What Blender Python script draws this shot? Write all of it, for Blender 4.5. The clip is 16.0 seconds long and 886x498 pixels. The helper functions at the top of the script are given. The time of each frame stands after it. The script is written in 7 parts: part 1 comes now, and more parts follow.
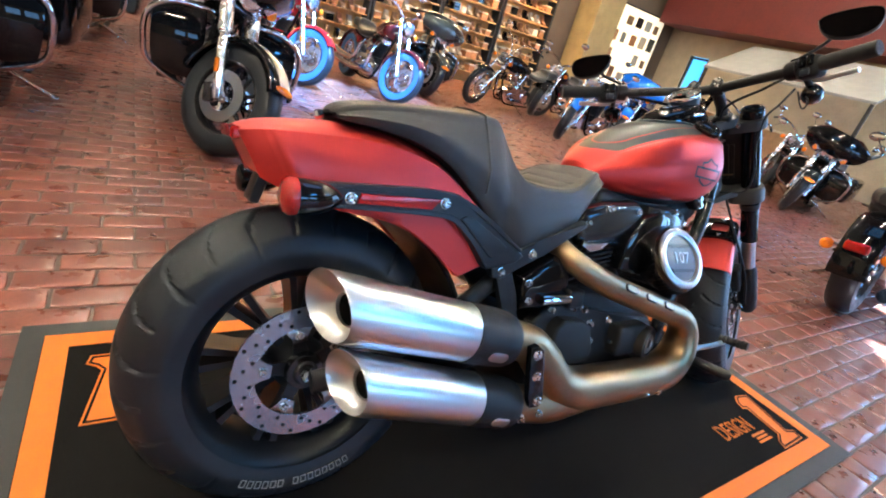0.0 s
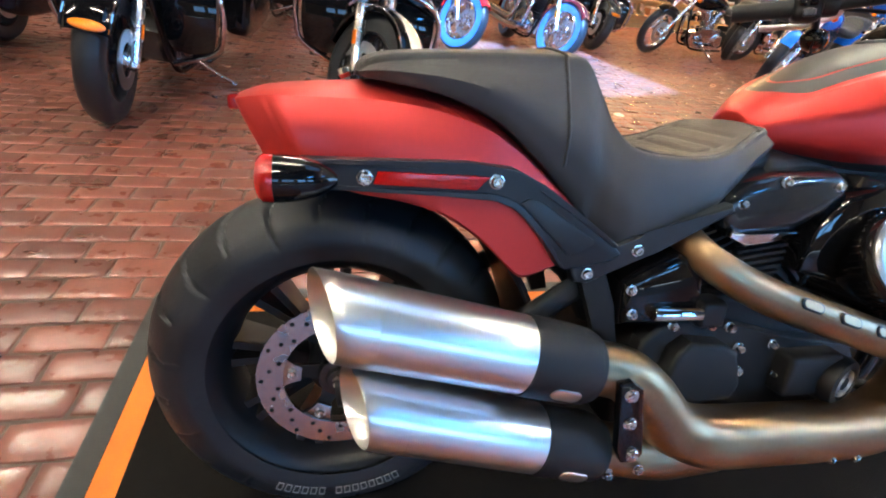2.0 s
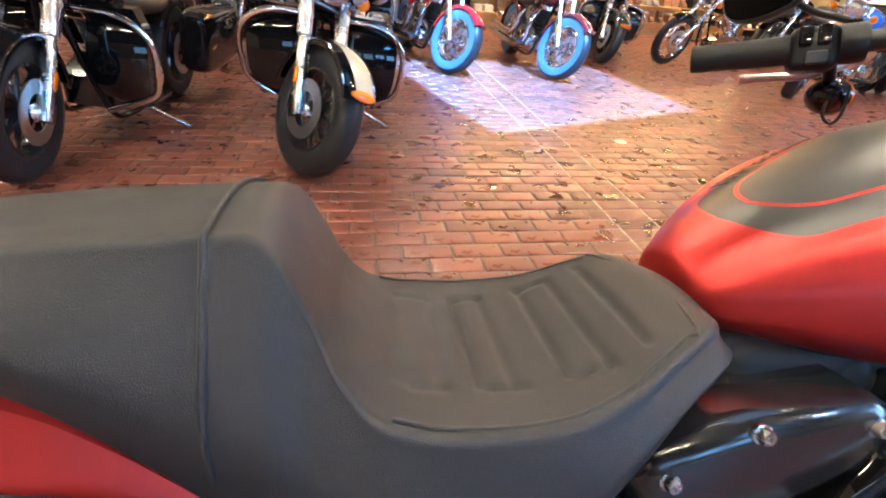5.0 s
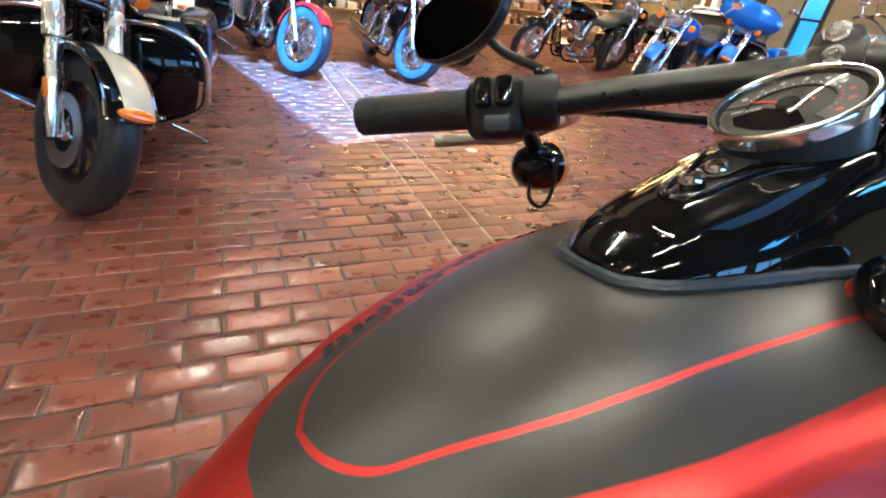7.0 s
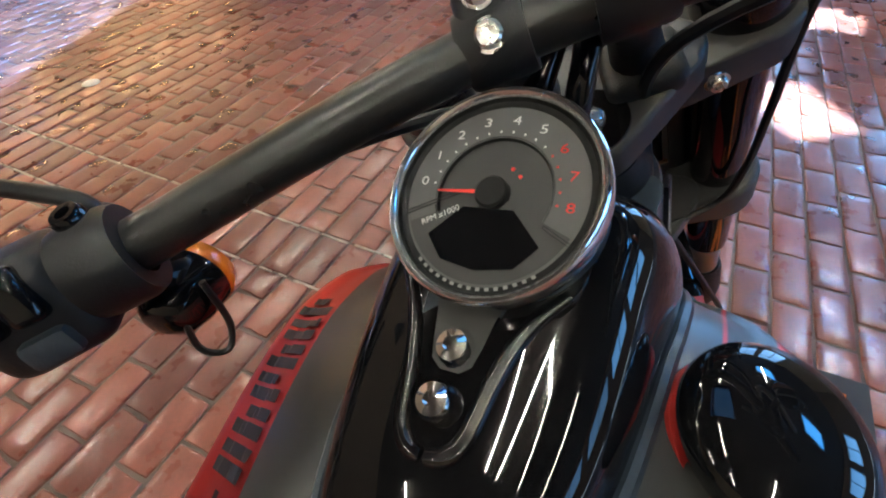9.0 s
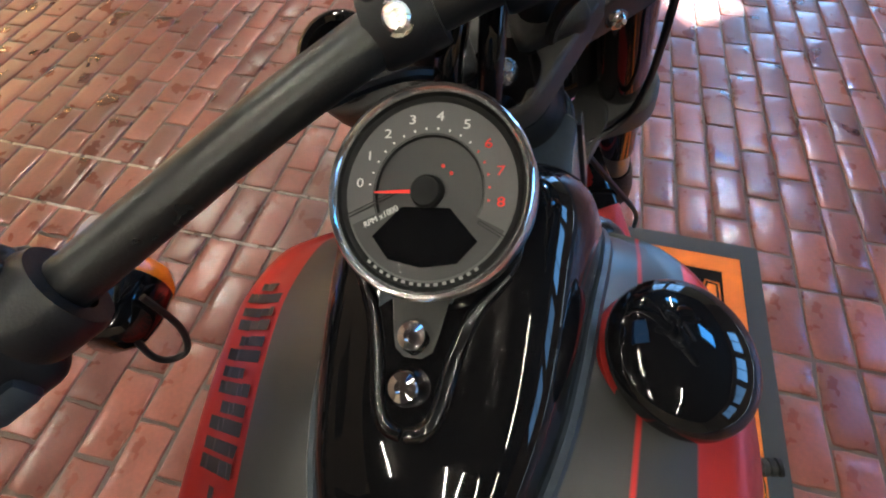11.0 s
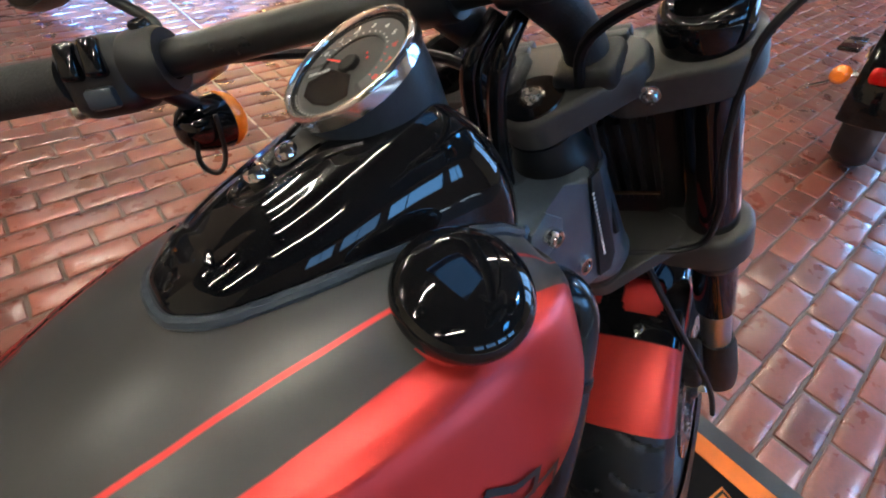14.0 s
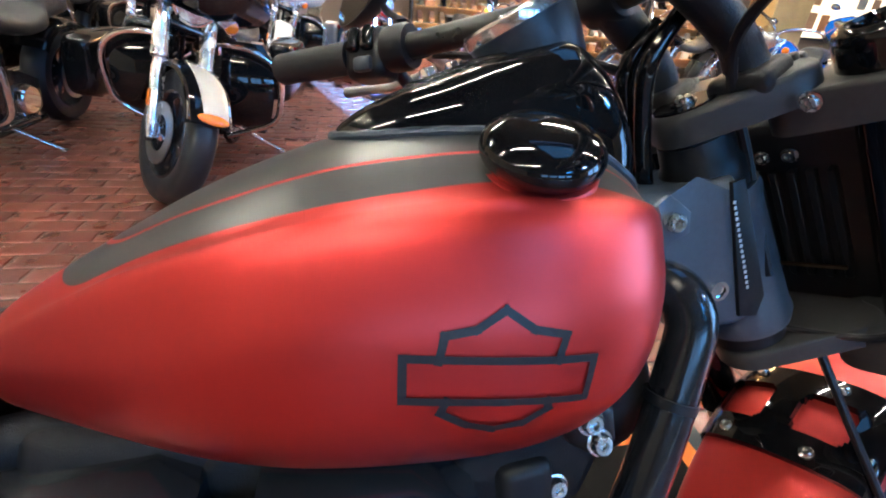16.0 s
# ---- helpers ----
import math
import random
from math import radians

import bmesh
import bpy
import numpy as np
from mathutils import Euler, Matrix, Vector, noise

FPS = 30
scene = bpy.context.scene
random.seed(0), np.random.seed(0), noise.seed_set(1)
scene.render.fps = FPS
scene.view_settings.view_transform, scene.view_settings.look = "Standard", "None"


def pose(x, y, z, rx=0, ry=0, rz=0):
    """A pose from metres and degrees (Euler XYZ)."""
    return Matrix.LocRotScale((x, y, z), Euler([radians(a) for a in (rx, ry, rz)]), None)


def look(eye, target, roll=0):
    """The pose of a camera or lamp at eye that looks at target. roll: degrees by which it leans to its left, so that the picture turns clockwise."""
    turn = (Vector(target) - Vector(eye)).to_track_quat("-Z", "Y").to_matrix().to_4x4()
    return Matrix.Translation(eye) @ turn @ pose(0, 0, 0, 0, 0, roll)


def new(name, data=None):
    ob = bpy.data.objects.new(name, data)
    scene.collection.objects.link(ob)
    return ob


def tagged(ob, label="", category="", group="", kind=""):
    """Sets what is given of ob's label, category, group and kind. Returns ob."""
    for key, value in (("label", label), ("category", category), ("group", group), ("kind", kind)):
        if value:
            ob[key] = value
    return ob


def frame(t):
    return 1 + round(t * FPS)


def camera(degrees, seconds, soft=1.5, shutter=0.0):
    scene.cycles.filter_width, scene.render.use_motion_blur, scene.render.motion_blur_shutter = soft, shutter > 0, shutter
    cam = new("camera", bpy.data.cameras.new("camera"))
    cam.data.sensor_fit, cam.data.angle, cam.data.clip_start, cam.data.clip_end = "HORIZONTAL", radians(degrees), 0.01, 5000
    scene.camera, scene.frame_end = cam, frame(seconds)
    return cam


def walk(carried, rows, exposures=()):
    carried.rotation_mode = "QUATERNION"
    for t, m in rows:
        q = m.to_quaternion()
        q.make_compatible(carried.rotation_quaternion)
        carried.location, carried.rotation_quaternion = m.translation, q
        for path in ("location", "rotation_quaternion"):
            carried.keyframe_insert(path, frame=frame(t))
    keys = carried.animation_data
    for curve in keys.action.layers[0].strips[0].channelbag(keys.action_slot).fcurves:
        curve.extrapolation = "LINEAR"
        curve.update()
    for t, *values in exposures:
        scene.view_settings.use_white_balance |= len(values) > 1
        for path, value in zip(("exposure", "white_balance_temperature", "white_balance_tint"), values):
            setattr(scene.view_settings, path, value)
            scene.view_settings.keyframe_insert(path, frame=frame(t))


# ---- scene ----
cam = camera(86.7, 16.0, soft=2.0)
PATH = [
    (0, (-0.263, -0.683, 0.97), (0.831, 0.782, 0.158), 16.4),
    (0.5, (-0.188, -0.661, 0.97), (0.739, 0.887, 0.107), 14.4),
    (1, (-0.128, -0.642, 0.967), (0.654, 0.944, 0.033), 12.9),
    (1.5, (-0.068, -0.61, 0.95), (0.571, 0.995, -0.057), 10.0),
    (2, (0.001, -0.567, 0.948), (0.445, 1.066, -0.118), 7.8),
    (2.5, (0.058, -0.527, 0.941), (0.328, 1.11, -0.175), 5.5),
    (3, (0.11, -0.478, 0.95), (0.311, 1.174, -0.16), 4.1),
    (3.5, (0.177, -0.389, 0.961), (0.365, 1.282, -0.123), 3.8),
    (4, (0.25, -0.305, 0.976), (0.468, 1.375, -0.087), 4.8),
    (4.2, (0.281, -0.278, 0.981), (0.53, 1.41, -0.062), 4.8),
    (6.5, (0.69, -0.038, 1.022), (1.225, 1.596, 0.002), 6.7),
    (7, (0.781, 0.013, 1.036), (1.517, 1.575, 0.028), 7.5),
    (7.5, (0.854, 0.078, 1.058), (1.803, 1.493, 0.012), 6.7),
    (8, (0.898, 0.119, 1.073), (2.04, 1.302, -0.065), 4.4),
    (8.5, (0.938, 0.147, 1.091), (2.188, 1.04, -0.189), 1.0),
    (9, (0.965, 0.163, 1.106), (2.19, 0.805, -0.338), -2.6),
    (9.5, (0.977, 0.172, 1.121), (2.163, 0.667, -0.412), -4.7),
    (10, (0.986, 0.174, 1.128), (2.114, 0.559, -0.478), -5.0),
    (12.3, (0.964, 0.156, 1.145), (2.046, 0.391, -0.521), 1.3),
    (12.5, (0.962, 0.137, 1.146), (2.069, 0.428, -0.494), 2.0),
    (13, (0.95, 0.083, 1.138), (2.089, 0.62, -0.417), 3.6),
    (13.5, (0.957, 0.03, 1.119), (2.07, 0.818, -0.344), 5.3),
    (14, (0.964, -0.022, 1.102), (1.963, 1.026, -0.278), 5.6),
    (14.5, (0.971, -0.072, 1.077), (1.822, 1.237, -0.172), 5.8),
    (15, (0.97, -0.112, 1.049), (1.632, 1.4, -0.08), 6.1),
    (15.5, (0.975, -0.145, 1.02), (1.495, 1.482, -0.022), 5.4),
    (16, (0.966, -0.174, 0.996), (1.375, 1.546, 0.06), 5.2),
]
walk(cam, [(t, look(eye, target, roll)) for t, eye, target, roll in PATH],
     [(0, 0.40, 6650, 5), (3, 0.52, 6800, 8), (4.2, 0.60, 7100, 10), (6.5, 0.28, 6800, 5), (7.5, 0.08, 6300, 2), (9, -0.25, 6350, 4), (12.5, -0.13, 6500, 6), (14, 0.02, 6450, 6), (16, 0.50, 6150, 5)])
TUBE_POWER, WINDOW_W, WINDOW_COL = 660.0, 72.0, (0.14, 0.45, 1.0)
EAST_W = 450.0

# ---------------------------------------------------------------- world, sun, lamps
world = bpy.data.worlds.new("world")
scene.world = world
world.use_nodes = True
_nt = world.node_tree
_sky = _nt.nodes.new("ShaderNodeTexSky")
_sky.sky_type, _sky.sun_disc = "NISHITA", False
_sky.sun_elevation, _sky.sun_rotation = radians(52), radians(200)
_nt.links.new(_sky.outputs[0], _nt.nodes["Background"].inputs[0])
_nt.nodes["Background"].inputs[1].default_value = 0.15

SUN_DIR = Vector((-0.14, 0.62, -1.0)).normalized()
sun = new("sun", bpy.data.lights.new("sun", "SUN"))
sun.data.energy, sun.data.angle, sun.data.color = 170.0, radians(0.6), (0.50, 0.74, 1.0)
sun.matrix_world = look((0, 0, 9), Vector((0, 0, 9)) + SUN_DIR)


def area_lamp(name, eye, target, w, h, power, color):
    ob = new(name, bpy.data.lights.new(name, "AREA"))
    ob.data.shape, ob.data.size, ob.data.size_y = "RECTANGLE", w, h
    ob.data.energy, ob.data.color = power, color
    ob.matrix_world = look(eye, target)
    return ob


# ---------------------------------------------------------------- materials
def M(name, col, rough=0.5, metal=0.0, var=0.12, scale=25.0, bump=0.0, bscale=300.0, coat=0.0, coatr=0.03, ior=1.45, stretch=(1, 1, 1), rvar=0.1):
    """Principled surface with variation at two scales, fine relief and uneven gloss."""
    m = bpy.data.materials.new(name)
    m.use_nodes = True
    nt = m.node_tree
    L, N = nt.links.new, nt.nodes.new
    b = nt.nodes["Principled BSDF"]
    b.inputs["Metallic"].default_value, b.inputs["IOR"].default_value = metal, ior
    b.inputs["Coat Weight"].default_value, b.inputs["Coat Roughness"].default_value = coat, coatr
    tc, mp = N("ShaderNodeTexCoord"), N("ShaderNodeMapping")
    mp.inputs["Scale"].default_value = stretch
    L(tc.outputs["Object"], mp.inputs[0])
    n1, n2 = N("ShaderNodeTexNoise"), N("ShaderNodeTexNoise")
    n1.inputs["Scale"].default_value, n1.inputs["Detail"].default_value = scale, 4
    n2.inputs["Scale"].default_value, n2.inputs["Detail"].default_value = scale * 9, 3
    L(mp.outputs[0], n1.inputs["Vector"]), L(mp.outputs[0], n2.inputs["Vector"])
    add = N("ShaderNodeMath")
    add.operation = "MULTIPLY_ADD"
    L(n1.outputs["Fac"], add.inputs[0])
    add.inputs[1].default_value = 0.65
    half = N("ShaderNodeMath")
    half.operation = "MULTIPLY"
    half.inputs[1].default_value = 0.35
    L(n2.outputs["Fac"], half.inputs[0]), L(half.outputs[0], add.inputs[2])
    r = N("ShaderNodeMapRange")
    r.inputs["From Min"].default_value, r.inputs["From Max"].default_value = 0.3, 0.7
    r.inputs["To Min"].default_value, r.inputs["To Max"].default_value = 1 - var, 1 + var
    L(add.outputs[0], r.inputs["Value"])
    mul = N("ShaderNodeVectorMath")
    mul.operation = "SCALE"
    mul.inputs[0].default_value = col
    L(r.outputs[0], mul.inputs["Scale"]), L(mul.outputs[0], b.inputs["Base Color"])
    rr = N("ShaderNodeMapRange")
    rr.inputs["From Min"].default_value, rr.inputs["From Max"].default_value = 0.3, 0.7
    rr.inputs["To Min"].default_value, rr.inputs["To Max"].default_value = max(0.0, rough * (1 - rvar)), min(1.0, rough * (1 + rvar))
    L(n1.outputs["Fac"], rr.inputs["Value"]), L(rr.outputs[0], b.inputs["Roughness"])
    if bump:
        n3, bp = N("ShaderNodeTexNoise"), N("ShaderNodeBump")
        n3.inputs["Scale"].default_value, n3.inputs["Detail"].default_value = bscale, 4
        bp.inputs["Strength"].default_value, bp.inputs["Distance"].default_value = bump, 0.002
        L(mp.outputs[0], n3.inputs["Vector"]), L(n3.outputs["Fac"], bp.inputs["Height"]), L(bp.outputs[0], b.inputs["Normal"])
    return m


def glow(name, col, power):
    m = bpy.data.materials.new(name)
    m.use_nodes = True
    b = m.node_tree.nodes["Principled BSDF"]
    b.inputs["Base Color"].default_value = (*col, 1)
    b.inputs["Emission Color"].default_value, b.inputs["Emission Strength"].default_value = (*col, 1), power
    return m


def brick_material():
    m = M("stamped_brick", (0.165, 0.050, 0.033), 0.34, 0, 0.30, 9, 1.0, 22, coat=0.5, coatr=0.22, rvar=0.4)
    bump = next(n for n in m.node_tree.nodes if n.type == "BUMP")
    bump.inputs["Distance"].default_value = 0.0009
    nt = m.node_tree
    L, N = nt.links.new, nt.nodes.new
    b = nt.nodes["Principled BSDF"]
    base = b.inputs["Base Color"].links[0].from_socket
    L(b.inputs["Normal"].links[0].from_socket, b.inputs["Coat Normal"])
    info, ramp, mix = N("ShaderNodeObjectInfo"), N("ShaderNodeValToRGB"), N("ShaderNodeMix")
    geo, addn, fr = N("ShaderNodeNewGeometry"), N("ShaderNodeMath"), N("ShaderNodeMath")
    L(info.outputs["Random"], addn.inputs[0]), L(geo.outputs["Random Per Island"], addn.inputs[1])
    fr.operation = "FRACT"
    L(addn.outputs[0], fr.inputs[0]), L(fr.outputs[0], ramp.inputs[0])
    ramp.color_ramp.elements[0].color, ramp.color_ramp.elements[1].color = (0.62, 0.58, 0.60, 1), (1.30, 1.26, 1.20, 1)
    mix.data_type, mix.blend_type = "RGBA", "MULTIPLY"
    mix.inputs["Factor"].default_value = 1
    L(base, mix.inputs[6]), L(ramp.outputs[0], mix.inputs[7]), L(mix.outputs[2], b.inputs["Base Color"])
    # dark pits and scuffs of the stamped face
    v, cr, mx = N("ShaderNodeTexNoise"), N("ShaderNodeValToRGB"), N("ShaderNodeMix")
    tc = N("ShaderNodeTexCoord")
    v.inputs["Scale"].default_value, v.inputs["Detail"].default_value = 26, 4
    L(tc.outputs["Object"], v.inputs["Vector"]), L(v.outputs["Fac"], cr.inputs[0])
    cr.color_ramp.elements[0].position, cr.color_ramp.elements[1].position = 0.27, 0.40
    cr.color_ramp.elements[0].color, cr.color_ramp.elements[1].color = (0.84, 0.80, 0.78, 1), (1, 1, 1, 1)
    mx.data_type, mx.blend_type = "RGBA", "MULTIPLY"
    mx.inputs["Factor"].default_value = 1
    L(mix.outputs[2], mx.inputs[6]), L(cr.outputs[0], mx.inputs[7]), L(mx.outputs[2], b.inputs["Base Color"])
    return m


def glass(name, col=(1, 1, 1), rough=0.0):
    m = bpy.data.materials.new(name)
    m.use_nodes = True
    b = m.node_tree.nodes["Principled BSDF"]
    b.inputs["Base Color"].default_value, b.inputs["Roughness"].default_value = (*col, 1), rough
    b.inputs["Transmission Weight"].default_value, b.inputs["IOR"].default_value = 1.0, 1.45
    return m


def tank_material():
    """Satin red tank: charcoal stripe with a rounded tail, red pinline, red lettering band on the far shoulder."""
    m = M("tank_paint", (1, 1, 1), 0.38, 0, 0.04, 14, 0.0, coat=0.14, coatr=0.3, rvar=0.12)
    nt = m.node_tree
    L, N = nt.links.new, nt.nodes.new
    b = nt.nodes["Principled BSDF"]
    tint = b.inputs["Base Color"].links[0].from_socket
    tc, sep = N("ShaderNodeTexCoord"), N("ShaderNodeSeparateXYZ")
    L(tc.outputs["Object"], sep.inputs[0])

    def mth(op, a, c=None, d=None):
        n = N("ShaderNodeMath")
        n.operation = op
        for i, x in enumerate((a, c, d)):
            if x is not None:
                if isinstance(x, (int, float)):
                    n.inputs[i].default_value = x
                else:
                    L(x, n.inputs[i])
        return n.outputs[0]

    def below(x, edge, soft=0.0006):
        n = N("ShaderNodeMapRange")
        L(x, n.inputs["Value"])
        n.inputs["From Min"].default_value, n.inputs["From Max"].default_value = edge - soft, edge + soft
        n.inputs["To Min"].default_value, n.inputs["To Max"].default_value = 1, 0
        return n.outputs[0]

    u, v = sep.outputs["X"], sep.outputs["Y"]
    drift = N("ShaderNodeMapRange")
    drift.interpolation_type = "SMOOTHSTEP"
    L(u, drift.inputs["Value"])
    for key, val in (("From Min", 0.75), ("From Max", 0.95), ("To Min", 0.018), ("To Max", 0.0)):
        drift.inputs[key].default_value = val
    v = mth("SUBTRACT", v, drift.outputs[0])
    off = mth("ABSOLUTE", v)

    def profile(rows):
        """Half width over the tank's length, as a curve."""
        r = N("ShaderNodeValToRGB")
        f = N("ShaderNodeMapRange")
        L(u, f.inputs["Value"])
        f.inputs["From Min"].default_value, f.inputs["From Max"].default_value = 0.76, 1.20
        L(f.outputs[0], r.inputs[0])
        el = r.color_ramp.elements
        while len(el) < len(rows):
            el.new(0.5)
        for e, (uu, hw) in zip(el, rows):
            e.position = (uu - 0.76) / 0.44
            e.color = (hw * 5, hw * 5, hw * 5, 1)
        return mth("MULTIPLY", r.outputs[0], 0.2)

    right = mth("LESS_THAN", v, 0.0)
    left = mth("SUBTRACT", 1.0, right)
    wide = below(mth("SUBTRACT", off, profile(STRIPE)), 0.0)
    inner = below(mth("SUBTRACT", off, profile(FAR_STRIPE)), 0.0)
    fore = mth("MULTIPLY", left, mth("GREATER_THAN", u, 0.858))      # where the lettering band runs on the far shoulder
    black = mth("ADD", mth("MULTIPLY", mth("SUBTRACT", 1.0, fore), wide), mth("MULTIPLY", fore, inner))
    pin = mth("SUBTRACT", below(mth("SUBTRACT", off, profile(PINLINE)), 0.0), below(mth("SUBTRACT", off, profile([(a + 0.0034, max(0.0, b - 0.0022)) for a, b in PINLINE])), 0.0))
    red = mth("MAXIMUM", mth("SUBTRACT", 1.0, black), mth("MULTIPLY", pin, mth("MAXIMUM", right, mth("LESS_THAN", u, 0.885))))
    mixc, mul = N("ShaderNodeMix"), N("ShaderNodeMix")
    mixc.data_type = mul.data_type = "RGBA"
    mixc.inputs[6].default_value, mixc.inputs[7].default_value = (0.030, 0.030, 0.029, 1), (*RED, 1)
    L(red, mixc.inputs["Factor"])
    L(mth("MULTIPLY", red, 0.84), b.inputs["Metallic"])
    mul.blend_type = "MULTIPLY"
    mul.inputs["Factor"].default_value = 1
    L(mixc.outputs[2], mul.inputs[6]), L(tint, mul.inputs[7]), L(mul.outputs[2], b.inputs["Base Color"])
    return m


RED = (0.58, 0.042, 0.036)
def tail_curve(u0, ln, rows):
    """Half widths (u, w) with a round tail from u0 over a length ln."""
    us = [u0 + ln * (1 - math.cos(math.pi / 2 * k / 12)) for k in range(13)] + [r[0] for r in rows if r[0] > u0 + ln * 1.05]
    return [(u, float(np.interp(u, [r[0] for r in rows], [r[1] for r in rows])) * math.sqrt(max(0.0, 1 - (1 - min(1.0, (u - u0) / ln)) ** 2))) for u in us]


STRIPE = tail_curve(0.766, 0.040, [(0.766, 0.066), (0.80, 0.072), (0.833, 0.0815), (0.862, 0.0905), (0.890, 0.098), (0.915, 0.1045), (0.940, 0.110), (0.970, 0.1145), (1.000, 0.117), (1.060, 0.119), (1.195, 0.116)])
FAR_STRIPE = [(0.766, 0.040), (0.80, 0.048), (0.85, 0.064), (0.90, 0.083), (0.95, 0.097), (1.000, 0.107), (1.050, 0.117), (1.090, 0.124), (1.195, 0.128)]
PINLINE = tail_curve(0.792, 0.036, [(0.792, 0.044), (0.820, 0.052), (0.849, 0.061), (0.875, 0.069), (0.900, 0.0755), (0.935, 0.082), (0.970, 0.0868), (1.010, 0.091), (1.050, 0.0935), (1.150, 0.0935)])
m_red = M("satin_red_paint", RED, 0.40, 0.62, 0.05, 16, coat=0.22, coatr=0.34, rvar=0.12)
m_tank = tank_material()
m_black = M("gloss_black", (0.004, 0.004, 0.0045), 0.08, 0, 0.1, 20, coat=0.7, coatr=0.02, ior=1.12)
m_satin = M("satin_black", (0.008, 0.0085, 0.010), 0.38, 0, 0.25, 30, 0.10, 700, ior=1.36)
m_wrinkle = M("wrinkle_black", (0.009, 0.0095, 0.011), 0.46, 0, 0.3, 40, 0.5, 900, ior=1.35)
m_bluegrey = M("satin_graphite", (0.028, 0.037, 0.048), 0.32, 0.2, 0.2, 25, 0.10, 600, ior=1.4)
m_tree = M("fork_clamp_black", (0.034, 0.0335, 0.033), 0.42, 0.0, 0.2, 25, 0.12, 600, ior=1.42)
m_rocker = M("rocker_black", (0.013, 0.014, 0.016), 0.20, 0.0, 0.2, 30, 0.05, 500, coat=0.5, coatr=0.1)
m_neck = M("neck_graphite", (0.058, 0.078, 0.102), 0.30, 0.15, 0.18, 25, 0.08, 600, coat=0.2, coatr=0.2)
m_strut = M("strut_graphite", (0.016, 0.020, 0.026), 0.36, 0.1, 0.2, 25, 0.10, 600, ior=1.4)
m_bar = M("bar_black", (0.011, 0.011, 0.011), 0.30, 0, 0.2, 30, 0.08, 700, ior=1.45)
m_tube_black = M("painted_tube", (0.009, 0.010, 0.012), 0.22, 0, 0.15, 25, coat=0.4, coatr=0.12, ior=1.35)
m_rubber = M("tyre_rubber", (0.0115, 0.0135, 0.017), 0.42, 0, 0.35, 14, 0.25, 500, rvar=0.25, ior=1.42)
m_grip = M("grip_rubber", (0.015, 0.015, 0.015), 0.6, 0, 0.25, 60, 0.5, 500, ior=1.36)
m_seat = M("seat_vinyl", (0.019, 0.019, 0.020), 0.46, 0, 0.16, 20, 0.45, 1100, ior=1.48)
m_chrome = M("chrome", (0.86, 0.86, 0.86), 0.07, 1, 0.04, 30, rvar=0.4)
m_bezel = M("bezel_chrome", (0.90, 0.90, 0.90), 0.15, 1, 0.04, 30, 0.05, 160, rvar=0.3)
m_bolt = M("zinc_bolt", (0.66, 0.64, 0.6), 0.25, 1, 0.2, 90, rvar=0.4)
m_steel = M("brushed_steel", (0.78, 0.78, 0.78), 0.30, 1, 0.02, 6, rvar=0.05)
m_disc = M("ground_steel", (0.50, 0.51, 0.52), 0.32, 1, 0.06, 40, rvar=0.1)
m_rotor = M("brake_rotor_steel", (0.44, 0.445, 0.45), 0.26, 1, 0.04, 20, rvar=0.12)
m_bronze = M("bronze_heat_shield", (0.33, 0.215, 0.12), 0.37, 1, 0.16, 12, 0.05, 500, rvar=0.2)
m_orange = M("mat_orange_print", (0.72, 0.16, 0.015), 0.75, 0, 0.12, 30, 0.5, 900)
m_mat = M("mat_black_carpet", (0.008, 0.0072, 0.0065), 0.9, 0, 0.35, 40, 0.8, 1200, ior=1.15)
m_matedge = M("mat_rubber_edge", (0.021, 0.021, 0.020), 0.6, 0, 0.2, 30, 0.3, 500)
m_redlens = M("red_lens", (0.32, 0.003, 0.003), 0.14, 0, 0.2, 200, 0.22, 260, coat=0.5)
m_amber = M("amber_lens", (0.75, 0.17, 0.01), 0.14, 0, 0.15, 120, 0.4, 260, coat=1.0)
m_brick = brick_material()
m_mortar = M("dark_mortar", (0.085, 0.058, 0.044), 0.6, 0, 0.3, 20, 0.5, 300)
m_white = M("white_print", (0.7, 0.7, 0.68), 0.6, 0, 0.1, 50)
m_dial = M("dial_grey", (0.064, 0.064, 0.062), 0.55, 0, 0.05, 60)
m_well = M("dial_well_grey", (0.022, 0.022, 0.021), 0.55, 0, 0.06, 60)
m_dialdark = M("dial_black", (0.008, 0.008, 0.008), 0.5, 0, 0.05, 60, ior=1.2)
m_rednum = M("red_print", (0.7, 0.03, 0.02), 0.5, 0, 0.05, 60)
m_greyprint = M("grey_print", (0.22, 0.22, 0.21), 0.6, 0, 0.1, 50)
m_letter = M("charcoal_print", (0.012, 0.014, 0.017), 0.45, 0, 0.05, 60)
# transparent tint that only weakens the sun through the large roof opening
m_sun_pane = bpy.data.materials.new("sun_dimming_tint")
m_sun_pane.use_nodes = True
_tr = m_sun_pane.node_tree.nodes.new("ShaderNodeBsdfTransparent")
_tr.inputs[0].default_value = (0.07, 0.155, 0.30, 1)
m_sun_pane.node_tree.links.new(_tr.outputs[0], m_sun_pane.node_tree.nodes["Material Output"].inputs[0])
m_glass = glass("clear_glass")
m_glass.node_tree.nodes["Principled BSDF"].inputs["IOR"].default_value = 1.12
m_mirror = M("mirror_glass", (0.10, 0.10, 0.105), 0.01, 1, 0.0, 5, rvar=0)

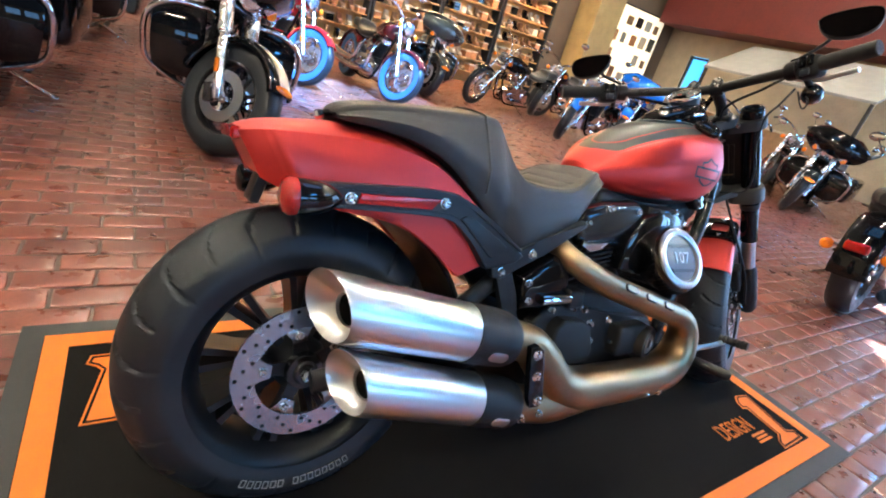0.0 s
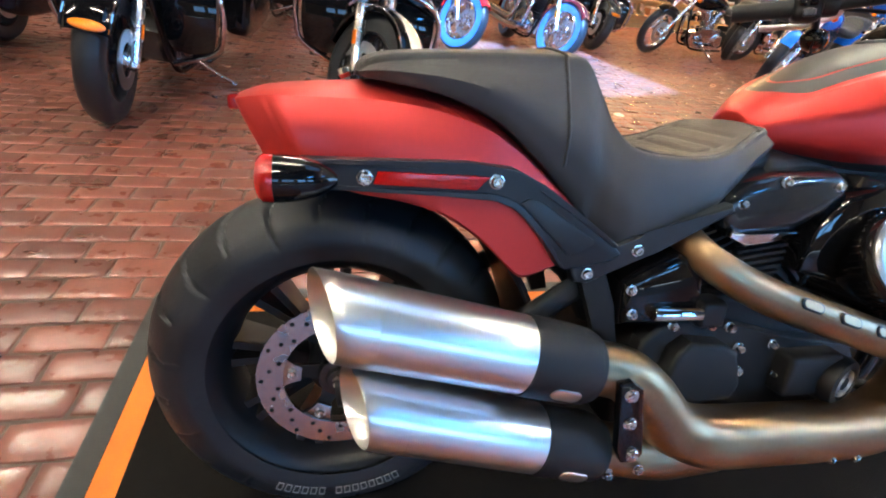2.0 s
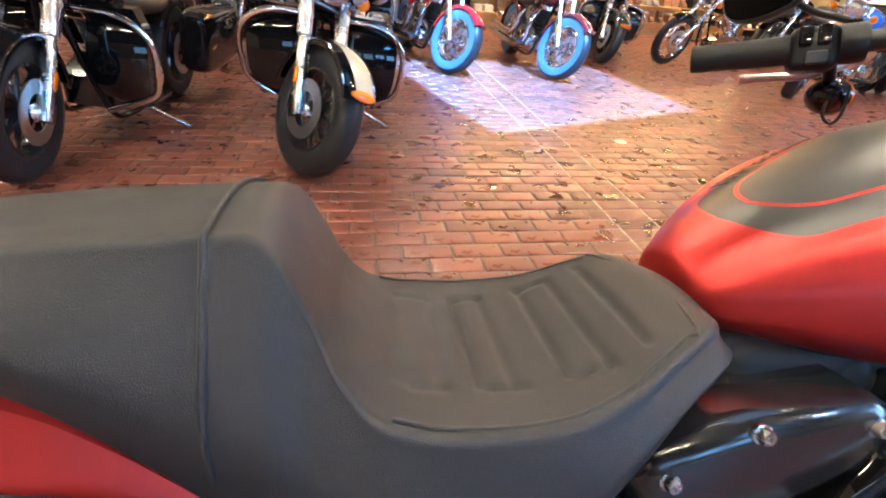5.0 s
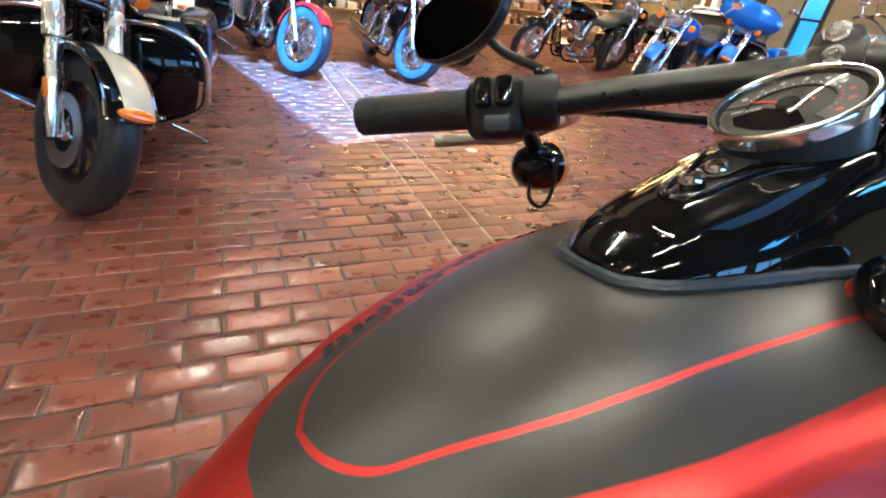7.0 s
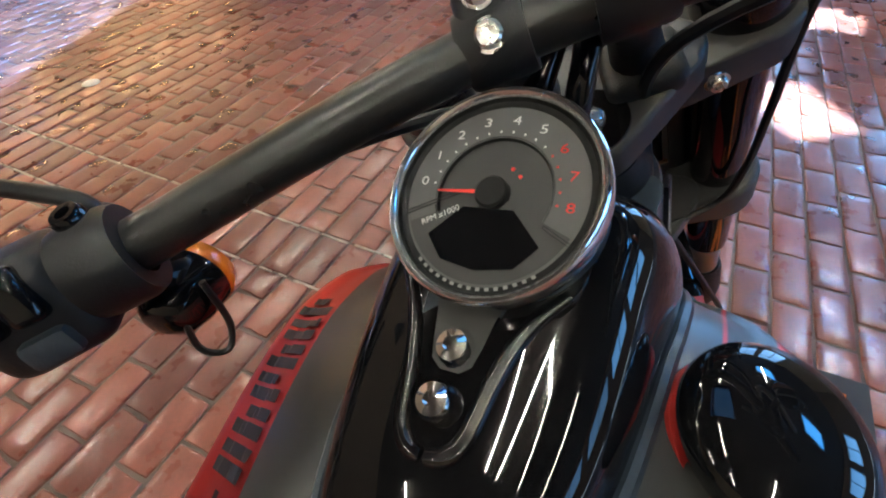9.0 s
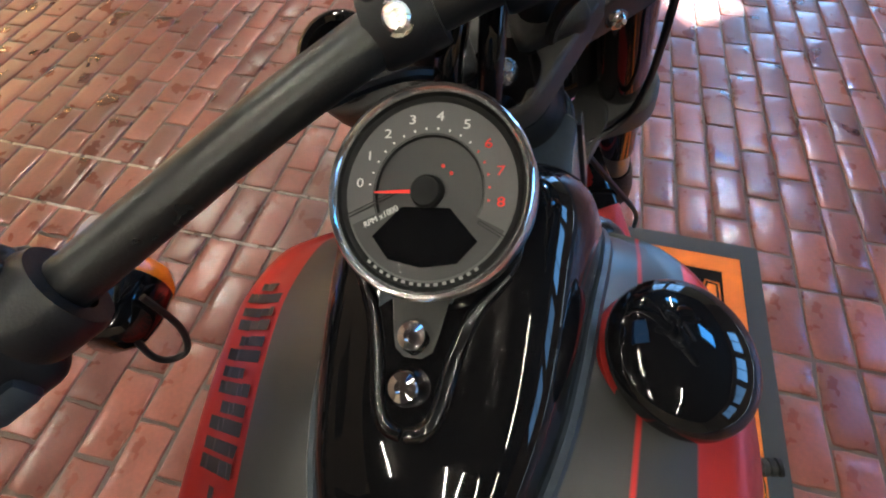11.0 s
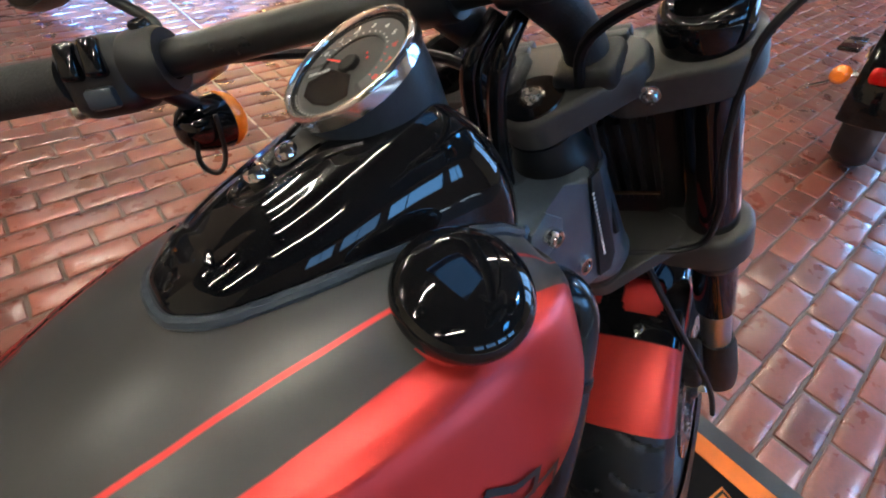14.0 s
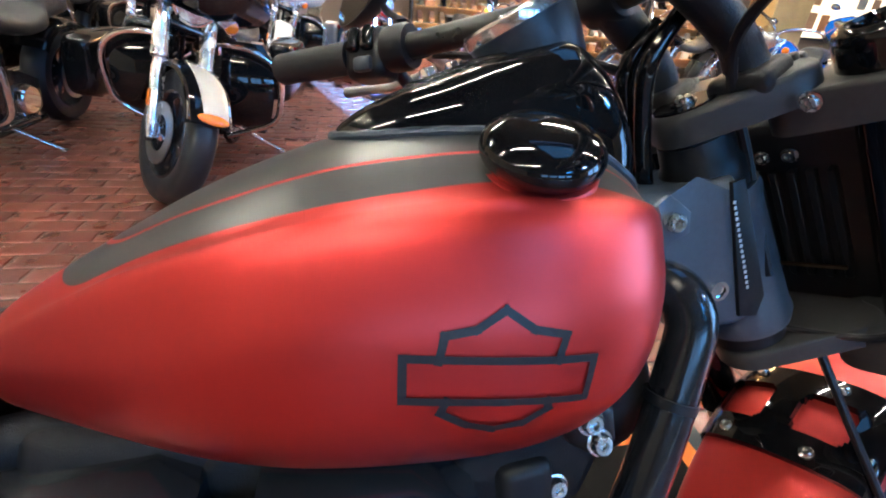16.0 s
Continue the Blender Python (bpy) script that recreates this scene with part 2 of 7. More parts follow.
# ---------------------------------------------------------------- mesh helpers
def part(name, bm, material, parent=None, label="", smooth=True):
    me = bpy.data.meshes.new(name)
    bmesh.ops.recalc_face_normals(bm, faces=bm.faces)
    bm.to_mesh(me)
    bm.free()
    me.materials.append(material)
    if smooth:
        me.shade_smooth()
        me.set_sharp_from_angle(angle=radians(38))
    ob = new(name, me)
    if parent is not None:
        ob.parent = parent
    if label:
        ob["label"] = label
    return ob


def empty(name, m, label, category, group="", kind=""):
    ob = new(name)
    ob.empty_display_size = 0.1
    ob.matrix_world = m
    return tagged(ob, label, category, group, kind)


def V(*a):
    return Vector(a)


def grid(bm, rings, close_v=True, close_u=False, caps=True):
    """Faces between rings of points; close_v joins each ring, close_u joins last ring to first."""
    vs = [[bm.verts.new(p) for p in r] for r in rings]
    n, k = len(vs), len(vs[0])
    for i in range(n if close_u else n - 1):
        a, b = vs[i], vs[(i + 1) % n]
        for j in range(k if close_v else k - 1):
            bm.faces.new((a[j], a[(j + 1) % k], b[(j + 1) % k], b[j]))
    if caps and close_v and not close_u:
        bm.faces.new(vs[0][::-1])
        bm.faces.new(vs[-1])
    return bm


def smooth_path(pts, per=6):
    """Catmull-Rom through the points."""
    pts = [Vector(p) for p in pts]
    out = []
    for i in range(len(pts) - 1):
        p0, p1, p2, p3 = pts[max(i - 1, 0)], pts[i], pts[i + 1], pts[min(i + 2, len(pts) - 1)]
        for s in range(per):
            t = s / per
            out.append(0.5 * (2 * p1 + (p2 - p0) * t + (2 * p0 - 5 * p1 + 4 * p2 - p3) * t * t + (3 * p1 - p0 - 3 * p2 + p3) * t ** 3))
    return out + [pts[-1]]


def tube(bm, pts, rad, n=14, per=6, caps=True, flat=1.0):
    """A round tube along points; rad is one radius or one per given point."""
    k = len(pts)
    path = smooth_path(pts, per) if per > 1 else [Vector(p) for p in pts]
    rads = [rad] * k if isinstance(rad, (int, float)) else list(rad)
    rings, side = [], None
    for i, p in enumerate(path):
        d = (path[min(i + 1, len(path) - 1)] - path[max(i - 1, 0)]).normalized()
        if side is None:
            side = d.cross(V(0, 0, 1) if abs(d.z) < 0.9 else V(0, 1, 0)).normalized()
        side = (side - d * side.dot(d)).normalized()
        up = d.cross(side)
        f = i / max(per, 1)
        j = min(int(f), k - 2)
        r = rads[j] + (rads[j + 1] - rads[j]) * min(1.0, f - j)
        rings.append([p + (side * math.cos(2 * math.pi * a / n) * flat + up * math.sin(2 * math.pi * a / n)) * r for a in range(n)])
    return grid(bm, rings, caps=caps)


def lathe(bm, prof, m, n=32, closed=False, a0=0.0, a1=2 * math.pi):
    """Spins (radius, height) round the local z of m; closed joins the profile's ends."""
    full = abs(a1 - a0 - 2 * math.pi) < 1e-6
    rings = [[m @ V(r * math.cos(a), r * math.sin(a), h) for r, h in prof] for a in [a0 + (a1 - a0) * i / n for i in range(n if full else n + 1)]]
    grid(bm, rings, close_v=closed, close_u=full, caps=closed and not full)
    bmesh.ops.remove_doubles(bm, verts=bm.verts, dist=1e-6)
    return bm


def axis(p, d, up=(0, 0, 1)):
    """A frame at p whose z runs along d."""
    d = Vector(d).normalized()
    u = Vector(up)
    if abs(d.dot(u)) > 0.95:
        u = V(1, 0, 0)
    x = u.cross(d).normalized()
    y = d.cross(x)
    return Matrix(((x.x, y.x, d.x, p[0]), (x.y, y.y, d.y, p[1]), (x.z, y.z, d.z, p[2]), (0, 0, 0, 1)))


def box(bm, size, m=Matrix(), bevel=0.0, seg=2):
    r = bmesh.ops.create_cube(bm, size=1.0, matrix=m @ Matrix.Diagonal((*size, 1)))
    if bevel:
        es = list({e for v in r["verts"] for e in v.link_edges})
        bmesh.ops.bevel(bm, geom=es, offset=bevel, segments=seg, affect="EDGES", profile=0.5)
    return bm


def slab(bm, poly, depth, m=Matrix(), bevel=0.0, seg=2):
    """A flat outline (x, y) of m, raised by depth along its z, with rounded edges."""
    lo = [bm.verts.new(m @ V(x, y, 0)) for x, y in poly]
    hi = [bm.verts.new(m @ V(x, y, depth)) for x, y in poly]
    fs = [bm.faces.new(lo[::-1]), bm.faces.new(hi)]
    k = len(poly)
    for i in range(k):
        fs.append(bm.faces.new((lo[i], lo[(i + 1) % k], hi[(i + 1) % k], hi[i])))
    if bevel:
        es = list(fs[1].edges)
        bmesh.ops.bevel(bm, geom=es, offset=bevel, segments=seg, affect="EDGES", profile=0.5)
    return bm


def side_plane(v):
    """A frame on the bike's side plane: x forward, y up, z outward to the bike's right."""
    return Matrix(((1, 0, 0, 0), (0, 0, -1, v), (0, 1, 0, 0), (0, 0, 0, 1)))


def bolt_bm(p, d, r=0.008, h=0.006):
    """A domed socket screw with a hex recess on a washer."""
    bm = bmesh.new()
    m = axis(p, d)
    lathe(bm, [(0, 0), (r * 1.25, 0), (r * 1.25, h * 0.25), (r, h * 0.3), (r, h * 0.7), (r * 0.8, h), (r * 0.45, h), (r * 0.4, h * 0.6), (0, h * 0.55)], m, 18)
    return bm


def ellipsoid(bm, c, rx, ry, rz, m=Matrix(), u=24, v=14):
    bmesh.ops.create_uvsphere(bm, u_segments=u, v_segments=v, radius=1, matrix=m @ Matrix.Translation(c) @ Matrix.Diagonal((rx, ry, rz, 1)))
    return bm


def super_ring(u, hw, top, bot, k=20, e=2.4, flat_top=0.0):
    """A rounded cross-section across the bike at length u."""
    zc, hz = (top + bot) / 2, (top - bot) / 2
    out = []
    for i in range(k):
        a = 2 * math.pi * i / k
        c, s = math.cos(a), math.sin(a)
        y = hw * math.copysign(abs(c) ** (2 / e), c)
        z = zc + hz * math.copysign(abs(s) ** (2 / e), s)
        out.append(V(u, y, z))
    return out


def interp(rows, n):
    """Rows of numbers, smoothly resampled to n rows."""
    pts = [list(r) for r in rows]
    out = []
    for i in range(n):
        f = i / (n - 1) * (len(pts) - 1)
        j = min(int(f), len(pts) - 2)
        t = f - j
        p0, p1, p2, p3 = pts[max(j - 1, 0)], pts[j], pts[j + 1], pts[min(j + 2, len(pts) - 1)]
        out.append([0.5 * (2 * b + (c - a) * t + (2 * a - 5 * b + 4 * c - d) * t * t + (3 * b - a - 3 * c + d) * t ** 3) for a, b, c, d in zip(p0, p1, p2, p3)])
    return out

# ---------------------------------------------------------------- room
ROOM = (-9.0, 14.0, -12.0, 10.0, 6.0)
x0, x1, y0, y1, zc = ROOM
m_wall = M("warm_plaster", (0.48, 0.39, 0.27), 0.8, 0, 0.15, 3, 0.2, 60)
# wall colour darkened to cut bounce light and reflections on the bike
m_dim_wall = M("bounce_cutting_brown", (0.12, 0.085, 0.06), 0.8, 0, 0.15, 3, 0.2, 60)
m_ceil = M("dark_red_ceiling", (0.016, 0.010, 0.009), 0.7, 0, 0.25, 2, 0.2, 40)
m_frame = M("dark_frame", (0.03, 0.03, 0.032), 0.5, 0.4, 0.15, 20)


def block(name, a, b, material, kind="structure", label="", parent=None, bevel=0.0, category=""):
    bm = bmesh.new()
    box(bm, [abs(q - p) for p, q in zip(a, b)], Matrix.Translation([(p + q) / 2 for p, q in zip(a, b)]), bevel)
    ob = part(name, bm, material, parent, smooth=False)
    return tagged(ob, label, category, "", kind)


block("wall_north", (x0, y1, 0), (x1, y1 + 0.2, zc), m_dim_wall, label="plaster wall behind the shelving, browned to dim its reflection")
block("wall_west", (x0 - 0.2, y0, 0), (x0, y1, zc), m_wall, label="warm beige plaster wall of the showroom")
# east wall with two more windows
EWINS = [(-6.3, -3.7), (-3.1, -0.5)]
bm = bmesh.new()
for ya, yb, za, zb in [(y0, -6.3, 0, zc), (-3.7, -3.1, 0, zc), (-0.5, 8.4, 0, zc), (8.4, 9.05, 2.3, zc), (9.05, y1, 0, zc)] + [(a, b, z, w) for a, b in EWINS for z, w in ((0, 0.8), (5.4, zc))]:
    box(bm, (0.2, yb - ya, zb - za), Matrix.Translation((x1 + 0.1, (ya + yb) / 2, (za + zb) / 2)))
tagged(part("wall_east", bm, m_wall, smooth=False), "warm beige plaster wall with two shop windows", kind="structure")
for i, (a, b) in enumerate(EWINS):
    w = empty("window_%d" % (i + 5), Matrix.Translation((x1 + 0.1, (a + b) / 2, 0.8)), "tall shop window with dark metal frame", "window", kind="structure")
    bm = bmesh.new()
    for dy in (-(b - a) / 2 + 0.03, 0, (b - a) / 2 - 0.03):
        box(bm, (0.1, 0.06, 4.6), Matrix.Translation((0, dy, 2.3)))
    for z in (0.03, 1.53, 3.05, 4.57):
        box(bm, (0.096, b - a - 0.004, 0.06), Matrix.Translation((0, 0, z)))
    part("window_frame", bm, m_frame, w, smooth=False)
    area_lamp("window_daylight", (x1 + 0.25, (a + b) / 2, 3.1), (0, (a + b) / 2, 2.4), b - a, 4.5, EAST_W, (0.22, 0.50, 1.0))

# glazed door at the far end of the east wall
m_daylight = glow("daylight_beyond", (0.05, 0.40, 0.90), 0.85)
door = empty("door_1", Matrix.Translation((x1 + 0.1, 8.725, 0)), "tall glazed door with blue daylight behind it", "door", kind="structure")
for y in (-0.293, 0.293):
    block("door_frame", (-0.05, y - 0.03, 0.002), (0.05, y + 0.03, 2.298), m_frame, "", "dark metal frame", door)
for z in (0.05, 1.05, 2.25):
    block("rail", (-0.045, -0.262, z - 0.03), (0.045, 0.262, z + 0.03), m_frame, "", "dark metal rail", door)
block("backdrop", (x1 + 0.4, 7.6, 0.0), (x1 + 0.42, 9.9, 2.9), m_daylight, label="blue daylight beyond the glazed door")

# south wall with the shop windows behind the camera
WINS = [(-2.6, -0.2), (0.4, 2.8), (3.4, 5.8), (6.4, 8.8)]
edges = [x0] + [e for w in WINS for e in w] + [x1]
bm = bmesh.new()
for i in range(0, len(edges), 2):
    box(bm, (edges[i + 1] - edges[i], 0.2, zc), Matrix.Translation(((edges[i] + edges[i + 1]) / 2, y0 - 0.1, zc / 2)))
for a, b in WINS:
    box(bm, (b - a, 0.2, 2.6), Matrix.Translation(((a + b) / 2, y0 - 0.1, 1.3)))
    box(bm, (b - a, 0.2, zc - 5.2), Matrix.Translation(((a + b) / 2, y0 - 0.1, (zc + 5.2) / 2)))
tagged(part("wall_south", bm, m_dim_wall, smooth=False), "unseen plaster wall with shop windows, browned to cut bounce light", kind="structure")
for i, (a, b) in enumerate(WINS):
    w = empty("window_%d" % (i + 1), Matrix.Translation(((a + b) / 2, y0 - 0.1, 2.6)), "high shop window with dark metal frame", "window", kind="structure")
    bm = bmesh.new()
    for dx in (-(b - a) / 2 + 0.03, 0, (b - a) / 2 - 0.03):
        box(bm, (0.06, 0.1, 2.6), Matrix.Translation((dx, 0, 1.3)))
    for z in (0.03, 2.57):
        box(bm, (b - a - 0.004, 0.096, 0.06), Matrix.Translation((0, 0, z)))
    part("window_frame", bm, m_frame, w, smooth=False)
    area_lamp("window_daylight", ((a + b) / 2, y0 - 0.25, 3.9), ((a + b) / 2, 0, 1.5), b - a, 2.1, WINDOW_W * (1.0 if a < 3 else 2.4), WINDOW_COL)

# ceiling with three unseen openings, shaped to cast the floor's sun patches
def roof_hole(patch):
    """The opening whose sunlit patch on the floor has these corners."""
    return [(x + 0.14 * zc, y - 0.62 * zc) for x, y in patch]


SUN_OPENINGS = [(roof_hole([(1.35, 2.90), (3.50, 3.70), (3.30, 5.85), (0.60, 5.95)]), (x0, x1, -1.5, y1)), (roof_hole([(3.00, -0.40), (3.23, -0.71), (3.60, -0.50), (3.45, -0.10)]), (x0, 4.75, y0, -1.5)),
               (roof_hole([(4.28, -0.80), (4.68, -0.86), (4.52, 0.14), (4.32, 0.12)]), (4.75, x1, y0, -1.5))]
bm = bmesh.new()
for hole, (xa, xb, ya, yb) in SUN_OPENINGS:
    k = len(hole)
    outer = [(xa, ya), (xb, ya), (xb, yb), (xa, yb)]
    for i in range(4):
        j = (i + 1) % 4
        bm.faces.new([bm.verts.new((*p, zc)) for p in (outer[i], outer[j], hole[j], hole[i])])
bmesh.ops.remove_doubles(bm, verts=bm.verts, dist=1e-4)
ext = bmesh.ops.extrude_face_region(bm, geom=bm.faces[:])
bmesh.ops.translate(bm, vec=(0, 0, 0.15), verts=[g for g in ext["geom"] if isinstance(g, bmesh.types.BMVert)])
tagged(part("ceiling", bm, m_ceil, smooth=False), "dark red showroom ceiling with openings shaped for the sun patches", kind="structure")

# added unseen pane over the large opening, to weaken its sun patch
bm = bmesh.new()
pane = [bm.verts.new((x, y, zc + 0.16)) for x, y in SUN_OPENINGS[0][0]]
bm.faces.new(pane)
tagged(part("sun_dimming_pane", bm, m_sun_pane, smooth=False), "added tinted pane that dims the sun in the large opening", kind="structure")

# added blue area lamp in the large opening, standing in for sky light
area_lamp("roof_daylight", (2.9, 0.55, zc + 0.12), (2.9, 0.55, 0.0), 2.3, 2.2, 28.0, (0.16, 0.46, 1.0))

# milky panels under the roof that let the blue daylight in
m_roofpanel = glow("daylit_roof_panel", (0.07, 0.38, 1.0), 26.0)
for cx, cy, sx, sy in ((5.2, -6.9, 1.1, 1.9), (8.1, -3.6, 1.3, 1.5)):
    rp = empty("roof_light_2" if cx < 6 else "roof_light_3", Matrix.Translation((cx, cy, zc)), "milky daylit roof panel in a dark frame", "window", kind="structure")
    block("panel_face", (-sx / 2, -sy / 2, -0.03), (sx / 2, sy / 2, -0.004), m_roofpanel, "", "milky panel with blue daylight", rp)
    for s in (-1, 1):
        block("panel_frame", (-sx / 2 - 0.05, s * (sy / 2 + 0.027) - 0.025, -0.05), (sx / 2 + 0.05, s * (sy / 2 + 0.027) + 0.025, -0.004), m_frame, "", "dark frame", rp)
        block("panel_frame", (s * (sx / 2 + 0.027) - 0.025, -sy / 2, -0.05), (s * (sx / 2 + 0.027) + 0.025, sy / 2, -0.004), m_frame, "", "dark frame", rp)

# strip lamps
m_tube = glow("lamp_tube", (1.0, 0.91, 0.77), TUBE_POWER)
for ly, row in ((-3.4, (-4.6, -1.2, 7.6)), (1.0, (-4.6, 0.0, 5.8, 9.2)), (5.4, (-4.6, 4.7, 9.2)), (7.8, (0.4,))):
    for lx in row:
        lamp = empty("strip_lamp", Matrix.Translation((lx, ly, zc)), "white metal strip lamp with one lit tube", "lamp", "ceiling strip lamps")
        bm = bmesh.new()
        box(bm, (2.5, 0.07, 0.06), Matrix.Translation((0, 0, -0.06)), 0.008)
        part("housing", bm, m_white, lamp, smooth=False)
        bm = bmesh.new()
        tube(bm, [(-1.2, 0, -0.115), (1.2, 0, -0.115)], 0.014, 10, 1)
        part("tube", bm, m_tube, lamp)

# ---------------------------------------------------------------- floor mat
MAT_A, MAT_B = (-0.515, -0.507), (1.905, 0.652)
mat_ob = empty("floor_mat", Matrix.Translation((0, 0, 0.004)), "black carpet display mat with orange printed border", "mat")


def frame_bm(a, b, w, z0, z1):
    bm = bmesh.new()
    (ax, ay), (bx, by) = a, b
    out = [(ax, ay), (bx, ay), (bx, by), (ax, by)]
    inn = [(ax + w, ay + w), (bx - w, ay + w), (bx - w, by - w), (ax + w, by - w)]
    ring = [[bm.verts.new((*p, z)) for p in poly] for poly, z in ((out, z0), (out, z1), (inn, z1), (inn, z0))]
    for r in range(4):
        for i in range(4):
            j = (i + 1) % 4
            bm.faces.new((ring[r][i], ring[r][j], ring[(r + 1) % 4][j], ring[(r + 1) % 4][i]))
    return bm


bm = bmesh.new()
box(bm, (MAT_B[0] - MAT_A[0] - 0.1, MAT_B[1] - MAT_A[1] - 0.1, 0.005), Matrix.Translation(((MAT_A[0] + MAT_B[0]) / 2, (MAT_A[1] + MAT_B[1]) / 2, 0.0025)))
part("carpet", bm, m_mat, mat_ob, smooth=False)
part("rubber_edge", frame_bm(MAT_A, MAT_B, 0.052, 0, 0.0045), m_matedge, mat_ob, "grey rubber edging", smooth=False)
part("orange_border", frame_bm((MAT_A[0] + 0.052, MAT_A[1] + 0.052), (MAT_B[0] - 0.052, MAT_B[1] - 0.052), 0.052, 0.001, 0.0065), m_orange, mat_ob, "bright orange printed border", smooth=False)


def outline(bm, poly, w, m, depth=0.001):
    """A ribbon of width w inside a closed outline."""
    k = len(poly)
    inner = []
    for i in range(k):
        p, a, b = Vector(poly[i]), Vector(poly[i - 1]), Vector(poly[(i + 1) % k])
        d1, d2 = (p - a).normalized(), (b - p).normalized()
        n1, n2 = Vector((-d1.y, d1.x)), Vector((-d2.y, d2.x))
        n = n1 + n2
        inner.append(p + n * (w / max(0.25, 1 + n1.dot(n2))))
    vo, vi = [bm.verts.new(m @ V(x, y, depth)) for x, y in poly], [bm.verts.new(m @ V(x, y, depth)) for x, y in inner]
    bo, bi = [bm.verts.new(m @ V(x, y, 0)) for x, y in poly], [bm.verts.new(m @ V(x, y, 0)) for x, y in inner]
    for i in range(k):
        j = (i + 1) % k
        bm.faces.new((vo[i], vo[j], vi[j], vi[i])), bm.faces.new((bo[i], bo[j], vo[j], vo[i])), bm.faces.new((bi[j], bi[i], vi[i], vi[j]))
    return bm


# serif numerals printed near two corners, read along the mat
NUMERALS = (
    [(1.803, -0.194), (1.763, -0.366), (1.798, -0.377), (1.792, -0.414), (1.642, -0.418), (1.659, -0.386), (1.697, -0.366), (1.712, -0.244), (1.690, -0.240), (1.698, -0.209), (1.732, -0.183)],
    [(-0.371, 0.469), (-0.363, 0.500), (-0.262, 0.500), (-0.262, 0.264), (-0.372, 0.264), (-0.338, 0.440), (-0.350, 0.456)])
for shift, poly in zip(((-0.03, 0.02), (0.0, 0.0)), NUMERALS):
    poly = [(x + shift[0], y + shift[1]) for x, y in poly]
    area = sum(poly[i][0] * poly[(i + 1) % len(poly)][1] - poly[(i + 1) % len(poly)][0] * poly[i][1] for i in range(len(poly)))
    if area < 0:
        poly = poly[::-1]
    m = Matrix.Translation((0, 0, 0.0055))
    bm = bmesh.new()
    slab(bm, poly, 0.0012, m)
    part("numeral_print", bm, m_orange, mat_ob, "orange printed numeral", smooth=False)
    ring = bmesh.new()
    outline(ring, poly, 0.0045, m @ Matrix.Translation((0, 0, 0.0013)), 0.0004)
    part("numeral_outline", ring, m_orange, mat_ob, smooth=False)
    k = len(poly)
    inset = []
    for i in range(k):
        p, a, b = Vector(poly[i]), Vector(poly[i - 1]), Vector(poly[(i + 1) % k])
        n1, n2 = (p - a).normalized(), (b - p).normalized()
        n1, n2 = Vector((-n1.y, n1.x)), Vector((-n2.y, n2.x))
        inset.append(p + (n1 + n2) * (0.0046 / max(0.25, 1 + n1.dot(n2))))
    ring = bmesh.new()
    outline(ring, inset, 0.006, m @ Matrix.Translation((0, 0, 0.0013)), 0.0008)
    part("numeral_inline", ring, m_mat, mat_ob, "black inline of the numeral", smooth=False)


def text_part(words, size, m, material, parent, name="lettering", depth=0.0008, label="", align="CENTER", squeeze=1.0):
    cu = bpy.data.curves.new(name, "FONT")
    cu.body, cu.size, cu.extrude, cu.align_x, cu.align_y = words, size, depth, align, "CENTER"
    cu.resolution_u = 3
    tmp = bpy.data.objects.new(name, cu)
    scene.collection.objects.link(tmp)
    me = bpy.data.meshes.new_from_object(tmp.evaluated_get(bpy.context.evaluated_depsgraph_get()))
    bpy.data.objects.remove(tmp)
    me.transform(m @ Matrix.Diagonal((squeeze, 1, 1, 1)))
    me.materials.clear()
    me.materials.append(material)
    ob = new(name, me)
    ob.parent = parent
    if label:
        ob["label"] = label
    return ob


text_part("DESIGN", 0.088, Matrix.Translation((1.495, -0.274, 0.0065)), m_orange, mat_ob, squeeze=0.66, label="orange printed word")
for k, wdt in enumerate((0.085, 0.070, 0.085)):
    bm = bmesh.new()
    box(bm, (wdt, 0.008, 0.002), Matrix.Translation((1.578, -0.318 - 0.014 * k, 0.006)))
    part("small_print", bm, m_orange, mat_ob, "orange printed bar", smooth=False)

# ---------------------------------------------------------------- the red cruiser
LEANED = Matrix.Translation((0, -0.022, 0.004)) @ pose(0, 0, 0, -13.5)
bike = empty("motorcycle", LEANED, "satin red cruiser motorcycle with black console parked on a mat", "motorcycle")
STEM, RAKE = V(1.265, 0, 0.945), V(-0.469, 0, 0.883)
TREE = axis(STEM, RAKE)                      # x right, y ahead, z up the steering axis
STEER = Matrix.Translation(STEM) @ Matrix.Rotation(radians(22), 4, RAKE) @ Matrix.Translation(-STEM)


def put(name, bm, material, parent=bike, label="", smooth=True, steered=False):
    if steered:
        bm.transform(STEER)
    return part(name, bm, material, parent, label, smooth)


